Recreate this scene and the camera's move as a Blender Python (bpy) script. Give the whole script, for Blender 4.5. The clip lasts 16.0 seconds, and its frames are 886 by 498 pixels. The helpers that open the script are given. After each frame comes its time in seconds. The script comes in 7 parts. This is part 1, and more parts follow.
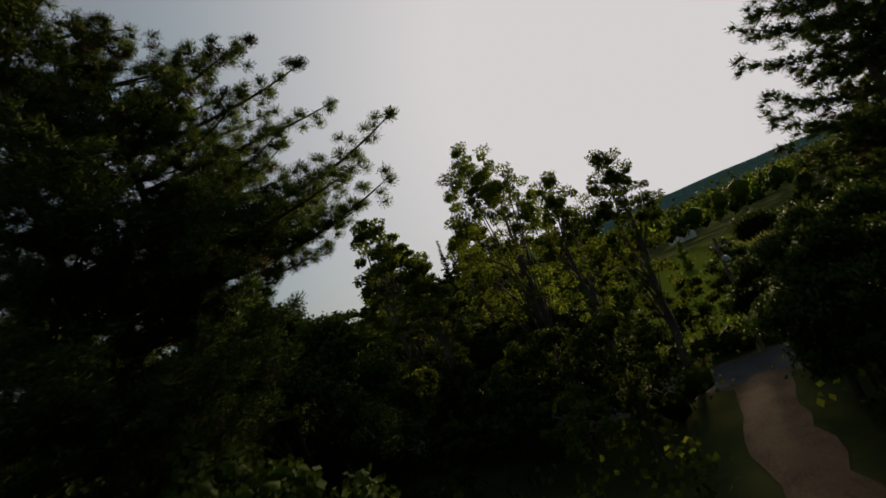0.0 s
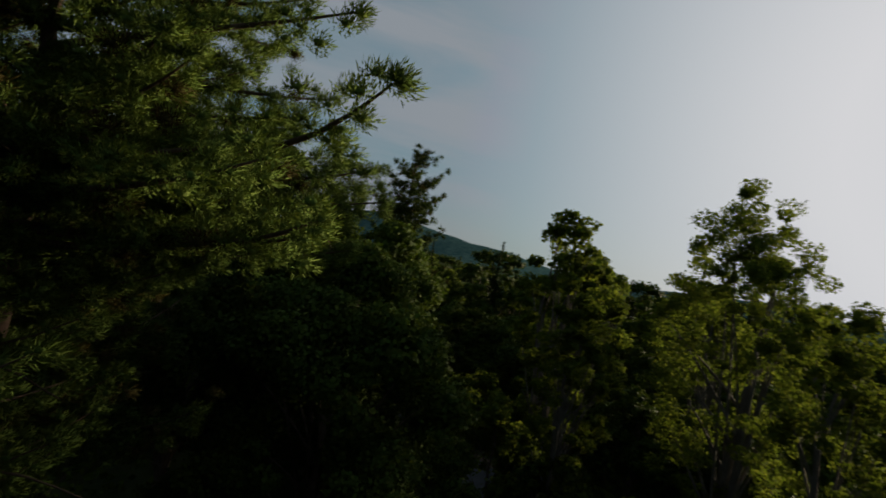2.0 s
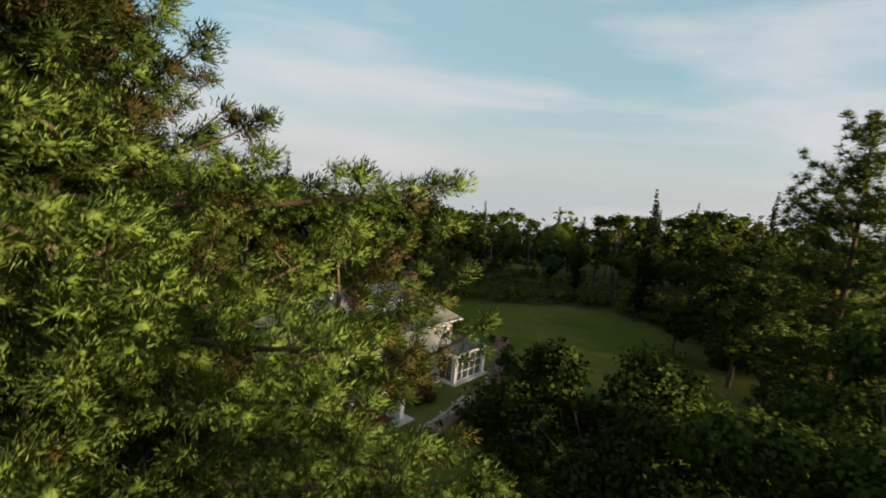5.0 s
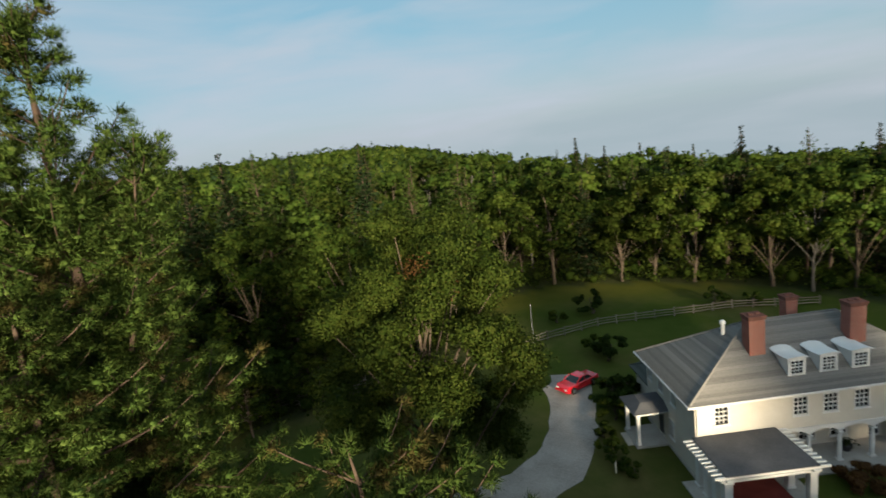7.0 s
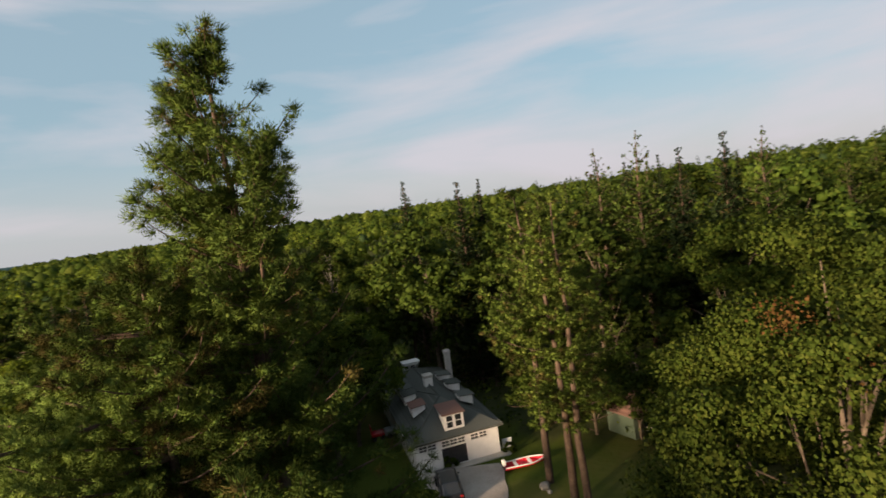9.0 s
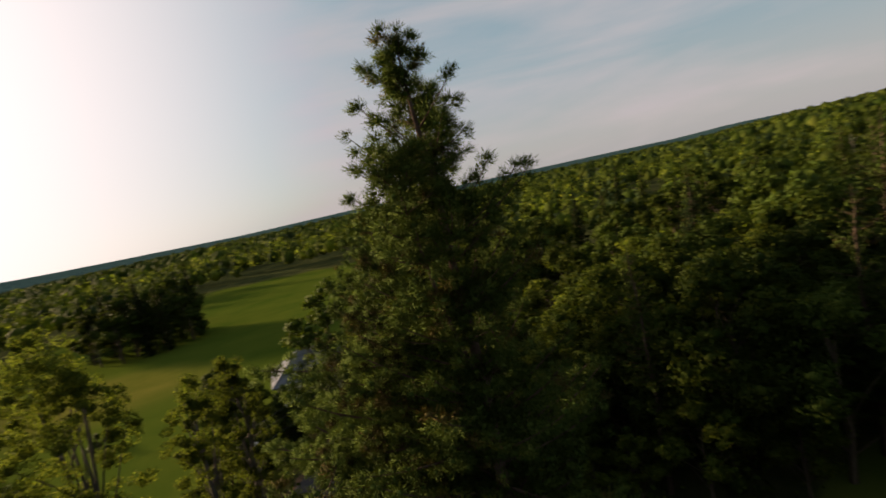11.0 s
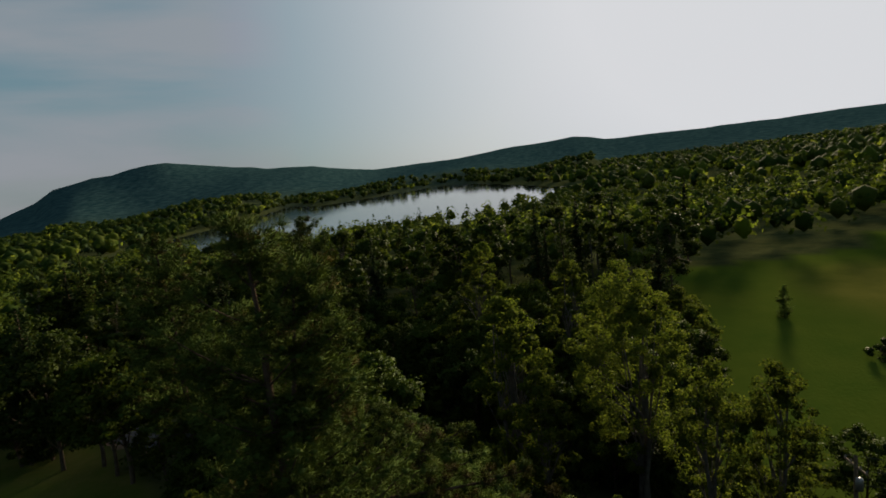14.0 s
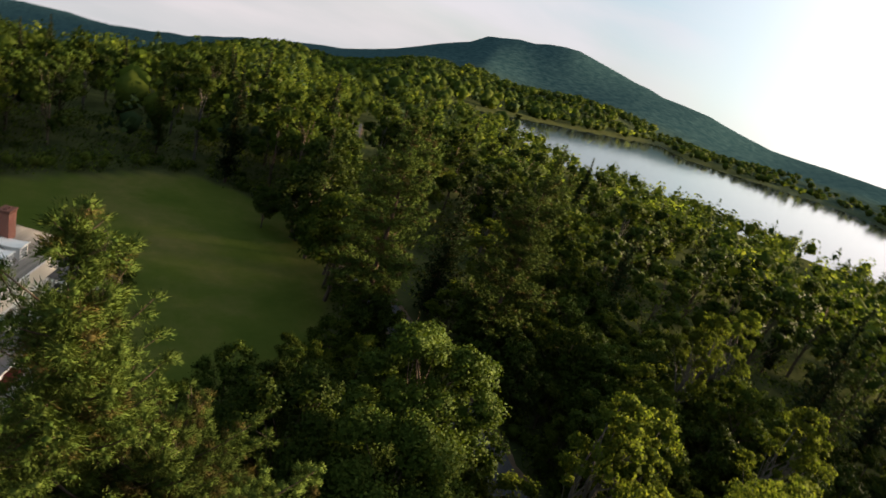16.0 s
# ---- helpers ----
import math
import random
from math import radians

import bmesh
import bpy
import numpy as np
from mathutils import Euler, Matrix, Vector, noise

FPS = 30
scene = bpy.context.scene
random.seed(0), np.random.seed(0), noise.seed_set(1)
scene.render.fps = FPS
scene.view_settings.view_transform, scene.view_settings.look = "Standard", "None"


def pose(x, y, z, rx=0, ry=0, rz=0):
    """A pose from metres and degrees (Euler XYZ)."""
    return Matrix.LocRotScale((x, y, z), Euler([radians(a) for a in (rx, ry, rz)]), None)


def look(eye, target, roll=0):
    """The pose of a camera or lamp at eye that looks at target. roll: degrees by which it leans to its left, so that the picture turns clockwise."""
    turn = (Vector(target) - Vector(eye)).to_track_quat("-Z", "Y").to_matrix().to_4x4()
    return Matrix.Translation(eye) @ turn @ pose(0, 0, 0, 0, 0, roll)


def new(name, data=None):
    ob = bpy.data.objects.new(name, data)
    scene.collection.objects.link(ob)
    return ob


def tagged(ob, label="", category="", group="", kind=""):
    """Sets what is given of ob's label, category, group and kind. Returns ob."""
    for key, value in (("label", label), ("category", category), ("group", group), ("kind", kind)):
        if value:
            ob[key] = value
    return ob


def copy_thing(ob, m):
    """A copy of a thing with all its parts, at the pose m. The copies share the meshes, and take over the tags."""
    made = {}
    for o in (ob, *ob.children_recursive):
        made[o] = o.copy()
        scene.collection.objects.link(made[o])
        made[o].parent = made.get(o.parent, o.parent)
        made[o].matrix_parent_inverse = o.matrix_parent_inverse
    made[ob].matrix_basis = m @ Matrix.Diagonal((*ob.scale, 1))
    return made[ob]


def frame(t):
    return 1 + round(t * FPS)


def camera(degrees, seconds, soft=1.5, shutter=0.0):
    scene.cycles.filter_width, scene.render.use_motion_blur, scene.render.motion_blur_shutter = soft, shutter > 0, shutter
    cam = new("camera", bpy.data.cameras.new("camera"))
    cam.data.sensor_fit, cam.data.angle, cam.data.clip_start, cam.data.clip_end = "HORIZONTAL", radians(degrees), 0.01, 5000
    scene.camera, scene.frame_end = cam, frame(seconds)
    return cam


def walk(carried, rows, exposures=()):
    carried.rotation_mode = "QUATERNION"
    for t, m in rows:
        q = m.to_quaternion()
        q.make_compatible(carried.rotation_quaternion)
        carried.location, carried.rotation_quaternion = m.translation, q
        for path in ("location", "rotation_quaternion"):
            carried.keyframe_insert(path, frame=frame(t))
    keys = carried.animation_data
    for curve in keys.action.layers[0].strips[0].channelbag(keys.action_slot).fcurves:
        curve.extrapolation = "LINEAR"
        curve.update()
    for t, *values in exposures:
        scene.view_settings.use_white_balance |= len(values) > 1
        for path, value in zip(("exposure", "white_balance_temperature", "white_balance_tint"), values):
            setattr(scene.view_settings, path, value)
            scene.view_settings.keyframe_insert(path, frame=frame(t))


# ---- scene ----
cam = camera(79.0, 16.0, soft=1.6, shutter=0.2)
PATH = [
    (0, (14.18, 25.13, 11.46), (4.248, 25.987, 12.269), -22.11),
    (0.5, (9.85, 26.44, 12.92), (-0.075, 27.129, 13.891), -15.32),
    (1, (7.75, 27.97, 13.60), (-2.203, 27.911, 14.561), -8.00),
    (1.5, (5.69, 29.11, 14.56), (-4.151, 27.450, 15.221), 2.70),
    (2, (3.75, 29.95, 15.18), (-5.399, 25.921, 15.376), 10.69),
    (2.5, (1.78, 30.22, 15.87), (-5.922, 23.878, 15.244), 13.98),
    (3, (-0.16, 29.48, 16.65), (-6.914, 22.135, 16.087), 12.90),
    (3.5, (-2.23, 28.69, 17.36), (-7.596, 20.284, 16.655), 10.90),
    (4, (-4.43, 28.25, 17.76), (-8.312, 19.064, 17.039), 9.27),
    (4.5, (-6.04, 27.63, 18.70), (-8.359, 17.945, 17.773), 7.74),
    (5, (-7.25, 26.64, 20.17), (-7.838, 16.750, 18.832), 5.97),
    (5.5, (-8.51, 25.26, 21.83), (-7.209, 15.509, 20.052), 3.72),
    (6, (-10.31, 23.46, 23.37), (-6.956, 14.275, 21.261), 0.70),
    (6.5, (-13.10, 21.19, 24.46), (-7.599, 13.133, 22.287), -3.35),
    (7, (-16.71, 18.61, 25.08), (-9.160, 12.354, 23.103), -7.63),
    (7.5, (-18.41, 16.56, 25.72), (-9.531, 12.362, 23.841), -9.65),
    (8, (-16.63, 14.72, 25.11), (-7.108, 12.091, 23.522), -12.11),
    (8.5, (-14.55, 9.64, 23.70), (-4.629, 10.403, 22.730), -9.25),
    (9, (-12.96, 5.99, 23.59), (-3.604, 9.416, 22.795), -8.14),
    (9.5, (-10.82, 2.84, 23.66), (-2.627, 8.509, 22.811), -8.53),
    (10, (-8.41, -0.11, 23.84), (-1.823, 7.350, 22.856), -9.81),
    (10.5, (-4.53, -0.69, 24.25), (-0.813, 8.533, 23.180), -11.28),
    (11, (0.44, 1.06, 24.83), (0.077, 10.996, 23.746), -12.56),
    (11.5, (5.59, 4.36, 25.52), (1.028, 13.191, 24.458), -13.39),
    (12, (10.00, 8.41, 26.25), (2.350, 14.773, 25.219), -13.54),
    (12.5, (12.74, 12.44, 26.96), (3.555, 16.258, 25.932), -12.77),
    (13, (13.55, 15.96, 27.75), (3.837, 18.062, 26.642), -10.98),
    (13.5, (13.83, 19.47, 29.03), (3.933, 20.004, 27.684), -8.84),
    (14, (12.74, 22.84, 30.08), (2.878, 22.136, 28.578), -7.08),
    (14.5, (11.10, 25.79, 31.19), (1.468, 23.799, 29.387), -4.18),
    (15, (9.41, 28.84, 32.73), (0.293, 25.424, 30.440), 0.85),
    (15.5, (6.66, 30.20, 33.93), (-1.740, 25.547, 31.137), 7.01),
    (16, (3.64, 29.81, 35.36), (-3.926, 24.221, 31.961), 19.08),
]
EXPOSURES = [(0, 0.85, 6900, 14), (1.5, 0.85, 6700, 12), (2.5, 1.15, 6500, 10), (3.2, 2.0, 7000, 14), (4.2, 2.2, 7200, 15), (6.3, 1.95, 6350, 8), (7.5, 1.85, 6000, 6),
             (8.5, 2.0, 6500, 16), (9.5, 2.05, 7500, 24), (10.2, 2.1, 7900, 28), (12.3, 0.9, 6700, 14), (14, 0.95, 6500, 10), (15, 1.35, 6500, 11), (16, 2.35, 7100, 19)]
walk(cam, [(t, look(eye, target, roll)) for t, eye, target, roll in PATH], EXPOSURES)

# ---- light: a low sun in the north-west behind thin haze, and the open sky ----
SUN_AZ, SUN_EL = radians(62), radians(10.5)     # azimuth counted to the left from +y
world = bpy.data.worlds.new("sky")
scene.world = world
world.use_nodes = True
wn, wl = world.node_tree.nodes, world.node_tree.links
wn.clear()
w_out, w_bg = wn.new("ShaderNodeOutputWorld"), wn.new("ShaderNodeBackground")
w_sky = wn.new("ShaderNodeTexSky")
w_sky.sky_type, w_sky.sun_disc = "NISHITA", False
w_sky.sun_elevation, w_sky.sun_rotation = SUN_EL, -SUN_AZ
w_sky.air_density, w_sky.dust_density, w_sky.ozone_density = 1.0, 1.2, 2.0
w_bg.inputs["Strength"].default_value = 0.05
# thin streaks of cloud high up
w_co, w_map = wn.new("ShaderNodeTexCoord"), wn.new("ShaderNodeMapping")
w_map.inputs["Scale"].default_value = (1.0, 1.0, 5.0)
w_noise = wn.new("ShaderNodeTexNoise")
w_noise.inputs["Scale"].default_value, w_noise.inputs["Detail"].default_value = 2.0, 7
w_noise.inputs["Distortion"].default_value = 0.35
w_ramp = wn.new("ShaderNodeValToRGB")
w_ramp.color_ramp.elements[0].position, w_ramp.color_ramp.elements[1].position = 0.42, 0.66
w_add = wn.new("ShaderNodeMath")
w_add.operation, w_add.inputs[1].default_value = "MULTIPLY", 0.8
# the air is cooler than the clear model, and haze caps the glare round the sun
w_cool, w_veil, w_one, w_cap = [wn.new("ShaderNodeVectorMath") for _ in range(4)]
w_cool.operation, w_cool.inputs[1].default_value = "MULTIPLY", (0.82, 1.0, 1.08)
w_one.operation = "MULTIPLY_ADD"
w_one.inputs[1].default_value, w_one.inputs[2].default_value = (0.05, 0.05, 0.05), (0.95, 0.95, 0.95)
w_veil.operation = "DIVIDE"
w_cap.operation, w_cap.inputs[1].default_value = "MINIMUM", (7.3, 7.4, 7.6)
w_cloud = wn.new("ShaderNodeMix")
w_cloud.data_type, w_cloud.blend_type = "RGBA", "LIGHTEN"
w_cloud.inputs[7].default_value = (3.0, 3.2, 3.5, 1)
# pale haze low down, and a wide white glow about the sun
w_low = wn.new("ShaderNodeMix")
w_low.data_type, w_low.blend_type = "RGBA", "MIX"
w_low.inputs["Factor"].default_value, w_low.inputs[7].default_value = 0.7, (1.65, 2.6, 3.0, 1)
w_dot, w_range, w_glow = wn.new("ShaderNodeVectorMath"), wn.new("ShaderNodeMapRange"), wn.new("ShaderNodeMix")
w_dot.operation = "DOT_PRODUCT"
w_dot.inputs[1].default_value = (-math.sin(SUN_AZ) * math.cos(SUN_EL + .1), math.cos(SUN_AZ) * math.cos(SUN_EL + .1), math.sin(SUN_EL + .1))
w_fade = wn.new("ShaderNodeMath")
w_fade.operation, w_fade.inputs[1].default_value = "POWER", 2.0
w_range.inputs["From Min"].default_value, w_range.inputs["From Max"].default_value = 0.52, 0.96
w_glow.data_type, w_glow.blend_type = "RGBA", "LIGHTEN"
w_glow.inputs[7].default_value = (7.0, 7.1, 7.35, 1)
wl.new(w_co.outputs["Generated"], w_dot.inputs[0])
wl.new(w_dot.outputs["Value"], w_range.inputs["Value"])
wl.new(w_range.outputs["Result"], w_fade.inputs[0])
wl.new(w_fade.outputs[0], w_glow.inputs["Factor"])
wl.new(w_cap.outputs[0], w_low.inputs[6])
wl.new(w_low.outputs[2], w_glow.inputs[6])
wl.new(w_co.outputs["Generated"], w_map.inputs["Vector"])
wl.new(w_map.outputs["Vector"], w_noise.inputs["Vector"])
wl.new(w_noise.outputs["Fac"], w_ramp.inputs["Fac"])
wl.new(w_ramp.outputs["Color"], w_add.inputs[0])
wl.new(w_sky.outputs["Color"], w_cool.inputs[0])
wl.new(w_cool.outputs[0], w_one.inputs[0])
wl.new(w_cool.outputs[0], w_veil.inputs[0])
wl.new(w_one.outputs[0], w_veil.inputs[1])
wl.new(w_veil.outputs[0], w_cap.inputs[0])
wl.new(w_glow.outputs[2], w_cloud.inputs[6])
wl.new(w_add.outputs[0], w_cloud.inputs["Factor"])
# a faint rosy band over the horizon
w_sep, w_band, w_rose = wn.new("ShaderNodeSeparateXYZ"), wn.new("ShaderNodeMapRange"), wn.new("ShaderNodeMix")
w_band.interpolation_type = "SMOOTHSTEP"
w_band.inputs["From Min"].default_value, w_band.inputs["From Max"].default_value = 0.0, 0.20
w_band.inputs["To Min"].default_value, w_band.inputs["To Max"].default_value = 0.5, 0.0
w_rose.data_type, w_rose.blend_type = "RGBA", "LIGHTEN"
w_rose.inputs[7].default_value = (3.1, 3.03, 3.12, 1)
wl.new(w_co.outputs["Generated"], w_sep.inputs[0])
wl.new(w_sep.outputs["Z"], w_band.inputs["Value"])
wl.new(w_band.outputs["Result"], w_rose.inputs["Factor"])
wl.new(w_cloud.outputs[2], w_rose.inputs[6])
wl.new(w_rose.outputs[2], w_bg.inputs["Color"])
wl.new(w_bg.outputs["Background"], w_out.inputs["Surface"])

sun = new("sun", bpy.data.lights.new("sun", "SUN"))
sun.data.energy, sun.data.angle, sun.data.color = 4.2, radians(8), (1.0, 0.80, 0.54)
sun.matrix_world = look((-200 * math.sin(SUN_AZ), 200 * math.cos(SUN_AZ), 200 * math.tan(SUN_EL)), (0, 0, 0))


# ---- materials ----
def material(name, rough=0.8, metal=0.0):
    m = bpy.data.materials.new(name)
    m.use_nodes = True
    p = m.node_tree.nodes["Principled BSDF"]
    p.inputs["Specular IOR Level"].default_value = 0.5 if rough < 0.7 else 0.02
    p.inputs["Roughness"].default_value, p.inputs["Metallic"].default_value = rough, metal
    return m, m.node_tree.nodes, m.node_tree.links, p


def noisy(name, dark, light, scale, rough=0.85, bump=0.3, fine=None, metal=0.0, spread=(0.3, 0.7)):
    """A surface of two colours that vary at two scales, with a fine relief."""
    m, n, l, p = material(name, rough, metal)
    co = n.new("ShaderNodeTexCoord")
    big, small, mixed = n.new("ShaderNodeTexNoise"), n.new("ShaderNodeTexNoise"), n.new("ShaderNodeMath")
    big.inputs["Scale"].default_value, small.inputs["Scale"].default_value = scale, fine or scale * 9
    big.inputs["Detail"].default_value, small.inputs["Detail"].default_value = 4, 4
    mixed.operation, ramp, bmp = "MULTIPLY_ADD", n.new("ShaderNodeValToRGB"), n.new("ShaderNodeBump")
    mixed.inputs[1].default_value = 0.45
    half = n.new("ShaderNodeMath")
    half.operation, half.inputs[1].default_value = "MULTIPLY", 0.55
    for t in (big, small):
        l.new(co.outputs["Object"], t.inputs["Vector"])
    l.new(big.outputs["Fac"], half.inputs[0])
    l.new(small.outputs["Fac"], mixed.inputs[0])
    l.new(half.outputs[0], mixed.inputs[2])
    l.new(mixed.outputs[0], ramp.inputs["Fac"])
    ramp.color_ramp.elements[0].position, ramp.color_ramp.elements[1].position = spread
    ramp.color_ramp.elements[0].color, ramp.color_ramp.elements[1].color = (*dark, 1), (*light, 1)
    l.new(ramp.outputs["Color"], p.inputs["Base Color"])
    l.new(small.outputs["Fac"], bmp.inputs["Height"])
    bmp.inputs["Strength"].default_value, bmp.inputs["Distance"].default_value = bump, 0.02
    l.new(bmp.outputs["Normal"], p.inputs["Normal"])
    return m


def foliage(name, a, b, c, through_light=0.35, rough=0.85, gloss=0.03):
    """Leaves: each one takes its own tone; some light passes through."""
    m = bpy.data.materials.new(name)
    m.use_nodes = True
    n, l = m.node_tree.nodes, m.node_tree.links
    p, out = n["Principled BSDF"], n["Material Output"]
    p.inputs["Roughness"].default_value, p.inputs["Specular IOR Level"].default_value = rough, gloss
    geo, ramp, obj = n.new("ShaderNodeNewGeometry"), n.new("ShaderNodeValToRGB"), n.new("ShaderNodeObjectInfo")
    ramp.color_ramp.elements[0].color, ramp.color_ramp.elements[1].color = (*a, 1), (*c, 1)
    mid = ramp.color_ramp.elements.new(0.5)
    mid.color = (*b, 1)
    hue, shift = n.new("ShaderNodeHueSaturation"), n.new("ShaderNodeMapRange")
    shift.inputs["To Min"].default_value, shift.inputs["To Max"].default_value = 0.66, 1.45
    l.new(obj.outputs["Random"], shift.inputs["Value"])
    l.new(shift.outputs["Result"], hue.inputs["Value"])
    l.new(geo.outputs["Random Per Island"], ramp.inputs["Fac"])
    l.new(ramp.outputs["Color"], hue.inputs["Color"])
    l.new(hue.outputs["Color"], p.inputs["Base Color"])
    tr, mix = n.new("ShaderNodeBsdfTranslucent"), n.new("ShaderNodeMixShader")
    glow = n.new("ShaderNodeVectorMath")
    glow.operation, glow.inputs[1].default_value = "MULTIPLY", (1.25, 1.2, 0.7)
    l.new(hue.outputs["Color"], glow.inputs[0])
    l.new(glow.outputs[0], tr.inputs["Color"])
    mix.inputs["Fac"].default_value = through_light
    l.new(p.outputs["BSDF"], mix.inputs[1])
    l.new(tr.outputs["BSDF"], mix.inputs[2])
    l.new(mix.outputs["Shader"], out.inputs["Surface"])
    return m


LEAF = foliage("maple_leaves", (0.0175, 0.0345, 0.0045), (0.0285, 0.0480, 0.0064), (0.0440, 0.0640, 0.0105), 0.26, 0.75, 0.06)
LEAF_MAPLE = foliage("full_maple_leaves", (0.0225, 0.0440, 0.0056), (0.0350, 0.0590, 0.0084), (0.0560, 0.0770, 0.0125), 0.28, 0.75, 0.06)
LEAF_GOLD = foliage("yellowing_maple_leaves", (0.027, 0.046, 0.0058), (0.041, 0.062, 0.0084), (0.064, 0.080, 0.0128), 0.30, 0.75, 0.06)
LEAF_LIGHT = foliage("ash_leaves", (0.0460, 0.0730, 0.0100), (0.0650, 0.0940, 0.0160), (0.0920, 0.1130, 0.0215), 0.62)
LEAF_FAR = foliage("wood_leaves", (0.0150, 0.0290, 0.0045), (0.0260, 0.0410, 0.0062), (0.0420, 0.0560, 0.0095), 0.34)
LEAF_RED = foliage("turning_leaves", (0.058, 0.027, 0.010), (0.078, 0.038, 0.013), (0.070, 0.046, 0.015))
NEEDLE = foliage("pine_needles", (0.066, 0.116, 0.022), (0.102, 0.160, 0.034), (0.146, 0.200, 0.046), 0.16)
# also stands in for shade on the broad pine's far side
NEEDLE_DARK = foliage("dark_pine_needles", (0.0225, 0.0415, 0.0080), (0.0340, 0.0550, 0.0110), (0.0500, 0.0690, 0.0145), 0.12)
NEEDLE_MID = foliage("young_pine_needles", (0.034, 0.058, 0.010), (0.052, 0.078, 0.014), (0.076, 0.096, 0.020), 0.32)
NEEDLE_DRY = foliage("dry_needles", (0.0300, 0.0310, 0.0080), (0.0430, 0.0370, 0.0115), (0.0550, 0.0430, 0.0140), 0.14)
SPRUCE = foliage("spruce_needles", (0.009, 0.018, 0.007), (0.015, 0.027, 0.010), (0.023, 0.037, 0.012), 0.15)
BARK = noisy("bark", (0.04, 0.03, 0.022), (0.12, 0.095, 0.07), 3.0, 0.95, 0.8)
BARK_PINE = noisy("pine_bark", (0.030, 0.021, 0.016), (0.095, 0.068, 0.050), 2.5, 0.95, 0.9)
BARK_GREY = noisy("grey_bark", (0.045, 0.042, 0.037), (0.125, 0.116, 0.100), 2.5, 0.9, 0.6)
ASPHALT = noisy("asphalt", (0.045, 0.045, 0.05), (0.085, 0.085, 0.09), 0.7, 0.8, 0.3, 30)
GRAVEL = noisy("gravel", (0.21, 0.180, 0.155), (0.44, 0.39, 0.34), 0.35, 0.95, 0.6, 9)
DIRT = noisy("dirt_verge", (0.060, 0.042, 0.030), (0.155, 0.108, 0.074), 0.6, 0.95, 0.5, 8)


# ---- small tools ----
def rng_for(seed):
    return np.random.default_rng(seed)


def mesh_from(name, verts, faces, mats, index=None, smooth=False, soft=None):
    """A mesh from arrays; all faces have the same number of corners."""
    me = bpy.data.meshes.new(name)
    verts, faces = np.asarray(verts, np.float32), np.asarray(faces, np.int32)
    k = faces.shape[1]
    if soft is not None:
        # faces look outward, so that a tuft is shaded as one soft mass
        a, b, c = verts[faces[:, 0]], verts[faces[:, 1]], verts[faces[:, 2]]
        back = (np.cross(b - a, c - a) * soft[faces[:, 0]]).sum(1) < 0
        faces[back] = faces[back][:, ::-1]
    me.vertices.add(len(verts))
    me.vertices.foreach_set("co", verts.ravel())
    me.loops.add(faces.size)
    me.loops.foreach_set("vertex_index", faces.ravel())
    me.polygons.add(len(faces))
    me.polygons.foreach_set("loop_start", np.arange(0, faces.size, k, dtype=np.int32))
    me.polygons.foreach_set("loop_total", np.full(len(faces), k, np.int32))
    for m in mats:
        me.materials.append(m)
    if index is not None:
        me.polygons.foreach_set("material_index", np.asarray(index, np.int32))
    me.update(calc_edges=True)
    me.polygons.foreach_set("use_smooth", np.full(len(faces), smooth or soft is not None))
    if soft is not None:
        me.normals_split_custom_set_from_vertices((soft / (np.linalg.norm(soft, axis=1, keepdims=True) + 1e-9)).tolist())
    return me


def linked(name, me, parent=None, label=""):
    ob = new(name, me)
    if parent:
        ob.parent = parent
    return tagged(ob, label)


def part(name, bm, mat, parent, label="", smooth=False):
    """Links a bmesh as one mesh object under a thing or a part."""
    me = bpy.data.meshes.new(name)
    bmesh.ops.recalc_face_normals(bm, faces=bm.faces)
    bm.to_mesh(me)
    bm.free()
    me.materials.append(mat)
    if smooth:
        me.polygons.foreach_set("use_smooth", np.full(len(me.polygons), True))
    return linked(name, me, parent, label)


def thing(name, m, label, category, group="", kind=""):
    ob = new(name)
    ob.empty_display_size = 0.2
    ob.matrix_world = m
    return tagged(ob, label, category, group, kind)


def box(bm, x0, x1, y0, y1, z0, z1, bevel=0.0, m=None):
    """Adds a box, with a small bevel if wanted, to a bmesh."""
    made = bmesh.ops.create_cube(bm, size=1.0)["verts"]
    for v in made:
        v.co = Vector((x0 + (v.co.x + .5) * (x1 - x0), y0 + (v.co.y + .5) * (y1 - y0), z0 + (v.co.z + .5) * (z1 - z0)))
        if m:
            v.co = m @ v.co
    if bevel:
        edges = {e for v in made for e in v.link_edges}
        bmesh.ops.bevel(bm, geom=list(edges), offset=bevel, segments=1, affect="EDGES")
    return bm


def boxed(*args, **kw):
    return box(bmesh.new(), *args, **kw)


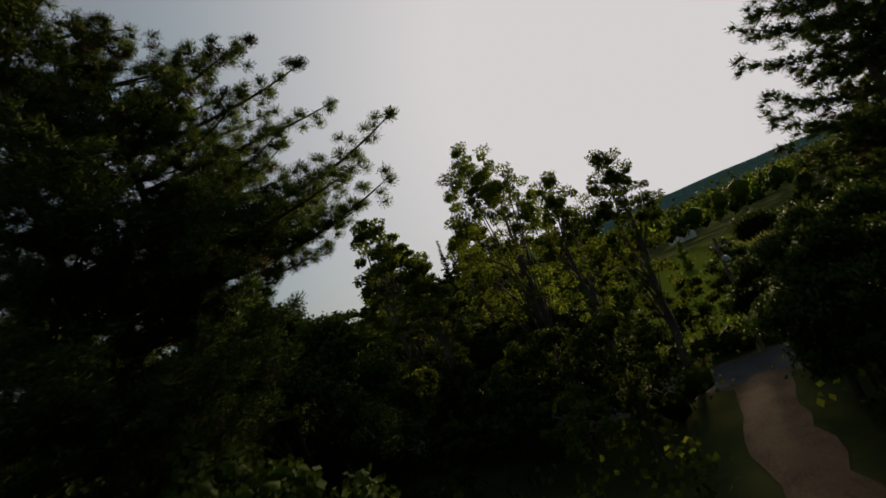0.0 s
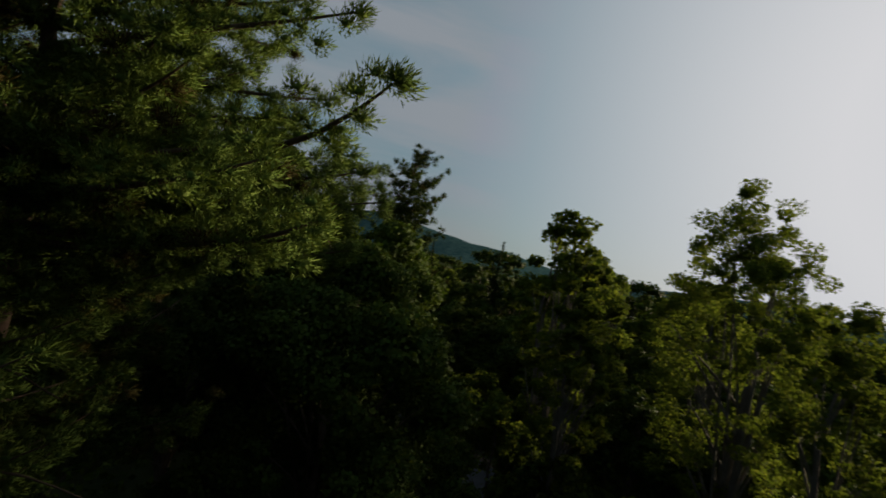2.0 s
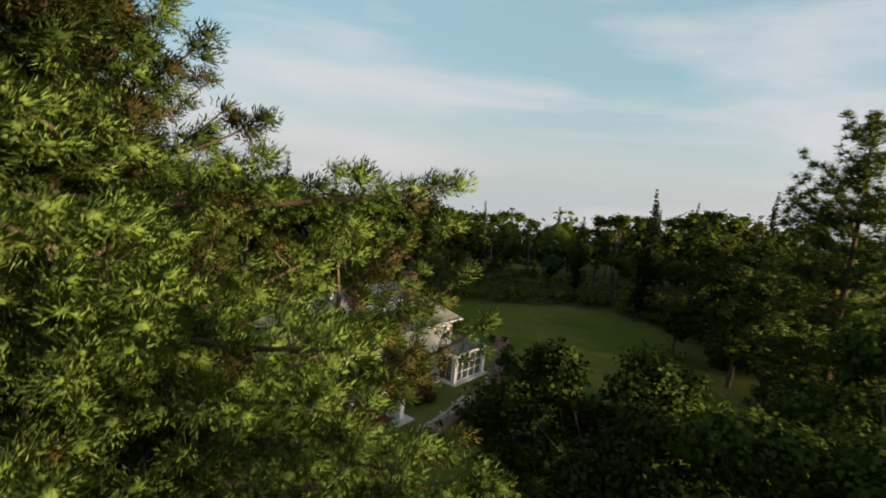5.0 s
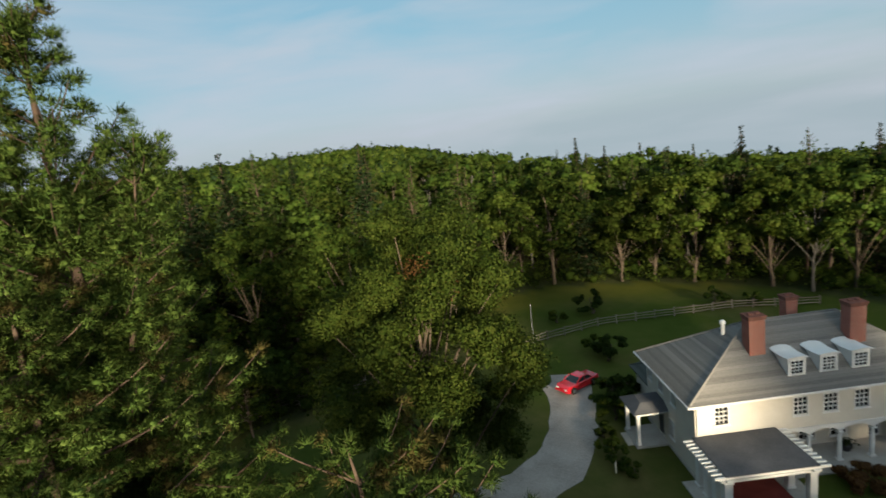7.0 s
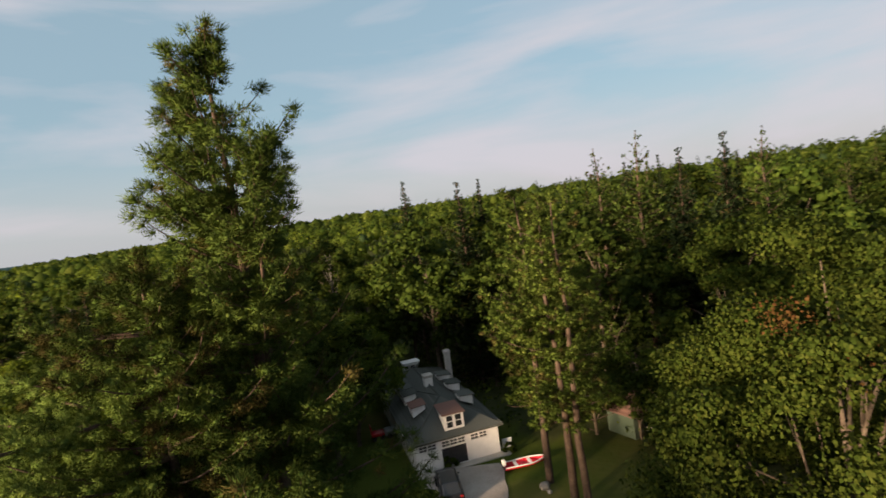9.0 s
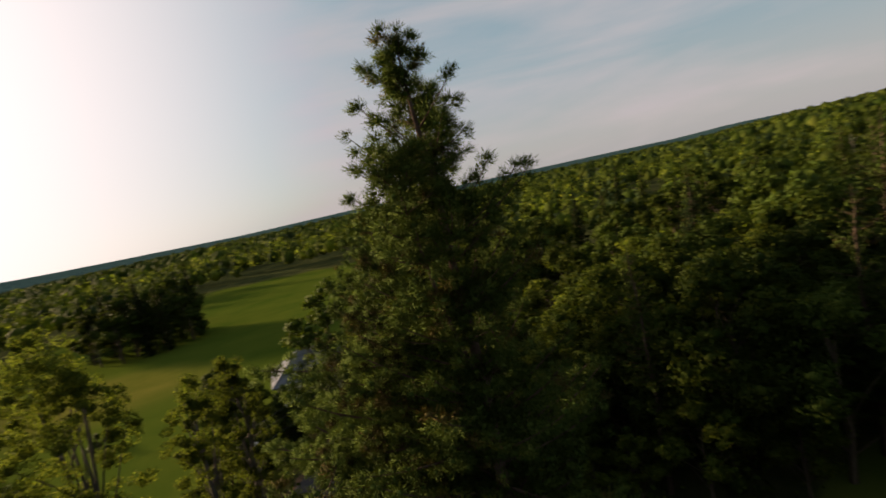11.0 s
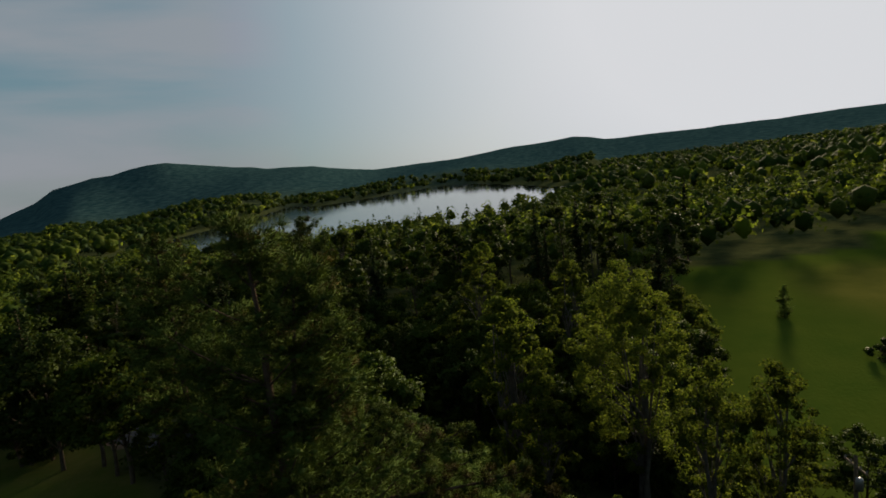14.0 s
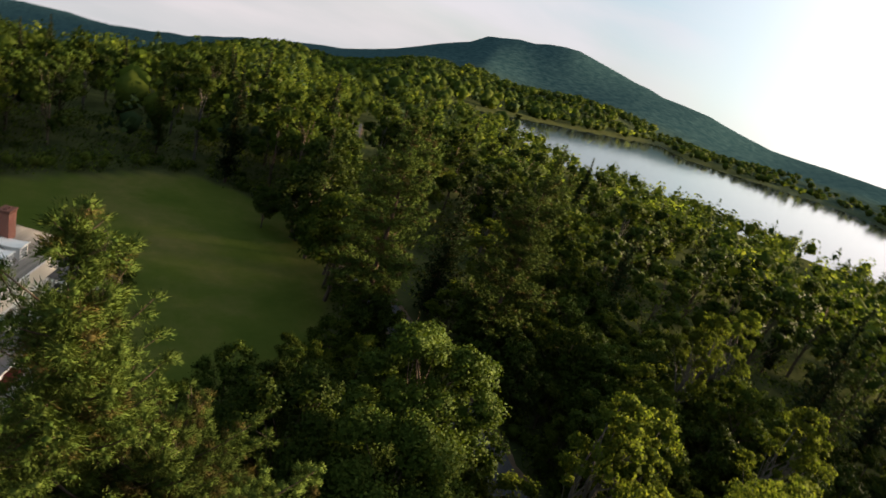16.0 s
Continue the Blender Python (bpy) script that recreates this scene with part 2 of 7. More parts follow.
def tubes(lines, sides=6):
    """Tapered tubes along lines of (x, y, z, radius); verts and quads."""
    V, F, base = [], [], 0
    ring = np.arange(sides) * 2 * np.pi / sides
    for line in lines:
        line = np.asarray(line, float)
        p, r = line[:, :3], line[:, 3]
        d = np.gradient(p, axis=0)
        d /= np.linalg.norm(d, axis=1, keepdims=True) + 1e-9
        ref = np.where(np.abs(d[:, 2:3]) > 0.9, np.array([[1.0, 0, 0]]), np.array([[0, 0, 1.0]]))
        a = np.cross(d, ref)
        a /= np.linalg.norm(a, axis=1, keepdims=True) + 1e-9
        b = np.cross(d, a)
        pts = p[:, None] + r[:, None, None] * (np.cos(ring)[None, :, None] * a[:, None] + np.sin(ring)[None, :, None] * b[:, None])
        V.append(pts.reshape(-1, 3))
        n = len(line)
        i, j = np.meshgrid(np.arange(n - 1), np.arange(sides), indexing="ij")
        k = (j + 1) % sides
        F.append((base + np.stack([i * sides + j, i * sides + k, (i + 1) * sides + k, (i + 1) * sides + j], -1)).reshape(-1, 4))
        base += n * sides
    return np.concatenate(V), np.concatenate(F)


def leaf_cards(g, centres, size, out=None, lean=0.5):
    """A small folded leaf shape at each centre, turned at random; verts and quads."""
    n = len(centres)
    a = g.normal(size=(n, 3))
    if out is not None:
        a += lean * out
    a /= np.linalg.norm(a, axis=1, keepdims=True)
    b = np.cross(a, g.normal(size=(n, 3)))
    b /= np.linalg.norm(b, axis=1, keepdims=True) + 1e-9
    c = np.cross(a, b)
    s = (size * g.uniform(0.6, 1.35, n))[:, None]
    w = g.uniform(0.38, 0.6, n)[:, None]
    fold = g.uniform(-0.2, 0.2, n)[:, None]
    v = np.stack([centres - b * s * .5, centres + c * s * w + a * s * fold, centres + b * s * .5, centres - c * s * w + a * s * fold], 1)
    return v.reshape(-1, 3), np.arange(4 * n).reshape(-1, 4)


def needle_tufts(g, tips, ways, count, length, width, puff):
    """Soft plumes of needles swept forward round each twig end; verts, triangles and outward directions."""
    n = len(tips) * count
    tips, ways = np.repeat(tips, count, 0), np.repeat(ways, count, 0)
    q = g.normal(size=(n, 3))
    q /= np.linalg.norm(q, axis=1, keepdims=True)
    start = tips + q * (puff * g.uniform(0.1, 0.62, (n, 1))) * [1.0, 1.0, 0.75]
    d = ways * 0.55 + q * 0.7 + g.normal(size=(n, 3)) * 0.3
    d[:, 2] += 0.15
    d /= np.linalg.norm(d, axis=1, keepdims=True)
    side = np.cross(d, g.normal(size=(n, 3)))
    side /= np.linalg.norm(side, axis=1, keepdims=True) + 1e-9
    s = (length * g.uniform(0.6, 1.2, n))[:, None]
    v = np.stack([start - side * width, start + side * width, start + d * s], 1)
    out = q + [0, 0, 0.3] + g.normal(size=(n, 3)) * 0.25
    return v.reshape(-1, 3), np.arange(3 * n).reshape(-1, 3), np.repeat(out, 3, 0)


ICO = bmesh.new()
bmesh.ops.create_icosphere(ICO, subdivisions=1, radius=1)
ICO_V, ICO_F = np.array([v.co[:] for v in ICO.verts]), np.array([[v.index for v in f.verts] for f in ICO.faces])
ICO.free()
ICO = bmesh.new()
bmesh.ops.create_icosphere(ICO, subdivisions=2, radius=1)
ICO2_V, ICO2_F = np.array([v.co[:] for v in ICO.verts]), np.array([[v.index for v in f.verts] for f in ICO.faces])
ICO.free()


def clump_cores(g, centres, radii, flat=0.7, fine=False, rough=0.22):
    """Uneven leafy masses that fill the inside of clumps; verts and triangles."""
    bv, bf = (ICO2_V, ICO2_F) if fine else (ICO_V, ICO_F)
    n = len(centres)
    v = bv[None] * g.uniform(1 - rough, 1 + rough, (n, len(bv), 1)) * np.reshape(radii * np.ones(n), (n, 1, 1)) * [1, 1, flat]
    v = v + centres[:, None]
    f = bf[None] + (np.arange(n) * len(bv))[:, None, None]
    return v.reshape(-1, 3), f.reshape(-1, 3)


def in_triangles(f):
    f = np.asarray(f)
    return f if f.shape[1] == 3 else np.concatenate([f[:, [0, 1, 2]], f[:, [0, 2, 3]]])


def joined(*sets):
    """Several (verts, faces) sets as one, in triangles."""
    V, F, k = [], [], 0
    for v, f in sets:
        V.append(v)
        F.append(in_triangles(f) + k)
        k += len(v)
    return np.concatenate(V), np.concatenate(F)


# ---- trees ----
def pine_parts(seed, h, base, reach, step, twigs, blades, length, width, dead=0.0, leaders=(), long=(), puff=0.3, sides=6, whorl=26, dry=0.05, limbs=(3, 6), taper=0.72, mats=None, bare=(0.10, 0.34), wide=0.34, lift=0.55, core=(0.2, 0.36), shady=None, stubs=0):
    """Meshes of a white pine: trunk with limbs, and a crown of needle tufts on whorled limbs."""
    g = rng_for(seed)
    z = np.linspace(0, h, 14)
    lean = np.cumsum(g.normal(size=(14, 2)) * 0.10, 0)
    lean -= lean[0] + (lean[-1] - lean[0]) * (z / h)[:, None]
    r0 = 0.011 * h + 0.06
    trunk = np.c_[lean, z, r0 * (1 - z / h) ** 0.8 + 0.02]
    lines, tips, ways = [trunk], [], []
    stems = [(trunk, base, h)]
    for dx, dy, low, top in leaders:
        u = np.linspace(0, 1, 9)
        bx, by = np.interp(low, z, lean[:, 0]), np.interp(low, z, lean[:, 1])
        second = np.c_[bx + dx * u ** 0.7, by + dy * u ** 0.7, low + (top - low) * u ** 1.15, 0.24 * r0 * (1 - u) ** 0.8 + 0.006]
        lines.append(second)
        stems.append((second, low + 0.2 * (top - low), top))
        for k in range(5):
            tips.append(second[-1, :3] - [0, 0, 0.22 * k] + g.normal(size=3) * 0.07)
            ways.append(np.array([0, 0, 1.0]))
    def dress(limb, R, az, bend, gap, spread):
        """Side twigs spread in a plate; plumes sit along them."""
        u = np.linspace(0, 1, len(limb))
        for q in np.arange(gap, 1.0, step / R):
            p = np.array([np.interp(q, u, limb[:, i]) for i in range(3)])
            for sgn in (-1, 1):
                la = az + bend * q + sgn * g.uniform(0.35, 1.15)
                L = R * spread * (1.2 - q) * g.uniform(0.4, 1.15) + 0.22
                d = np.array([np.cos(la), np.sin(la), g.uniform(-0.02, 0.42)])
                for s in np.linspace(0.3, 1.0, max(1, int(twigs * L + 0.5))):
                    tips.append(p + d * L * s + g.normal(size=3) * [0.1, 0.1, 0.16])
                    ways.append(d)
        tips.append(limb[-1, :3])
        ways.append(np.array([np.cos(az), np.sin(az), 0.5]))

    for dx, dy, ztip in long:
        R, az, u = math.hypot(dx, dy), math.atan2(dy, dx), np.linspace(0, 1, 9)
        cx, cy = np.interp(ztip, z, lean[:, 0]), np.interp(ztip, z, lean[:, 1])
        sway = g.normal() * 0.06 * R * np.sin(np.pi * u)
        limb = np.c_[cx + (dx - cx) * u - np.sin(az) * sway, cy + (dy - cy) * u + np.cos(az) * sway,
                     ztip - 0.14 * R + R * (0.03 * u + 0.11 * u ** 2.5), 0.0105 * R * (1 - u) ** 0.7 + 0.012]
        lines.append(limb)
        dress(limb, R, az, 0.0, 0.25, 0.22 if R > 6 else 0.30)
    for _ in range(stubs):
        # bare dead limbs low on the trunk
        zb, az, R, u = g.uniform(0.3, 1.0) * base, g.uniform(0, 2 * np.pi), g.uniform(0.8, 3.2), np.linspace(0, 1, 5)
        cx, cy = np.interp(zb, z, lean[:, 0]), np.interp(zb, z, lean[:, 1])
        lines.append(np.c_[cx + np.cos(az) * R * u, cy + np.sin(az) * R * u, zb + R * (0.15 * u - 0.2 * u ** 2) + g.normal(size=5) * 0.04, 0.02 * (1 - u) + 0.012])
    for stem, low, top in stems:
        zz = low
        while zz < top - 0.25:
            f = (zz - low) / max(top - low, 1)
            for _ in range(g.integers(*limbs)):
                az = g.uniform(0, 2 * np.pi)
                R = reach * min(1.0, 0.62 + 1.1 * f) * (1 - f) ** taper * g.uniform(0.5, 1.12)
                if stem is not trunk:
                    R = min(R, 0.20 * reach * (1 - f) ** .5 + .25)
                R = max(R, 0.45 if sides > 4 else 0.25)
                cx, cy = np.interp(zz, stem[:, 2], stem[:, 0]), np.interp(zz, stem[:, 2], stem[:, 1])
                u = np.linspace(0, 1, 7 if sides > 4 else 4)
                rise = g.uniform(-0.10, 0.16) + lift * f ** 1.5
                bend = g.normal() * 0.25
                ang = az + bend * u
                limb = np.c_[cx + np.cos(ang) * R * u, cy + np.sin(ang) * R * u,
                             zz + R * (rise * u + 0.20 * u ** 3), 0.0105 * R * (1 - u) ** 0.7 + 0.010]
                lines.append(limb)
                if g.random() < dead * (1 - f) ** 3:
                    continue
                dress(limb, R, az, bend, g.uniform(*bare) * (0.15 + 0.85 * min(1, max(0, f - 0.62) * 3.2)), wide + 0.08 * (1 - min(1, f * 1.6)))
            zz += g.uniform(0.6, 1.2) * h / whorl
    for _ in range(5 if sides > 4 else 2):
        tips.append(np.array([lean[-1, 0], lean[-1, 1], h - g.uniform(0, .5)]) + g.normal(size=3) * 0.06)
        ways.append(np.array([0, 0, 1.0]))
    tips, ways = np.array(tips), np.array(ways)
    V, F = tubes(lines, sides)
    bark = mesh_from("trunk", V, F, [BARK_PINE], smooth=True)
    # plumes shrink towards the pointed tops of the smaller trees
    fine = np.ones(len(tips)) if sides > 4 else np.clip((h - tips[:, 2]) / (0.3 * h), 0.22, 1.0)
    v, f, out = needle_tufts(g, tips, ways, blades, length * np.repeat(fine, blades), width, puff * np.repeat(fine, blades)[:, None])
    turn = np.sin(tips[:, 0] * 1.3 + seed) * np.sin(tips[:, 1] * 1.1) * np.sin(tips[:, 2] * 0.9)
    brown = np.repeat((g.random(len(tips)) < dry + 0.5 * dry * (turn > 0.4) * 4), blades).astype(int)
    if shady:
        # painted shade: tufts turned from the sun take darker needles, as do topmost ones
        darkened = (tips[:, 0] * shady[0] + tips[:, 1] * shady[1]) / (np.hypot(tips[:, 0], tips[:, 1]) + 0.3) + g.normal(size=len(tips)) * 0.3 > shady[2]
        darkened |= tips[:, 2] + g.normal(size=len(tips)) * 0.6 > 20.3
        kinds = np.where(darkened & (g.random(len(tips)) < 0.78), np.where(g.random(len(tips)) < 0.38, 1, 2), brown[::blades])
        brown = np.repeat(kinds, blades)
    if sides > 4:
        cv, cf = clump_cores(g, tips, puff * g.uniform(*core, len(tips)), 0.6, rough=0.4)
        v, f = joined((v, f), (cv, cf))
        out = np.r_[out, cv - np.repeat(tips, len(ICO_V), 0) + [0, 0, 0.03]]
        brown = np.r_[brown, np.repeat(brown[::blades], len(ICO_F))]
    return bark, mesh_from("crown", v, f, mats or [NEEDLE, NEEDLE_DRY], brown, soft=out)


def leafy_parts(seed, h, base, reach, clumps, leaves, size, mats=None, bark=None, flat=1.0, turning=0.0, stems=1, airy=0.0, clump=0.25, sides=6, core=0.5, skirt=1.0, lean=4.5):
    """Meshes of a broad-leaved tree: trunk with limbs, and a crown of leafy clumps with gaps between."""
    g = rng_for(seed)
    mats, bark = mats or [LEAF, LEAF_RED], bark or BARK
    mid, hz = (h + base) / 2, (h - base) / 2
    # a few great lobes on an uneven egg, each set with smaller clumps on its outer and upper side
    lobes = max(5, clumps // 9)
    ga = np.arange(lobes) * 2.39996 + g.uniform(0, 6)
    gz = 1 - 1.72 * (np.arange(lobes) + 0.5) / lobes
    d = np.c_[np.sqrt(np.clip(1 - gz ** 2, 0, 1)) * np.cos(ga), np.sqrt(np.clip(1 - gz ** 2, 0, 1)) * np.sin(ga), gz] + g.normal(size=(lobes, 3)) * 0.16
    d /= np.linalg.norm(d, axis=1, keepdims=True)
    big = d * g.uniform(0.52, 0.86, (lobes, 1)) * [reach * .84, reach * .84, hz * .90 * flat]
    br = reach * g.uniform(0.26, 0.42, lobes) * min(1, (15 / lobes) ** 0.5)
    own = np.arange(clumps) % lobes
    q = g.normal(size=(clumps, 3)) + d[own] * 0.9 + [0, 0, 0.35]
    q /= np.linalg.norm(q, axis=1, keepdims=True)
    c = big[own] + q * (br[own] * g.uniform(0.45, 1.0, clumps))[:, None] * [1, 1, 0.8]
    c[:, :2] *= (1 - 0.30 * np.clip(c[:, 2:3] / hz, -skirt, 1) ** 2 - 0.12 * np.clip(c[:, 2:3] / hz, 0, 1))
    if airy:
        # thin crowns fill an egg evenly
        c = q * g.uniform(0.25, 1.0, (clumps, 1)) ** 0.5 * [reach * .9, reach * .9, hz]
        c[:, :2] *= 1 - 0.35 * np.clip(c[:, 2:3] / hz, -.4, 1) ** 2
    c[:, 2] = np.clip(c[:, 2], -hz, hz) + mid
    cr = reach * g.uniform(0.55, 1.25, clumps) * clump * 0.82
    lines = []
    for s in range(stems):
        off = g.normal(size=2) * (0.25 * reach if stems > 1 else 0)
        zt = np.linspace(0, base + 1.25 * hz, 9)
        wob = np.cumsum(g.normal(size=(9, 2)) * 0.10, 0)
        r0 = (0.014 * h + 0.05) / (1 if stems == 1 else 1.7)
        lines.append(np.c_[wob + off * np.linspace(0.3, 1, 9)[:, None], zt, r0 * (1 - zt / zt[-1]) ** 0.7 + 0.02])
    for k in range(min(clumps, 26 if sides > 4 else 12)):
        st = lines[k % stems]
        z0 = g.uniform(base * 0.75, max(base * .8, c[k, 2] - 0.3 * hz))
        z0 = min(z0, st[-1, 2] - 0.3)
        p0 = np.array([np.interp(z0, st[:, 2], st[:, i]) for i in (0, 1)] + [z0])
        u = np.linspace(0, 1, 5)[:, None]
        way = p0 + (c[k] - p0) * u + np.array([0, 0, 0.18]) * np.linalg.norm(c[k] - p0) * (u * (1 - u))
        lines.append(np.c_[way, 0.010 * h * (0.35 * (1 - u) + 0.08)])
    n = clumps * leaves
    ci = np.repeat(np.arange(clumps), leaves)
    q = g.normal(size=(n, 3))
    q /= np.linalg.norm(q, axis=1, keepdims=True)
    depth = g.uniform(0.3, 1.0, n) ** 0.5
    pts = c[ci] + q * (cr[ci] * depth * g.uniform(0.75, 1.13, n))[:, None] * [1.15, 1.15, 0.82]
    keep = g.random(n) > airy * 0.5
    pts, q, ci = pts[keep], q[keep], ci[keep]
    v, f = leaf_cards(g, pts, size, q + [0, 0, 0.35], 0.7 if airy else lean)
    out = np.repeat(q + [0, 0, 0.35] + 0.45 * g.normal(size=q.shape), 4, 0)
    red = (g.random(clumps) < turning)[ci].astype(int)
    V, F = tubes(lines, sides)
    cv, cf = clump_cores(g, c, cr * (0.05 if airy else core), 0.74, sides > 4)
    red_core = np.repeat((g.random(clumps) < turning).astype(int), len(cf) // clumps)
    v, f = joined((v, f), (cv, cf))
    out = np.r_[out, cv - np.repeat(c, len(cv) // clumps, 0)]
    return mesh_from("trunk", V, F, [bark], smooth=True), mesh_from("crown", v, f, mats, np.r_[red, red, red_core], soft=out)


def plant(name, meshes, x, y, z=0.0, turn=0.0, size=1.0, label="", category="tree", group=""):
    """Stands a tree, made of a trunk and a crown, on the ground."""
    ob = thing(name, pose(x, y, z, 0, 0, turn) @ Matrix.Scale(size, 4), label, category, group)
    linked("trunk", meshes[0], ob)
    linked("crown", meshes[1], ob)
    return ob


# ---- lie of the land ----
def smooth01(t):
    t = np.clip(t, 0, 1)
    return t * t * (3 - 2 * t)


LAKE_AZ = [78, 80, 82.5, 87, 92, 95, 101, 107.5, 109, 112, 116, 121.5, 127, 130]
LAKE_FAR = [700, 727, 760, 980, 1330, 1320, 1145, 1055, 1300, 1035, 840, 690, 584, 560]
LAKE_NEAR = [695, 650, 520, 440, 408, 400, 385, 380, 378, 374, 380, 430, 540, 555]
HILL_AZ = [-180, -160, -140, -120, -90, -60, -40, -20, 0, 22, 30, 38, 44, 53, 63, 72, 77, 80, 83, 88, 95, 100, 104, 108, 113.8, 117.5, 121.4, 125.6, 129, 132.5, 135, 138, 143, 150, 158, 168, 180]
HILL_EL = [-5.0, -4.6, -3.0, -1.6, -1.0, -0.6, -0.2, 0.1, 0.2, 0.0, 0.2, 0.4, 0.7, 1.1, 1.1, 1.2, 1.3, 1.5, 1.2, 1.2, 1.0, 0.6, 1.2, 2.0, 2.8, 3.5, 3.5, 2.8, 2.3, 0.9, 0.0, -0.9, -2.3, -4.2, -4.8, -4.8, -5.0]
HX, HY = 9.4, 28.8
WATER = -15.0


def land(x, y):
    """Height of the ground."""
    x, y = np.asarray(x, float), np.asarray(y, float)
    dx, dy = x - HX, y - HY
    d, az = np.hypot(dx, dy), np.degrees(np.arctan2(-dx, dy))
    z = np.zeros_like(d)
    # a wooded rise to the south-east, a slope down to the lake
    along = (x * 0.93 - y * 0.37) - 66
    z += 0.055 * np.clip(along, 0, 260) * smooth01(along / 60)
    down = smooth01((d - 90) / 260) * smooth01((az - 40) / 30) * smooth01((160 - az) / 25)
    z -= 12.5 * down
    near, far = np.interp(az, LAKE_AZ, LAKE_NEAR, 1e9, 1e9), np.interp(az, LAKE_AZ, LAKE_FAR, 1e9, 1e9)
    inside = np.clip(np.minimum((d - near) / 40, (far - d) / 40), -1, 1)
    z = np.where(inside > -1, np.minimum(z, -14.5 - 4 * np.clip(inside, -.6, 1)), z)
    z -= 0.065 * np.clip(d - 240, 0, 1500) * smooth01((np.abs(az) - 132) / 12) * smooth01((182 - np.abs(az)) / 10) * (az > 0)
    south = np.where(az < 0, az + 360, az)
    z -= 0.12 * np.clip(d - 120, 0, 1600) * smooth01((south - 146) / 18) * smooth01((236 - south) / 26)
    # far hills
    el = np.interp(az, HILL_AZ, HILL_EL)
    wave = 1 + 0.03 * np.sin(az * 0.9) + 0.02 * np.sin(az * 2.3 + 1)
    rise = smooth01((d - 1500) / 1500)
    hill = rise * (30 + 3000 * np.tan(np.radians(el)) * wave - 15)
    lower = 14 * smooth01((d - 900) / 300) * (1 + 0.8 * np.sin(az * 0.31 + d / 400))
    z = np.where(d > far + 60, np.maximum(z, z + lower * smooth01((d - far - 60) / 200) * (inside <= -1)), z)
    return z + hill - 40 * smooth01((d - 3300) / 1000) * rise


def inside_poly(x, y, poly):
    x, y = np.asarray(x, float), np.asarray(y, float)
    hit = np.zeros(x.shape, bool)
    for (x0, y0), (x1, y1) in zip(poly, poly[1:] + poly[:1]):
        cross = ((y0 > y) != (y1 > y)) & (x < (x1 - x0) * (y - y0) / (y1 - y0 + 1e-12) + x0)
        hit ^= cross
    return hit


def from_line(x, y, line):
    """Distance to a polyline."""
    x, y = np.asarray(x, float), np.asarray(y, float)
    best = np.full(x.shape, 1e9)
    for (x0, y0), (x1, y1) in zip(line, line[1:]):
        t = np.clip(((x - x0) * (x1 - x0) + (y - y0) * (y1 - y0)) / ((x1 - x0) ** 2 + (y1 - y0) ** 2), 0, 1)
        best = np.minimum(best, np.hypot(x - x0 - t * (x1 - x0), y - y0 - t * (y1 - y0)))
    return best


ROAD = [(-160, -160), (-100, -92), (-75, -59), (-56, -35), (-49, -20), (-44, -2), (-38.5, 13), (-29.5, 27.5), (-22, 36.5), (-18.6, 44), (-17.2, 53), (-16, 62),
        (-9, 88), (4, 130), (20, 190)]
DRIVE = [(-17.5, 43), (-13, 39.5), (-5.5, 36.2), (2, 34), (10, 31), (17, 27.5), (22, 24), (26, 21.5)]
DRIVE_HOUSE = [(15.5, -22.5), (12.2, -18), (8.6, -13.8), (6.2, -9.5), (6.8, -5), (11, 1), (17, 7), (21, 13), (24.5, 19)]
LAWN = [(-54, -36), (-48, -52), (-43, -62), (-31, -63.5), (-21, -60), (-8, -57), (8, -59), (17, -57), (30, -51), (37, -46), (41, -38), (38, -30),
        (34, -18), (31, -6), (32, 4), (37, 10), (37, 17), (50, 36), (49, 46), (43, 47), (30, 41), (20, 35), (16, 30), (19, 24), (18, 15),
        (13, 9), (4, 4), (-6, -2), (-18, -4), (-26, -6), (-38, -15), (-48, -27)]
MEADOW = [(-27, 42), (-36, 43), (-48, 47), (-65, 52), (-84, 58), (-120, 66), (-117, 84), (-122, 116), (-138, 130), (-147, 165), (-150, 195), (-120, 262), (-45, 255),
          (-16, 180), (-8, 140), (-14, 90), (-24, 66)]
FIELD = [(45, 165), (75, 158), (97, 215), (84, 265), (52, 240)]
ISLAND = (-89, 143, 15)


def open_land(x, y):
    """True where no wood grows."""
    return (inside_poly(x, y, LAWN) | inside_poly(x, y, MEADOW) | inside_poly(x, y, FIELD) | (from_line(x, y, ROAD) < 4.5) | (from_line(x, y, DRIVE) < 4.5) | (from_line(x, y, DRIVE_HOUSE) < 4.5))


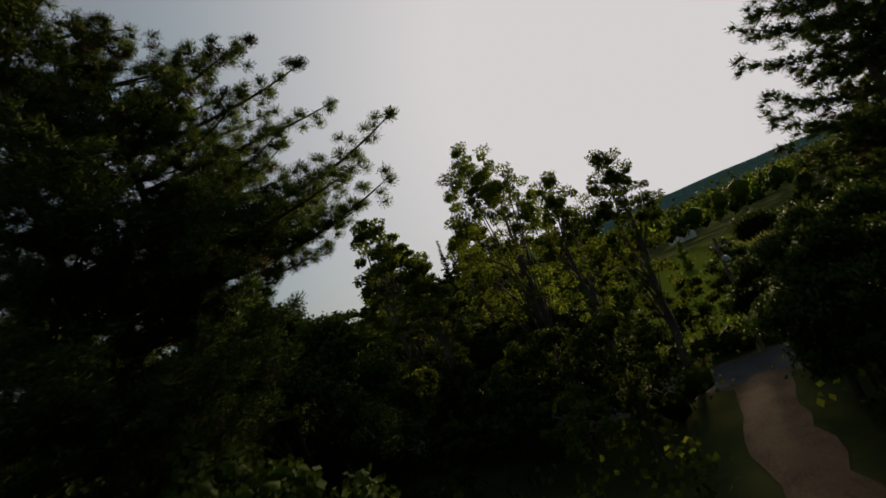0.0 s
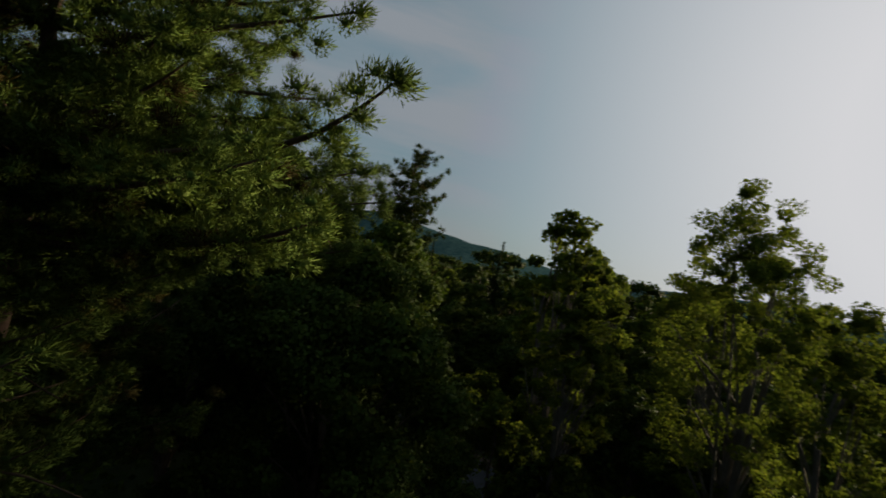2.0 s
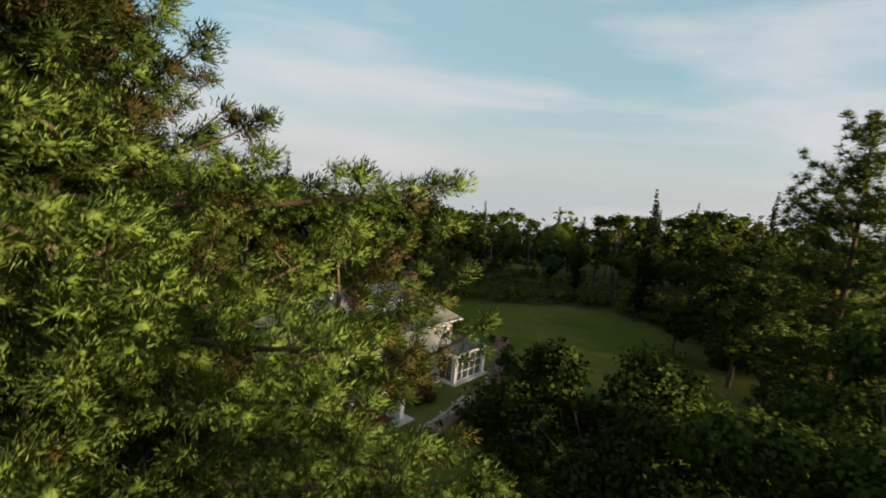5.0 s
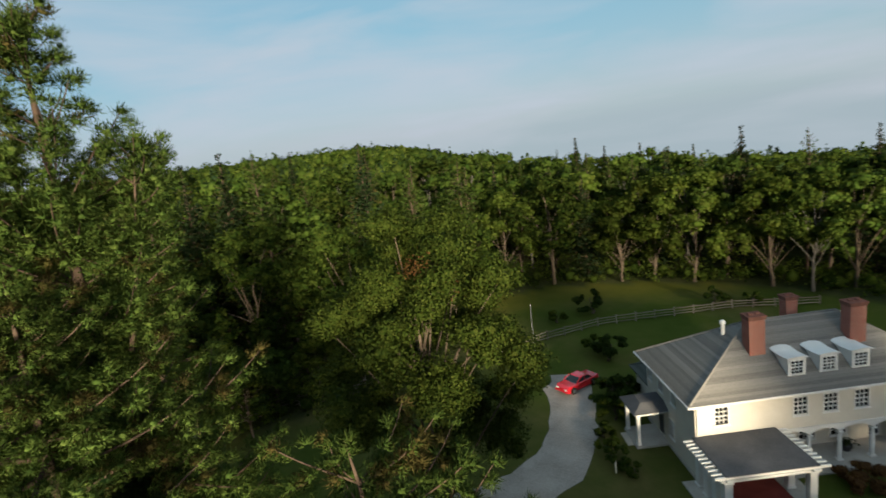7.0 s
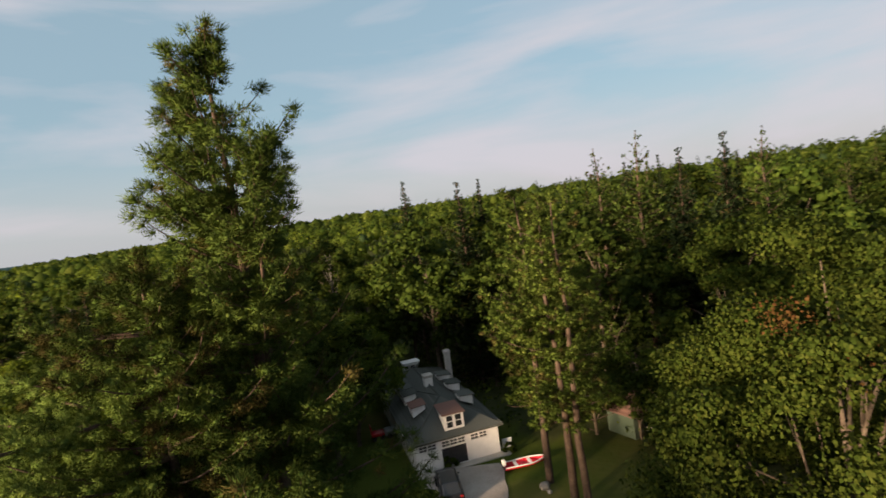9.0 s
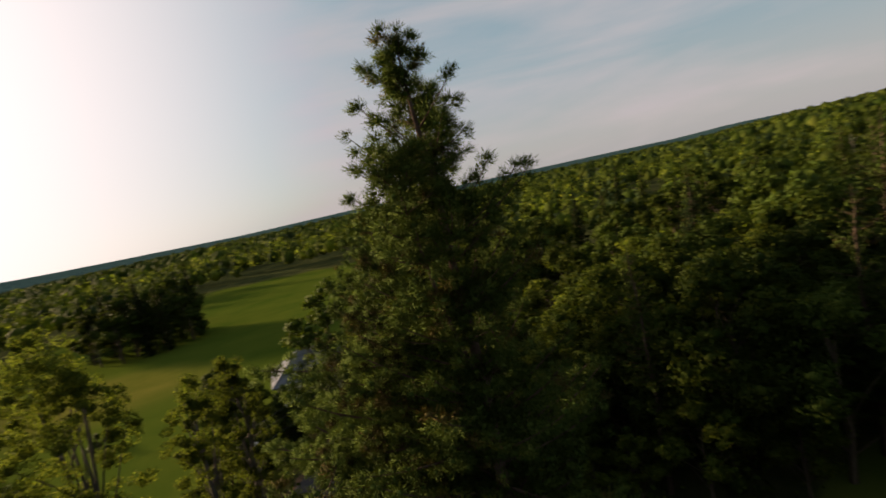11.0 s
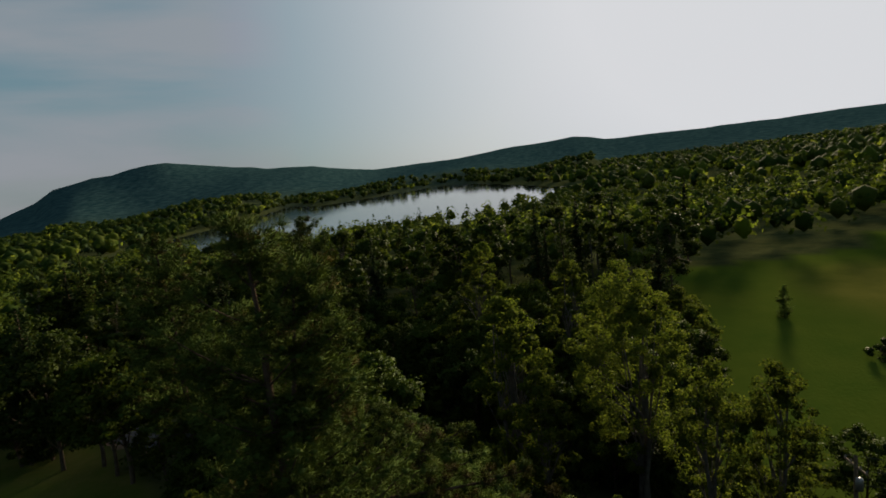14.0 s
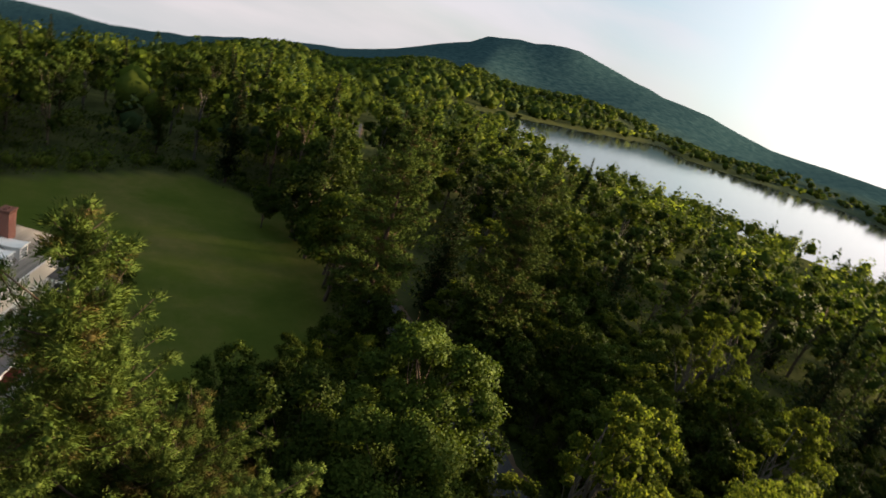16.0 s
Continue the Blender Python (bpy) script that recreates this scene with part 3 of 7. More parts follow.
# ---- ground: one sheet to the horizon ----
def build_ground():
    radii = np.concatenate([np.arange(0, 130, 2.2), np.geomspace(132, 4600, 84)])
    az = np.radians(np.arange(0, 360, 1.5))
    R, A = np.meshgrid(radii[1:], az, indexing="ij")
    x, y = np.r_[HX, (HX - R * np.sin(A)).ravel()], np.r_[HY, (HY + R * np.cos(A)).ravel()]
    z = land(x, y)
    n, k = len(radii) - 1, len(az)
    i, j = np.meshgrid(np.arange(n - 1), np.arange(k), indexing="ij")
    jj = (j + 1) % k
    quads = 1 + np.stack([i * k + j, i * k + jj, (i + 1) * k + jj, (i + 1) * k + j], -1).reshape(-1, 4)
    fan = [(0, 1 + j, 1 + (j + 1) % k, 1 + (j + 1) % k) for j in range(k)]
    me = bpy.data.meshes.new("ground")
    me.from_pydata(np.c_[x, y, z].tolist(), [], quads.tolist() + [f[:3] for f in fan])
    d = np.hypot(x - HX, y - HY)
    lawn = inside_poly(x, y, LAWN).astype(float)
    mead = (inside_poly(x, y, MEADOW) | inside_poly(x, y, FIELD)).astype(float)
    brown = np.exp(-(((x + 80) / 25) ** 2 + ((y - 98) / 17) ** 2) ** 2) * mead
    # back field: paler grass, with the evening sun on it put into the colour
    back = lawn * smooth01((x * 0.72 - y * 0.69 - 46) / 6) * 1.0 * (y < -25)
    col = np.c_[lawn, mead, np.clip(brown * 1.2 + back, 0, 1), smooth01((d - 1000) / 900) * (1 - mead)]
    at = me.attributes.new("zone", "FLOAT_COLOR", "POINT")
    at.data.foreach_set("color", col.astype(np.float32).ravel())
    m, nd, l, p = material("ground_cover", 0.95)
    p.inputs["Specular IOR Level"].default_value = 0.0
    zone, sep = nd.new("ShaderNodeAttribute"), nd.new("ShaderNodeSeparateColor")
    zone.attribute_name = "zone"
    l.new(zone.outputs["Color"], sep.inputs["Color"])
    co = nd.new("ShaderNodeTexCoord")

    def tones(a, b, scale, lo=0.35, hi=0.65):
        t, r = nd.new("ShaderNodeTexNoise"), nd.new("ShaderNodeValToRGB")
        t.inputs["Scale"].default_value, t.inputs["Detail"].default_value = scale, 7
        t.inputs["Roughness"].default_value = 0.65
        l.new(co.outputs["Object"], t.inputs["Vector"])
        l.new(t.outputs["Fac"], r.inputs["Fac"])
        r.color_ramp.elements[0].position, r.color_ramp.elements[1].position = lo, hi
        r.color_ramp.elements[0].color, r.color_ramp.elements[1].color = (*a, 1), (*b, 1)
        return r.outputs["Color"], t.outputs["Fac"]

    def blend(fac, a, b):
        x = nd.new("ShaderNodeMix")
        x.data_type = "RGBA"
        l.new(fac, x.inputs["Factor"])
        l.new(a, x.inputs[6])
        l.new(b, x.inputs[7])
        return x.outputs[2]

    wood, _ = tones((0.025, 0.035, 0.014), (0.06, 0.065, 0.025), 0.16)
    grass, gf = tones((0.040, 0.063, 0.011), (0.076, 0.088, 0.019), 0.09, 0.3, 0.7)
    tan_c, _ = tones((0.085, 0.074, 0.028), (0.13, 0.105, 0.042), 0.5)
    worn, _ = tones((0, 0, 0), (0.75, 0.75, 0.75), 0.045, 0.46, 0.66)
    grass = blend(worn, grass, tan_c)
    mead_c, _ = tones((0.032, 0.060, 0.008), (0.062, 0.082, 0.012), 0.05, 0.3, 0.7)
    # far hills: bluish haze of distance is put into the base colour
    hazy_hill_c, _ = tones((0.012, 0.035, 0.041), (0.042, 0.082, 0.082), 0.045, 0.38, 0.66)
    brown_sunlit_c, _ = tones((0.074, 0.083, 0.014), (0.112, 0.108, 0.022), 0.08)
    c = blend(sep.outputs["Red"], wood, grass)
    c = blend(sep.outputs["Green"], c, mead_c)
    c = blend(sep.outputs["Blue"], c, brown_sunlit_c)
    c = blend(zone.outputs["Alpha"], c, hazy_hill_c)
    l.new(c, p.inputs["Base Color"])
    bt, bmp = nd.new("ShaderNodeTexNoise"), nd.new("ShaderNodeBump")
    bt.inputs["Scale"].default_value, bt.inputs["Detail"].default_value = 1.8, 8
    l.new(co.outputs["Object"], bt.inputs["Vector"])
    l.new(bt.outputs["Fac"], bmp.inputs["Height"])
    bmp.inputs["Strength"].default_value, bmp.inputs["Distance"].default_value = 0.35, 0.12
    l.new(bmp.outputs["Normal"], p.inputs["Normal"])
    me.materials.append(m)
    me.polygons.foreach_set("use_smooth", np.full(len(me.polygons), True))
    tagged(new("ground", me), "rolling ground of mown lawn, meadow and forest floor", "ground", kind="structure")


build_ground()


def build_water():
    azs = np.linspace(74, 131, 40)
    r = np.array([250, 500, 800, 1100, 1450])
    V = [(HX - q * math.sin(radians(a)), HY + q * math.cos(radians(a)), WATER) for q in r for a in azs]
    k = len(azs)
    F = [(i * k + j, i * k + j + 1, (i + 1) * k + j + 1, (i + 1) * k + j) for i in range(len(r) - 1) for j in range(k - 1)]
    m, n, l, p = material("lake_water", 0.06)
    p.inputs["Base Color"].default_value = (0.02, 0.03, 0.035, 1)
    t, b, co = n.new("ShaderNodeTexNoise"), n.new("ShaderNodeBump"), n.new("ShaderNodeTexCoord")
    t.inputs["Scale"].default_value, t.inputs["Detail"].default_value = 0.25, 4
    l.new(co.outputs["Object"], t.inputs["Vector"])
    l.new(t.outputs["Fac"], b.inputs["Height"])
    b.inputs["Strength"].default_value, b.inputs["Distance"].default_value = 0.15, 0.2
    l.new(b.outputs["Normal"], p.inputs["Normal"])
    tagged(new("water", mesh_from("water", V, F, [m])), "calm lake that mirrors the evening sky", "lake", kind="structure")


build_water()


def ribbon(name, line, width, lift, mat, label, category, seed=1, ragged=0.0):
    """A strip of paving laid along a line."""
    g = rng_for(seed)
    line = np.array(line, float)
    s = np.r_[0, np.cumsum(np.hypot(*np.diff(line, axis=0).T))]
    u = np.arange(0, s[-1], 1.5)
    p = np.c_[np.interp(u, s, line[:, 0]), np.interp(u, s, line[:, 1])]
    for _ in range(12):
        p[1:-1] = (p[:-2] + 2 * p[1:-1] + p[2:]) / 4
    t = np.gradient(p, axis=0)
    t /= np.linalg.norm(t, axis=1, keepdims=True)
    nrm = np.c_[-t[:, 1], t[:, 0]]
    cols = np.linspace(-1, 1, 5)
    V = []
    for q in cols:
        w = width / 2 * q + (g.normal(size=len(p)) * ragged * abs(q) if abs(q) == 1 else 0)
        xy = p + nrm * np.reshape(w * np.ones(len(p)), (-1, 1))
        crown = 0.05 * (1 - q * q)
        V.append(np.c_[xy, land(xy[:, 0], xy[:, 1]) + lift + crown])
    V = np.stack(V, 1).reshape(-1, 3)
    n = len(p)
    i, j = np.meshgrid(np.arange(n - 1), np.arange(4), indexing="ij")
    F = np.stack([i * 5 + j, i * 5 + j + 1, (i + 1) * 5 + j + 1, (i + 1) * 5 + j], -1).reshape(-1, 4)
    return tagged(new(name, mesh_from(name, V, F, [mat], smooth=True)), label, category, kind="structure")


ribbon("road_verge", ROAD, 6.0, 0.02, DIRT, "worn dirt verge beside the country road", "verge", 3, 0.25)
ribbon("road", ROAD, 4.6, 0.06, ASPHALT, "narrow grey asphalt country road", "road", 4, 0.05)
ribbon("driveway", DRIVE, 3.0, 0.04, DIRT, "narrow dirt driveway off the country road", "driveway", 5, 0.18)
ribbon("driveway", DRIVE_HOUSE, 4.2, 0.035, GRAVEL, "pale gravel driveway beside the white house", "driveway", 6, 0.2)


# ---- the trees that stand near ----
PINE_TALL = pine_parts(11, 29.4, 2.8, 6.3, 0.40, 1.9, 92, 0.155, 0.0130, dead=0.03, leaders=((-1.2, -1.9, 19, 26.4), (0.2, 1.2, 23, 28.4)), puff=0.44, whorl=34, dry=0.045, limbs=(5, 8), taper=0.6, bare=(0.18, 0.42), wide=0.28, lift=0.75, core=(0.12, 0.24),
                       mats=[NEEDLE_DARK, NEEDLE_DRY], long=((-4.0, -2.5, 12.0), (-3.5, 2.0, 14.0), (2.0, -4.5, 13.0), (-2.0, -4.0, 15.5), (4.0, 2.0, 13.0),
                             (3.5, -3.0, 16.0), (-4.5, 0.0, 16.0), (-4.6, -1.2, 13.4), (-3.0, -3.4, 10.5), (-4.2, 1.0, 11.0), (-3.6, -1.6, 17.4), (-2.4, 3.6, 20.0), (-1.4, 3.2, 22.4), (-0.8, 2.3, 24.8), (-2.8, 3.2, 17.6), (0.6, 4.4, 19.2), (-3.4, 2.6, 15.4), (1.6, 4.4, 16.0)))
PINE_WEST = pine_parts(12, 23.5, 13.2, 6.2, 0.44, 1.9, 215, 0.098, 0.0115, stubs=16, dead=0.1, puff=0.42, core=(0.12, 0.24), whorl=30, dry=0.03, limbs=(5, 8), taper=0.75, mats=[NEEDLE, NEEDLE_DRY, NEEDLE_DARK], shady=(0.6, -0.8, 0.0),
                       long=((-6.5, 3.1, 16.3), (-5.6, 4.2, 16.7), (-6.2, 2.0, 16.6), (-4.6, 4.6, 16.9), (-5.2, 3.0, 17.2), (-5.8, 3.4, 15.8), (-5.6, 0.7, 20.1), (0.5, 8.0, 17.2), (-4.6, 3.2, 18.5), (-4.4, 5.2, 16.2), (-0.6, 6.4, 18.6), (2.0, 4.6, 20.0),
                             (-3.0, 5.5, 16.6), (-1.0, 6.2, 15.2), (-2.4, 4.0, 17.4), (-5.0, 4.2, 15.0), (0.0, 5.6, 16.4), (-4.9, 1.2, 16.6), (0.9, 6.6, 16.0),
                             (0.4, 7.2, 15.4), (0.2, 6.0, 19.8), (1.2, 4.8, 17.6), (2.2, 3.2, 16.4), (-1.6, 3.6, 20.6), (-2.0, 4.2, 19.6), (-1.2, 2.2, 21.6), (0.2, 4.8, 21.0), (-1.2, 3.2, 21.8), (-4.2, 2.4, 17.6)))
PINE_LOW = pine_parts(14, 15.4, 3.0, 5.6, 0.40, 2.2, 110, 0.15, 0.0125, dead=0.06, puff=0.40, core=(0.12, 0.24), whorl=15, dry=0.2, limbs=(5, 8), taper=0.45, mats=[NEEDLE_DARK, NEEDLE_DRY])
PINE_BARE = pine_parts(13, 24.5, 7.0, 6.2, 0.5, 1.9, 46, 0.20, 0.024, dead=0.3, puff=0.5, whorl=18, dry=0.10, limbs=(3, 6), taper=0.5, mats=[NEEDLE_MID, NEEDLE_DRY])
PINE_ROAD = pine_parts(15, 24.0, 5.0, 6.0, 0.5, 1.9, 46, 0.22, 0.026, dead=0.2, puff=0.55, whorl=22, dry=0.08, limbs=(4, 7), taper=0.42, mats=[NEEDLE_DARK, NEEDLE_DRY])
MAPLE = leafy_parts(21, 24.0, 0.5, 8.5, 330, 600, 0.135, [LEAF_GOLD, LEAF_RED], clump=0.17, core=0.3, skirt=0.45, lean=1.0)
ROUND_MAPLE = leafy_parts(22, 15.5, 1.0, 6.6, 230, 420, 0.165, [LEAF_MAPLE, LEAF_RED], clump=0.18, core=0.3, lean=1.1)
DARK_MAPLE = leafy_parts(26, 17.5, 2.0, 6.0, 190, 280, 0.18, clump=0.19, core=0.35, lean=1.1)
ASH = leafy_parts(23, 19.3, 4.0, 4.2, 230, 230, 0.12, [LEAF_LIGHT, LEAF_RED], BARK_GREY, stems=3, airy=0.4, clump=0.15)
SLIM_ASH = leafy_parts(24, 14.9, 4.5, 2.4, 130, 190, 0.11, [LEAF_LIGHT, LEAF_RED], BARK_GREY, airy=0.4, clump=0.2)
BIRCH = leafy_parts(25, 21.0, 4.0, 4.0, 74, 190, 0.23, [LEAF_LIGHT, LEAF_RED], BARK_GREY, stems=2, airy=0.3, clump=0.2)

plant("pine_tree", PINE_TALL, -0.2, 17.0, 0, 0, 1.0, "old white pine with a forked top and dead lower limbs", "pine")
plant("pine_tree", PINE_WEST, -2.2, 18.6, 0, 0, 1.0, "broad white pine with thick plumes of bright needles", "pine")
plant("pine_tree", PINE_LOW, -5.4, 13.2, 0, 120, 1.18, "low white pine with browned needles and broken twigs", "pine")
maple = plant("maple_tree", MAPLE, 9.5, -0.6, 0, 0, 1.0, "big full maple with a red patch of turning leaves", "maple")
plant("maple_tree", ROUND_MAPLE, -17.2, 16.2, 0, 0, 1.05, "round dark green maple in front of the pines", "maple")
plant("maple_tree", DARK_MAPLE, -14.6, 9.8, 0, 0, 0.95, "dense dark maple near the lawn", "maple", "maples by the lawn")
plant("maple_tree", DARK_MAPLE, -25.0, 11.0, 0, 140, 1.1, "dense dark maple near the lawn", "maple", "maples by the lawn")
plant("ash_tree", ASH, -26.6, 33.0, 0, 0, 1.14, "slender ash clump with airy leaves by the road", "ash")
plant("ash_tree", SLIM_ASH, -19.8, 35.9, 0, 0, 1.1, "thin young ash by the road", "ash", "young ashes by the road")
plant("ash_tree", SLIM_ASH, -18.6, 39.4, 0, 120, 1.1, "thin leaning young ash by the road", "ash", "young ashes by the road")
for x, y, turn, size in ((28.8, 14.9, 0, 0.98), (25.3, 11.5, 90, 0.95), (25.7, 12.5, 200, 0.95)):
    plant("pine_tree", PINE_BARE, x, y, 0, turn, size, "bare-stemmed pine beside the garage yard", "pine", "pines by the garage")
for x, y, turn, size in ((-37.0, -8.5, 0, 1.12), (-47.0, 2.5, 60, 1.09), (-7.0, 47.2, 200, 1.0)):
    plant("pine_tree", PINE_ROAD, x, y, 0, turn, size, "tall white pine with layered limbs near the road", "pine", "pines near the road")
for x, y, turn, size in ((-28.5, 24.2, 0, 0.95), (-36.0, 32.8, 70, 0.82), (-58.1, 21.4, 160, 0.92), (-34.0, 24.6, 250, 0.84), (-50.0, 33.0, 30, 0.86), (-71.5, 22.5, 200, 0.86),
                         (-24.0, 26.0, 300, 0.72), (-9.5, 51.5, 100, 0.82), (-6.0, 57.0, 20, 0.8)):
    plant("birch_tree", BIRCH, x, y, 0, turn, size, "pale green birch with thin grey stems", "birch", "birches near the road")


# maples at y 39 to 44 are added to put the garage front in shade
for x, y, size in ((-31.5, 63.5, .62), (-28.0, 61.0, .5), (-34.5, 66.0, .5), (-11.5, 55.0, .75), (-13.0, 61.0, .7), (5.5, 40.5, .6), (1.0, 43.5, .6), (-9.0, 41.8, .62), (-4.0, 39.8, .62), (-46.0, -36.5, .68), (-43.0, -40.5, .4)):
    plant("maple_tree", DARK_MAPLE, x, y, 0, x * 37, size, "dense dark maple standing alone near the grass" if y < 0 else "dense dark maple near the road, in a set with added shade trees", "maple", "single maples")


def red_patch():
    """A spray of turned leaves on the maple."""
    g = rng_for(5)
    pts = np.concatenate([np.array(c) + g.normal(size=(n, 3)) * r for c, n, r in
                          (((-3.6, 2.7, 18.7), 190, 0.36), ((-3.5, 1.9, 17.9), 90, 0.4), ((-4.2, 1.0, 17.3), 60, 0.4))])
    v, f = leaf_cards(g, pts, 0.11)
    linked("turned_leaves", mesh_from("turned_leaves", v, f, [LEAF_RED]), maple, "orange red turning leaves")


red_patch()

# ---- the wood: a few kinds of tree, each stood many times ----
WOOD = [leafy_parts(31, 18, 2, 6.8, 118, 52, 0.37, [LEAF_FAR, LEAF_RED], sides=4, clump=.20, core=.42, lean=1.0), leafy_parts(32, 20, 4, 6.2, 108, 52, 0.37, [LEAF_FAR, LEAF_RED], BARK_GREY, sides=4, clump=.20, core=.42, lean=1.0),
        leafy_parts(33, 16, 1, 6.2, 108, 52, 0.36, [LEAF_LIGHT, LEAF_RED], sides=4, clump=.20, core=.42, lean=1.0), leafy_parts(34, 19, 2, 7.4, 126, 52, 0.38, [LEAF, LEAF_RED], sides=4, clump=.20, core=.42, lean=1.0),
        pine_parts(35, 24, 4, 4.4, 0.8, 1.2, 8, 0.36, 0.10, 0.1, puff=.40, sides=3, whorl=32, mats=[NEEDLE_DARK, NEEDLE_DRY]), pine_parts(36, 21, 1, 4.6, 0.7, 1.4, 8, 0.32, 0.09, 0.0, puff=.32, sides=3, whorl=38, limbs=(5, 8), taper=1.0, mats=[SPRUCE, NEEDLE_DRY])]
NEAR_WOOD = [leafy_parts(51, 17, 1.5, 6.8, 120, 110, 0.23, [LEAF_FAR, LEAF_RED], sides=4, clump=.19, core=.38, lean=1.0), leafy_parts(52, 19, 3, 6.2, 112, 110, 0.23, [LEAF_FAR, LEAF_RED], BARK_GREY, sides=4, clump=.19, core=.38, lean=1.0),
             leafy_parts(53, 15.5, 1, 6.2, 112, 110, 0.22, [LEAF_LIGHT, LEAF_RED], sides=4, clump=.19, core=.38, lean=1.0), leafy_parts(54, 18, 1.5, 7.2, 126, 110, 0.235, [LEAF, LEAF_RED], sides=4, clump=.19, core=.38, lean=1.0),
             pine_parts(55, 24, 4, 4.4, 0.6, 1.4, 12, 0.28, 0.06, 0.2, puff=.42, sides=4, whorl=28, taper=.6, mats=[NEEDLE_DARK, NEEDLE_DRY]), pine_parts(56, 21, 1, 4.4, 0.7, 1.4, 12, 0.27, 0.055, 0.0, puff=.4, sides=4, whorl=24, limbs=(5, 8), taper=1.0, mats=[SPRUCE, NEEDLE_DRY])]
FAR_WOOD = [leafy_parts(41, 19, 3, 6.4, 72, 26, 0.46, [LEAF_FAR, LEAF_RED], sides=3, clump=.25, core=.5, lean=1.1), leafy_parts(42, 21, 4, 5.8, 72, 26, 0.46, [LEAF_FAR, LEAF_RED], BARK_GREY, sides=3, clump=.25, core=.5, lean=1.1),
            leafy_parts(43, 16, 2, 6.0, 68, 26, 0.44, [LEAF_LIGHT, LEAF_RED], sides=3, clump=.25, core=.5, lean=1.1), leafy_parts(44, 20, 3, 7.0, 80, 26, 0.48, [LEAF, LEAF_RED], sides=3, clump=.25, core=.5, lean=1.1),
            pine_parts(45, 23, 3, 3.8, 0.9, 1.2, 7, 0.42, 0.13, 0.0, puff=.4, sides=3, whorl=30, limbs=(5, 8), taper=0.85, mats=[NEEDLE_DARK, NEEDLE_DRY]), pine_parts(46, 24, 2, 3.2, 0.9, 1.1, 7, 0.42, 0.13, 0.0, puff=.36, sides=3, whorl=34, limbs=(5, 8), taper=1.0, mats=[SPRUCE, NEEDLE_DRY])]
WOOD_LABEL = ["tall maple at the edge of the wood", "tall bare-stemmed oak in the wood", "bright green birch in the wood",
              "broad dark green beech in the wood", "tall white pine standing in the wood", "bushy young pine among broad-leaved trees"]
WOOD_KIND = ["maple_tree", "oak_tree", "birch_tree", "beech_tree", "pine_tree", "pine_tree"]
FLIGHT = [(14.2, 25.1), (7.8, 28), (1.8, 30.2), (-4.4, 28.3), (-8.5, 25.3), (-13.1, 21.2), (-18.4, 16.6), (-14.5, 9.6), (-8.4, 0), (0.4, 1.1), (10, 8.4), (13.6, 16), (12.7, 22.8), (3.6, 29.8)]


TALL = (18, 20, 16, 19, 24, 22)


def roof_of_wood(x, y):
    """How high the canopy grows: lower to the south of the house and toward the lake."""
    d, az = math.hypot(x + 15, y - 16), math.degrees(math.atan2(-(x + 15), y - 16)) % 360
    rise = np.interp(az, [140, 150, 165, 190, 201, 211, 223, 240, 256, 265, 275, 300, 312], [12, -2, -5, -5.4, -3.8, -2.8, -1.2, .1, .6, 2.2, 2.2, 1.2, 12])
    return max(9.0, 24.5 + d * math.tan(math.radians(rise)) - float(land(x, y)))


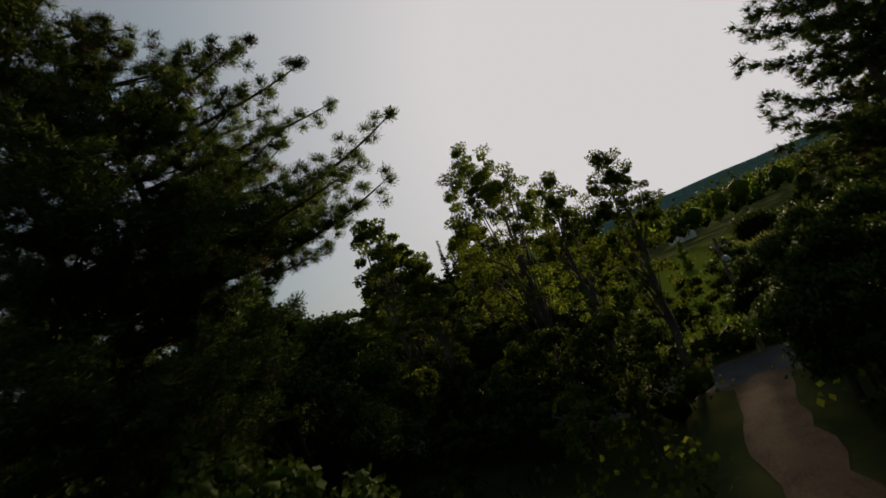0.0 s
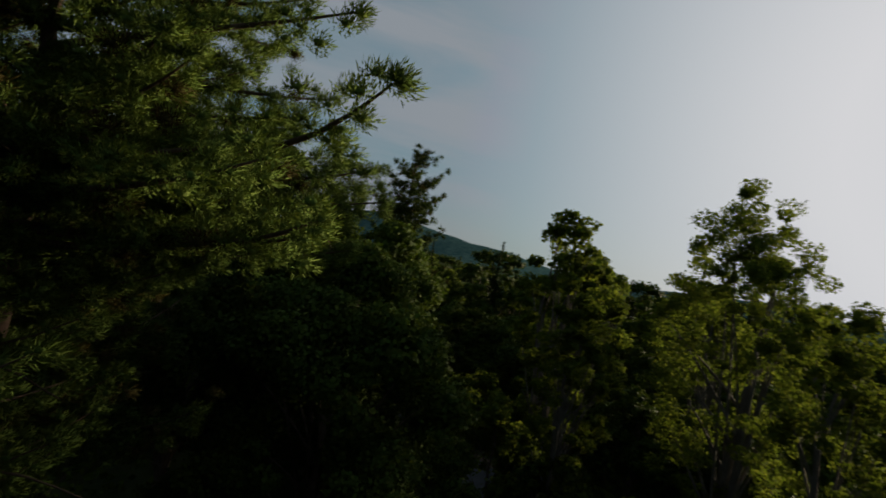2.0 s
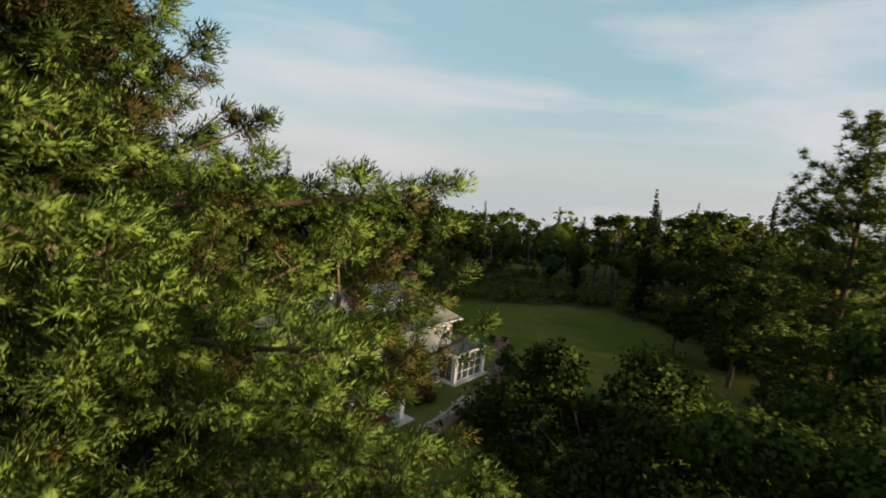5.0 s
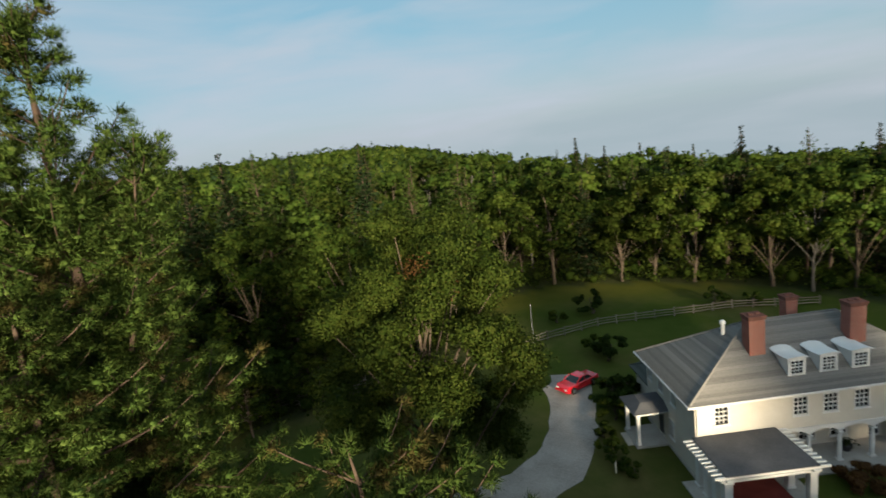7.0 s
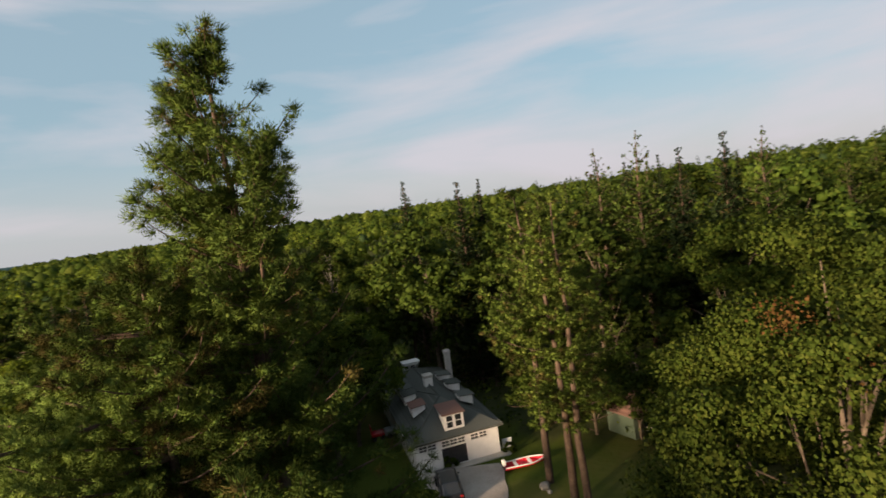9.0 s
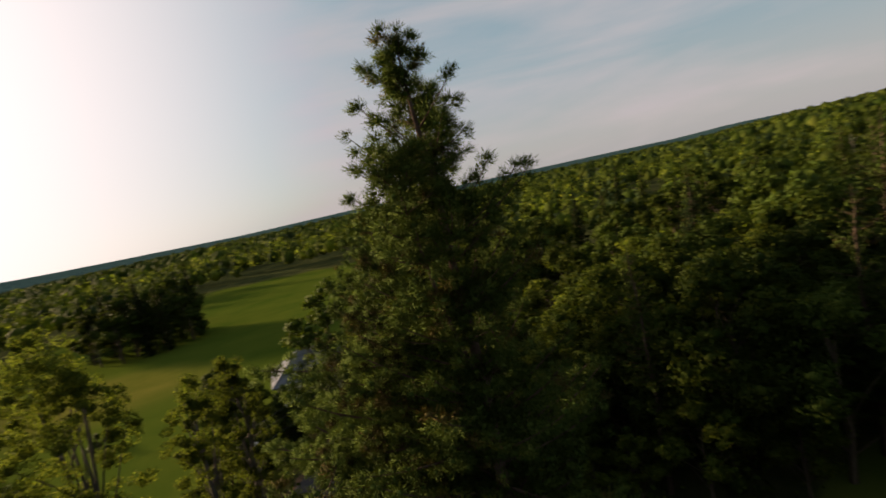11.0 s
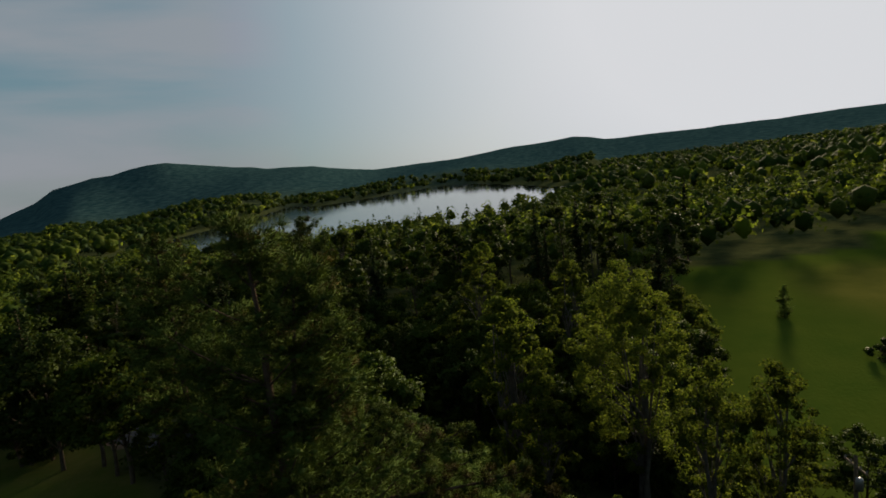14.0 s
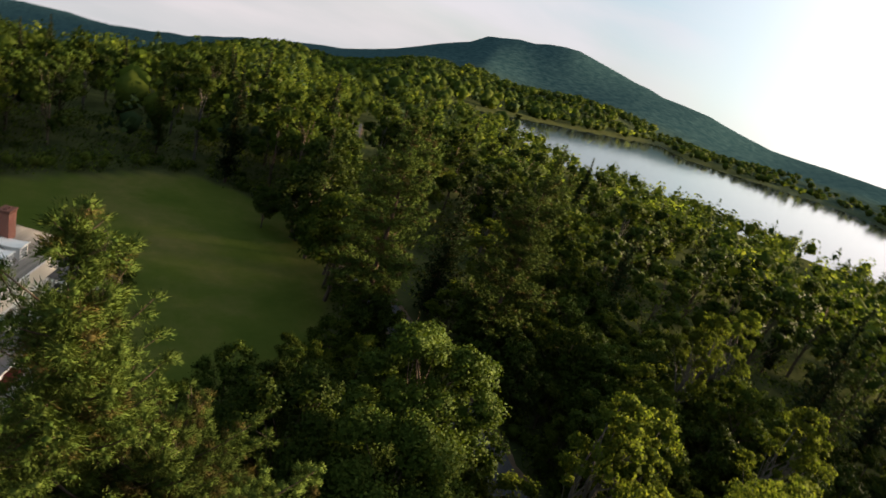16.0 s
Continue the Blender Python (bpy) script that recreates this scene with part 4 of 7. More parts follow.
def scatter():
    g = rng_for(77)
    spots = []
    busy = [(o.location.x, o.location.y, 4.0) for o in bpy.data.objects if o.name.endswith("_tree") or "_tree." in o.name]
    tries = 0
    for _ in range(400):
        r, q = ISLAND[2] * math.sqrt(g.random()), g.uniform(0, 6.28)
        x, y = ISLAND[0] + r * math.cos(q), ISLAND[1] + r * math.sin(q)
        if all((x - bx) ** 2 + (y - by) ** 2 > 16 for bx, by, _ in spots):
            spots.append((x, y, True))
    for _ in range(900):
        x, y = g.uniform(8, 46), g.uniform(33, 62)
        if inside_poly(x, y, [(10, 37.5), (22, 35), (31, 33.5), (44, 41), (42, 62), (8, 62)]) and all((x - bx) ** 2 + (y - by) ** 2 > 14 for bx, by, _ in spots):
            spots.append((x, y, True))
    # the close-grown wood behind the field
    for _ in range(2600):
        x, y = g.uniform(-20, 78), g.uniform(-88, -8)
        if not open_land(x, y) and x * 0.72 - y * 0.69 > 40 and all((x - bx) ** 2 + (y - by) ** 2 > 19 for bx, by, _ in spots + busy):
            busy.append((x, y, 2.0))
            spots.append((x, y, False))
    close = len(spots)
    while len(spots) < close + 330 and tries < 60000:
        tries += 1
        r, a = 145 * g.random() ** 0.62 + 2, g.uniform(0, 2 * np.pi)
        x, y = r * math.cos(a), 5 + r * math.sin(a)
        isl = math.hypot(x - ISLAND[0], y - ISLAND[1]) < ISLAND[2]
        if isl or bool(open_land(x, y)):
            continue
        if from_line(x, y, FLIGHT) < 12 or from_line(x, y, ROAD) < 4.6:
            continue
        if any((x - bx) ** 2 + (y - by) ** 2 < ((3.3 + br * .4) if not isl else 3.2) ** 2 for bx, by, br in busy):
            continue
        # the view over the road to the meadow stays low
        if -40 < x < 4 and 38 < y < 70:
            continue
        busy.append((x, y, 2.0))
        spots.append((x, y, isl))
    first = {}
    for x, y, isl in spots:
        away = int(np.digitize(math.hypot(x - 2, y - 18), (46, 78)))
        k = int(g.choice(6, p=[.24, .14, .14, .18, .15, .15] if away == 2 else [.28, .12, .18, .28, .08, .06]))
        west = -75 < x < -10 and -10 < y < 60
        s = g.uniform(0.75, 1.08) * (0.98 if isl else 0.85 if west else 1.22 if x > 44 and -25 < y < 40 else 1.14 if x > -10 and y < 0 else 1)
        if x < 0 and y < -40:
            s = g.uniform(0.95, 1.15)
        if k > 3:
            s *= 0.92
        # low trees where the evening sun reaches the house
        run, off = -0.848 * x + 0.53 * (y + 24), -0.53 * x - 0.848 * (y + 24)
        if 0 < run < 95 and abs(off) < 13:
            s = min(s, max(0.42, (run * 0.185 + 2) / 20))
        s = min(s, roof_of_wood(x, y) * g.uniform(.88, 1.03) / TALL[k])
        m = pose(x, y, float(land(x, y)) - (2.2 if isl and y > 90 else 0.1), 0, 0, g.uniform(0, 360)) @ Matrix.Scale(s, 4)
        if (k, away) in first:
            ob = copy_thing(first[k, away], m)
            ob.scale = (s, s, s)
        else:
            first[k, away] = plant(WOOD_KIND[k], (NEAR_WOOD, WOOD, FAR_WOOD)[away][k], x, y, 0, 0, 1, WOOD_LABEL[k], "tree", "trees of the wood")
            first[k, away].matrix_world = m


scatter()
for i, (x, y, top) in enumerate(((47.6, 5.2, 28.6), (46, -2.6, 26.9), (47, 1.4, 26.1), (48.1, 9.7, 27.5), (67.5, 40.9, 28.4), (50.6, 26.4, 26.3), (43.6, -5.5, 26.8), (40, -17.2, 26),
                                 (14.4, -64.5, 21.6), (6.8, -66.5, 20.4), (-0.6, -67.8, 20.1), (-10.5, -68.6, 19.2))):
    k = 4 + (i % 3 > 0)
    size = (top - float(land(x, y))) / (24, 21)[k - 4]
    plant(WOOD_KIND[k], WOOD[k], x, y, float(land(x, y)) - 0.1, 47 * i, size, "tall dark conifer rising over the wood", "tree", "tall conifers of the wood")


def thicket():
    """Low young trees that fill the wood floor under the tall ones."""
    g = rng_for(31)
    spots, first, tries = [], {}, 0
    while len(spots) < 290 and tries < 30000:
        tries += 1
        x, y = g.uniform(-75, 40), g.uniform(-6, 70)
        if open_land(x, y) or from_line(x, y, FLIGHT) < 4.5 or from_line(x, y, ROAD) < 3.6:
            continue
        if any((x - a) ** 2 + (y - b) ** 2 < 9 for a, b in spots):
            continue
        spots.append((x, y))
    for x, y in spots:
        k = int(g.choice(3))
        low = (-40 < x < 4 and 38 < y < 70) or from_line(x, y, FLIGHT) < 9
        s = g.uniform(0.30, 0.42) if low else g.uniform(0.42, 0.6)
        # low trees where the evening sun reaches the house
        run, off = -0.848 * x + 0.53 * (y + 24), -0.53 * x - 0.848 * (y + 24)
        if 0 < run < 95 and abs(off) < 13:
            s = min(s, max(0.42, (run * 0.185 + 2) / 20))
        m = pose(x, y, float(land(x, y)) - 0.1, 0, 0, g.uniform(0, 360)) @ Matrix.Scale(s, 4)
        if k in first:
            ob = copy_thing(first[k], m)
            ob.scale = (s, s, s)
        else:
            first[k] = plant(("cherry_tree", "birch_tree", "aspen_tree")[k], (WOOD[0], WOOD[2], WOOD[3])[k], x, y, 0, 0, 1,
                             "young tree in the thicket near the road", "tree", "young trees of the thicket")
            first[k].matrix_world = m


thicket()


def roadside():
    """A row of mixed trees between the lawn and the road."""
    g = rng_for(45)
    side = [(-38, 9), (-42.5, -6), (-45, -16), (-52, -30), (-58, -37.5), (-66, -46), (-78, -63)]
    s = np.r_[0, np.cumsum([math.dist(p, q) for p, q in zip(side, side[1:])])]
    for i, u in enumerate(np.arange(0, s[-1], 4.2)):
        x = float(np.interp(u, s, [p[0] for p in side])) + 5.2 + g.normal() * .8
        y = float(np.interp(u, s, [p[1] for p in side])) - 1.5 + g.normal() * .8
        k = int(g.choice([0, 2, 3, 3, 5]))
        size = g.uniform(.75, 1.0)
        run, off = -0.848 * x + 0.53 * (y + 24), -0.53 * x - 0.848 * (y + 24)
        if 0 < run < 95 and abs(off) < 13:
            size = min(size, max(0.42, (run * 0.185 + 2) / 20))
        plant(WOOD_KIND[k], WOOD[k], x, y, 0, g.uniform(0, 360), size, "leafy tree between the lawn and the road", "tree", "trees along the road")


roadside()


def far_wood(name, label, near, far, count, cards, size, seed, spread=3.4, height=14):
    """Trees too far off to count: crowns of leaf sprays, in one mesh."""
    g = rng_for(seed)
    d = np.sqrt(g.uniform(near ** 2, far ** 2, count * 3))
    a = g.uniform(0, 2 * np.pi, count * 3)
    x, y = HX - d * np.sin(a), HY + d * np.cos(a)
    z = land(x, y)
    ok = ~open_land(x, y) & ((z > WATER + 2.2) | (np.degrees(a) > 131) | (np.degrees(a) < 74))
    x, y, z = x[ok][:count], y[ok][:count], z[ok][:count]
    n = len(x)
    h = height * g.uniform(0.7, 1.25, n)
    q = g.normal(size=(n, cards, 3))
    q /= np.linalg.norm(q, axis=2, keepdims=True)
    q[..., 2] = np.abs(q[..., 2]) * 1.3 - 0.5
    w = spread * g.uniform(0.7, 1.3, n)
    spruce = g.random(n) < 0.14
    r = g.uniform(0.75, 1.05, (n, cards))
    taper = np.where(spruce[:, None], np.clip(0.75 - q[..., 2] * 0.75, 0.05, 1), 1.0)
    pts = np.stack([x[:, None] + q[..., 0] * w[:, None] * r * taper, y[:, None] + q[..., 1] * w[:, None] * r * taper,
                    z[:, None] + h[:, None] * (0.62 + 0.42 * q[..., 2] * np.where(spruce, 1.35, 1.0)[:, None])], -1).reshape(-1, 3)
    kind = np.where(spruce, 1, np.where(g.random(n) < .2, 2, 0))
    low = np.stack([x, y, z + 0.58 * h], -1)
    cv, cf = clump_cores(g, low, w * np.where(spruce, 0.36, 0.55), 1.25)
    out = np.r_[np.repeat(q.reshape(-1, 3) + [0, 0, 0.3] + 0.3 * g.normal(size=(n * cards, 3)), 4, 0), cv - np.repeat(low, len(ICO_V), 0)]
    v, f = joined(leaf_cards(g, pts, size, q.reshape(-1, 3) + [0, 0, 0.3], 1.5), (cv, cf))
    me = mesh_from(name, v, f, [LEAF_FAR, SPRUCE, LEAF_LIGHT], np.r_[np.repeat(kind, cards), np.repeat(kind, cards), np.repeat(kind, len(ICO_F))], soft=out)
    return tagged(new(name, me), label, "forest", kind="stuff")


far_wood("forest", "mixed forest of maple, birch and pine beyond the clearing", 108, 420, 3900, 50, 1.15, 91, 4.5)
far_wood("distant_forest", "dark distant forest round the lake", 420, 1500, 10500, 12, 4.6, 92, 10.0, 12)


def undergrowth():
    g = rng_for(8)
    n = 9000
    d, a = 120 * np.sqrt(g.random(n)), g.uniform(0, 2 * np.pi, n)
    x, y = d * np.cos(a) - 5, d * np.sin(a) + 15
    ok = ~inside_poly(x, y, LAWN) & ~inside_poly(x, y, MEADOW) & (from_line(x, y, ROAD) > 4.2) & (from_line(x, y, DRIVE) > 3.4) & (from_line(x, y, DRIVE_HOUSE) > 3)
    x, y = x[ok], y[ok]
    n = len(x)
    h, w, cards = g.uniform(0.7, 3.4, n), g.uniform(0.7, 1.8, n), 18
    q = g.normal(size=(n, cards, 3)) * 0.5
    pts = np.stack([x[:, None] + q[..., 0] * w[:, None], y[:, None] + q[..., 1] * w[:, None],
                    land(x, y)[:, None] + h[:, None] * np.clip(0.45 + 0.4 * q[..., 2], 0.05, 1.1)], -1).reshape(-1, 3)
    v, f = leaf_cards(g, pts, 0.36)
    me = mesh_from("undergrowth", v, f, [LEAF_FAR, LEAF_LIGHT], np.repeat((g.random(n) < 0.35).astype(int), cards))
    tagged(new("undergrowth", me), "thick green undergrowth of shrubs and saplings", "undergrowth", kind="stuff")


undergrowth()


def wood_edge():
    """A belt of bushes and saplings where the wood meets the grass."""
    g = rng_for(12)
    s = np.array(LAWN + LAWN[:1], float)
    pts = []
    for p, q in zip(s, s[1:]):
        n = int(np.hypot(*(q - p)) / 1.1)
        out = np.array([q[1] - p[1], p[0] - q[0]]) / (np.hypot(*(q - p)) + 1e-9)
        if inside_poly(*((p + q) / 2 + out * 2), LAWN):
            out = -out
        for u in np.linspace(0, 1, n, endpoint=False):
            pts.append(p + (q - p) * u + out * g.uniform(0.5, 6))
    for p, q in zip(ROAD[5:11], ROAD[6:12]):
        p, q = np.array(p, float), np.array(q, float)
        side = np.array([q[1] - p[1], p[0] - q[0]]) / np.hypot(*(q - p))
        for u in np.linspace(0, 1, int(np.hypot(*(q - p)) / 0.8), endpoint=False):
            for sgn in (1, -1):
                pts.append(p + (q - p) * u + side * sgn * g.uniform(3.6, 6.5))
    pts = np.array(pts)
    ok = (from_line(pts[:, 0], pts[:, 1], ROAD) > 3.4) & (from_line(pts[:, 0], pts[:, 1], DRIVE_HOUSE) > 3) & (from_line(pts[:, 0], pts[:, 1], DRIVE) > 2.6)
    ok &= ~inside_poly(pts[:, 0], pts[:, 1], LAWN) & ~((pts[:, 0] > 33) & (pts[:, 0] < 60) & (pts[:, 1] > 8) & (pts[:, 1] < 40)) & ~((np.hypot(pts[:, 0] - 4, pts[:, 1] - 22) < 16))
    pts = pts[ok]
    n, cards = len(pts), 60
    h, w = g.uniform(1.4, 4.6, n), g.uniform(1.0, 2.2, n)
    z = land(pts[:, 0], pts[:, 1])
    q = g.normal(size=(n, cards, 3))
    q /= np.linalg.norm(q, axis=2, keepdims=True)
    q[..., 2] = np.abs(q[..., 2])
    q *= g.uniform(0.55, 1.2, (n, cards, 1))
    p = np.stack([pts[:, :1] + q[..., 0] * w[:, None], pts[:, 1:] + q[..., 1] * w[:, None], z[:, None] + h[:, None] * (0.15 + 0.85 * q[..., 2])], -1)
    kind = (g.random(n) < 0.4).astype(int)
    v, f = joined(leaf_cards(g, p.reshape(-1, 3), 0.30, q.reshape(-1, 3) + [0, 0, .3], 2.5), clump_cores(g, np.c_[pts, z + h * .35], w * .42, 1.0))
    me = mesh_from("hedge", v, f, [LEAF_FAR, LEAF_LIGHT], np.r_[np.repeat(kind, cards), np.repeat(kind, cards), np.repeat(kind, len(ICO_F))], smooth=True)
    tagged(new("hedge", me), "dense wild hedge of bushes at the edge of the wood", "hedge", kind="stuff")


wood_edge()


# ---- materials of buildings and vehicles ----
def piecewise(name, dark, light, rough=0.85, grain=14.0):
    """A surface whose tone differs from piece to piece."""
    m, n, l, p = material(name, rough)
    obj, t, co, ramp = n.new("ShaderNodeObjectInfo"), n.new("ShaderNodeTexNoise"), n.new("ShaderNodeTexCoord"), n.new("ShaderNodeValToRGB")
    mix = n.new("ShaderNodeMath")
    mix.operation, mix.inputs[1].default_value = "MULTIPLY_ADD", 0.35
    half = n.new("ShaderNodeMath")
    half.operation, half.inputs[1].default_value = "MULTIPLY", 0.65
    t.inputs["Scale"].default_value, t.inputs["Detail"].default_value = grain, 5
    l.new(co.outputs["Object"], t.inputs["Vector"])
    l.new(obj.outputs["Random"], mix.inputs[0])
    l.new(t.outputs["Fac"], half.inputs[0])
    l.new(half.outputs[0], mix.inputs[2])
    l.new(mix.outputs[0], ramp.inputs["Fac"])
    ramp.color_ramp.elements[0].position, ramp.color_ramp.elements[1].position = 0.2, 0.8
    ramp.color_ramp.elements[0].color, ramp.color_ramp.elements[1].color = (*dark, 1), (*light, 1)
    l.new(ramp.outputs["Color"], p.inputs["Base Color"])
    b = n.new("ShaderNodeBump")
    b.inputs["Strength"].default_value, b.inputs["Distance"].default_value = 0.4, 0.02
    l.new(t.outputs["Fac"], b.inputs["Height"])
    l.new(b.outputs["Normal"], p.inputs["Normal"])
    return m


def brickwork():
    m, n, l, p = material("chimney_brick", 0.9)
    co, br, b = n.new("ShaderNodeTexCoord"), n.new("ShaderNodeTexBrick"), n.new("ShaderNodeBump")
    mp = n.new("ShaderNodeMapping")
    mp.inputs["Rotation"].default_value = (radians(90), 0, 0)
    br.inputs["Scale"].default_value = 4.6
    br.inputs["Color1"].default_value, br.inputs["Color2"].default_value = (0.30, 0.115, 0.085, 1), (0.22, 0.085, 0.065, 1)
    br.inputs["Mortar"].default_value, br.inputs["Mortar Size"].default_value = (0.38, 0.28, 0.23, 1), 0.018
    l.new(co.outputs["Object"], mp.inputs["Vector"])
    l.new(mp.outputs["Vector"], br.inputs["Vector"])
    l.new(br.outputs["Color"], p.inputs["Base Color"])
    l.new(br.outputs["Fac"], b.inputs["Height"])
    b.invert = True
    b.inputs["Strength"].default_value, b.inputs["Distance"].default_value = 0.4, 0.01
    l.new(b.outputs["Normal"], p.inputs["Normal"])
    return m


def glossy(name, colour, rough=0.2, metal=0.0, coat=0.0):
    m, n, l, p = material(name, rough, metal)
    p.inputs["Base Color"].default_value = (*colour, 1)
    p.inputs["Coat Weight"].default_value = coat
    return m


STUCCO = noisy("cream_stucco", (0.54, 0.50, 0.42), (0.66, 0.62, 0.54), 0.8, 0.9, 0.25, 18)
WHITE = noisy("white_paint", (0.62, 0.61, 0.58), (0.76, 0.75, 0.72), 1.5, 0.6, 0.12, 20)
SHINGLE = piecewise("grey_shingle", (0.105, 0.100, 0.092), (0.245, 0.232, 0.210))
SHINGLE_DARK = piecewise("greenish_shingle", (0.050, 0.056, 0.050), (0.105, 0.110, 0.098))
SHINGLE_RED = piecewise("reddish_shingle", (0.10, 0.060, 0.050), (0.18, 0.105, 0.085))
MEMBRANE = noisy("roof_membrane", (0.060, 0.062, 0.068), (0.115, 0.115, 0.120), 0.6, 0.85, 0.2, 12)
BRICK = brickwork()
BRICK_CAP = noisy("sooty_brick", (0.10, 0.05, 0.04), (0.22, 0.10, 0.075), 3, 0.95, 0.5)
CONCRETE = noisy("concrete", (0.30, 0.28, 0.245), (0.48, 0.455, 0.41), 0.7, 0.9, 0.3, 14)
GLASS_DARK = glossy("window_glass", (0.018, 0.020, 0.022), 0.06)
SCREEN = glossy("insect_screen", (0.030, 0.036, 0.045), 0.32)
INSIDE = noisy("dark_room", (0.05, 0.045, 0.04), (0.09, 0.08, 0.07), 1.0)
RUG = noisy("red_floor", (0.13, 0.030, 0.026), (0.22, 0.055, 0.045), 1.2, 0.9, 0.2, 20)
DARK_DOOR = noisy("dark_door", (0.014, 0.015, 0.016), (0.030, 0.030, 0.032), 2, 0.5, 0.2)
WOOD_GREY = piecewise("weathered_wood", (0.10, 0.088, 0.07), (0.22, 0.19, 0.155), 0.9, 6)
POLE_WOOD = noisy("pole_wood", (0.10, 0.075, 0.055), (0.24, 0.19, 0.14), 2.0, 0.9, 0.5)
STONE = piecewise("field_stone", (0.16, 0.145, 0.125), (0.38, 0.345, 0.30), 0.95, 5)
SHED_GREEN = piecewise("shed_boards", (0.045, 0.065, 0.045), (0.075, 0.10, 0.07), 0.85, 8)
RED_PAINT = glossy("red_car_paint", (0.50, 0.012, 0.022), 0.25, 0.0, 1.0)
BLACK_PAINT = glossy("black_car_paint", (0.008, 0.008, 0.009), 0.35, 0.0, 0.25)
TYRE = noisy("tyre_rubber", (0.012, 0.012, 0.012), (0.03, 0.03, 0.03), 5, 0.9)
RIM = glossy("wheel_rim", (0.35, 0.35, 0.36), 0.35, 0.9)
LAMP_RED = glossy("tail_lamp", (0.30, 0.01, 0.01), 0.15)
LAMP_CLEAR = glossy("head_lamp", (0.7, 0.7, 0.68), 0.12)
STEEL = noisy("grey_steel", (0.22, 0.23, 0.24), (0.36, 0.37, 0.38), 2, 0.45, 0.1, metal=0.7)
CABLE = glossy("black_cable", (0.015, 0.015, 0.015), 0.6)
PETAL_WHITE = foliage("white_petals", (0.62, 0.60, 0.56), (0.70, 0.68, 0.62), (0.75, 0.73, 0.70), 0.3)
PETAL_PINK = foliage("pink_petals", (0.42, 0.09, 0.34), (0.50, 0.12, 0.42), (0.55, 0.26, 0.50), 0.3)
LEAF_RUSTY = foliage("barberry_leaves", (0.055, 0.030, 0.014), (0.085, 0.045, 0.018), (0.12, 0.065, 0.025), 0.3)


# ---- pieces of buildings ----
def lattice(bm, xs, zs, solid, y0, y1):
    """One joined slab in the xz plane, with square holes where solid(x, z) is false."""
    vs = {}

    def vert(i, j, y):
        if (i, j, y) not in vs:
            vs[i, j, y] = bm.verts.new((xs[i], y, zs[j]))
        return vs[i, j, y]
    n, k = len(xs) - 1, len(zs) - 1
    full = [[solid((xs[i] + xs[i + 1]) / 2, (zs[j] + zs[j + 1]) / 2) for j in range(k)] for i in range(n)]
    for i in range(n):
        for j in range(k):
            if not full[i][j]:
                continue
            q = ((i, j), (i + 1, j), (i + 1, j + 1), (i, j + 1))
            bm.faces.new([vert(*p, y0) for p in q])
            bm.faces.new([vert(*p, y1) for p in q[::-1]])
            for (di, dj), (p, r) in zip(((0, -1), (1, 0), (0, 1), (-1, 0)), zip(q, q[1:] + q[:1])):
                ii, jj = i + di, j + dj
                if not (0 <= ii < n and 0 <= jj < k and full[ii][jj]):
                    bm.faces.new((vert(*p, y0), vert(*p, y1), vert(*r, y1), vert(*r, y0)))
    return bm


def grille(x0, x1, z0, z1, trim, cols, rows, bar, y0, y1):
    """A frame round an opening with bars across it, as one piece."""
    xs, zs = [x0 - trim, x0], [z0 - trim, z0]
    for i in range(1, cols):
        c = x0 + (x1 - x0) * i / cols
        xs += [c - bar, c + bar]
    for i in range(1, rows):
        c, t = z0 + (z1 - z0) * i / rows, bar * (2 if i * 2 == rows else 1)
        zs += [c - t, c + t]
    xs, zs = xs + [x1, x1 + trim], zs + [z1, z1 + trim]

    def solid(x, z):
        i, j = int(np.searchsorted(xs, x)) - 1, int(np.searchsorted(zs, z)) - 1
        return i % 2 == 0 or j % 2 == 0
    return lattice(bmesh.new(), xs, zs, solid, y0, y1)


def wall_piece(parent, m, length, z0, z1, openings=(), mat=None, thick=0.25, label=""):
    """A wall along x with openings (x0, x1, z0, z1) that go through it; its outer face lies at y = 0."""
    xs = sorted({0.0, length} | {v for o in openings for v in o[:2]})
    zs = sorted({z0, z1} | {v for o in openings for v in o[2:]})
    bm = lattice(bmesh.new(), xs, zs, lambda x, z: not any(o[0] < x < o[1] and o[2] < z < o[3] for o in openings), 0.0, thick)
    bm.transform(m)
    return part("wall", bm, mat or STUCCO, parent, label)


def sash_window(parent, m, x0, x1, z0, z1, cols=3, rows=4, name="window", trim=0.09, sill=True, frame_mat=None):
    """A window in an opening: surround and glazing bars, two panes of glass behind, a sill below."""
    fm = frame_mat or WHITE
    h = z1 - z0
    bm = grille(x0, x1, z0, z1, trim, cols, rows, .014, -.035, .075)
    bm.transform(m)
    win = part(name, bm, fm, parent)
    for za, zb in ((z0, z0 + h / 2), (z0 + h / 2, z1)):
        bm = boxed(x0, x1, 0.09, 0.10, za + .004, zb - .004)
        bm.transform(m)
        part("pane", bm, GLASS_DARK, win, "dark window glass")
    if sill:
        bm = boxed(x0 - trim - .04, x1 + trim + .04, -0.09, 0.0, z0 - trim - .05, z0 - trim, bevel=0.008)
        bm.transform(m)
        part("window_sill", bm, fm, win)
    return win


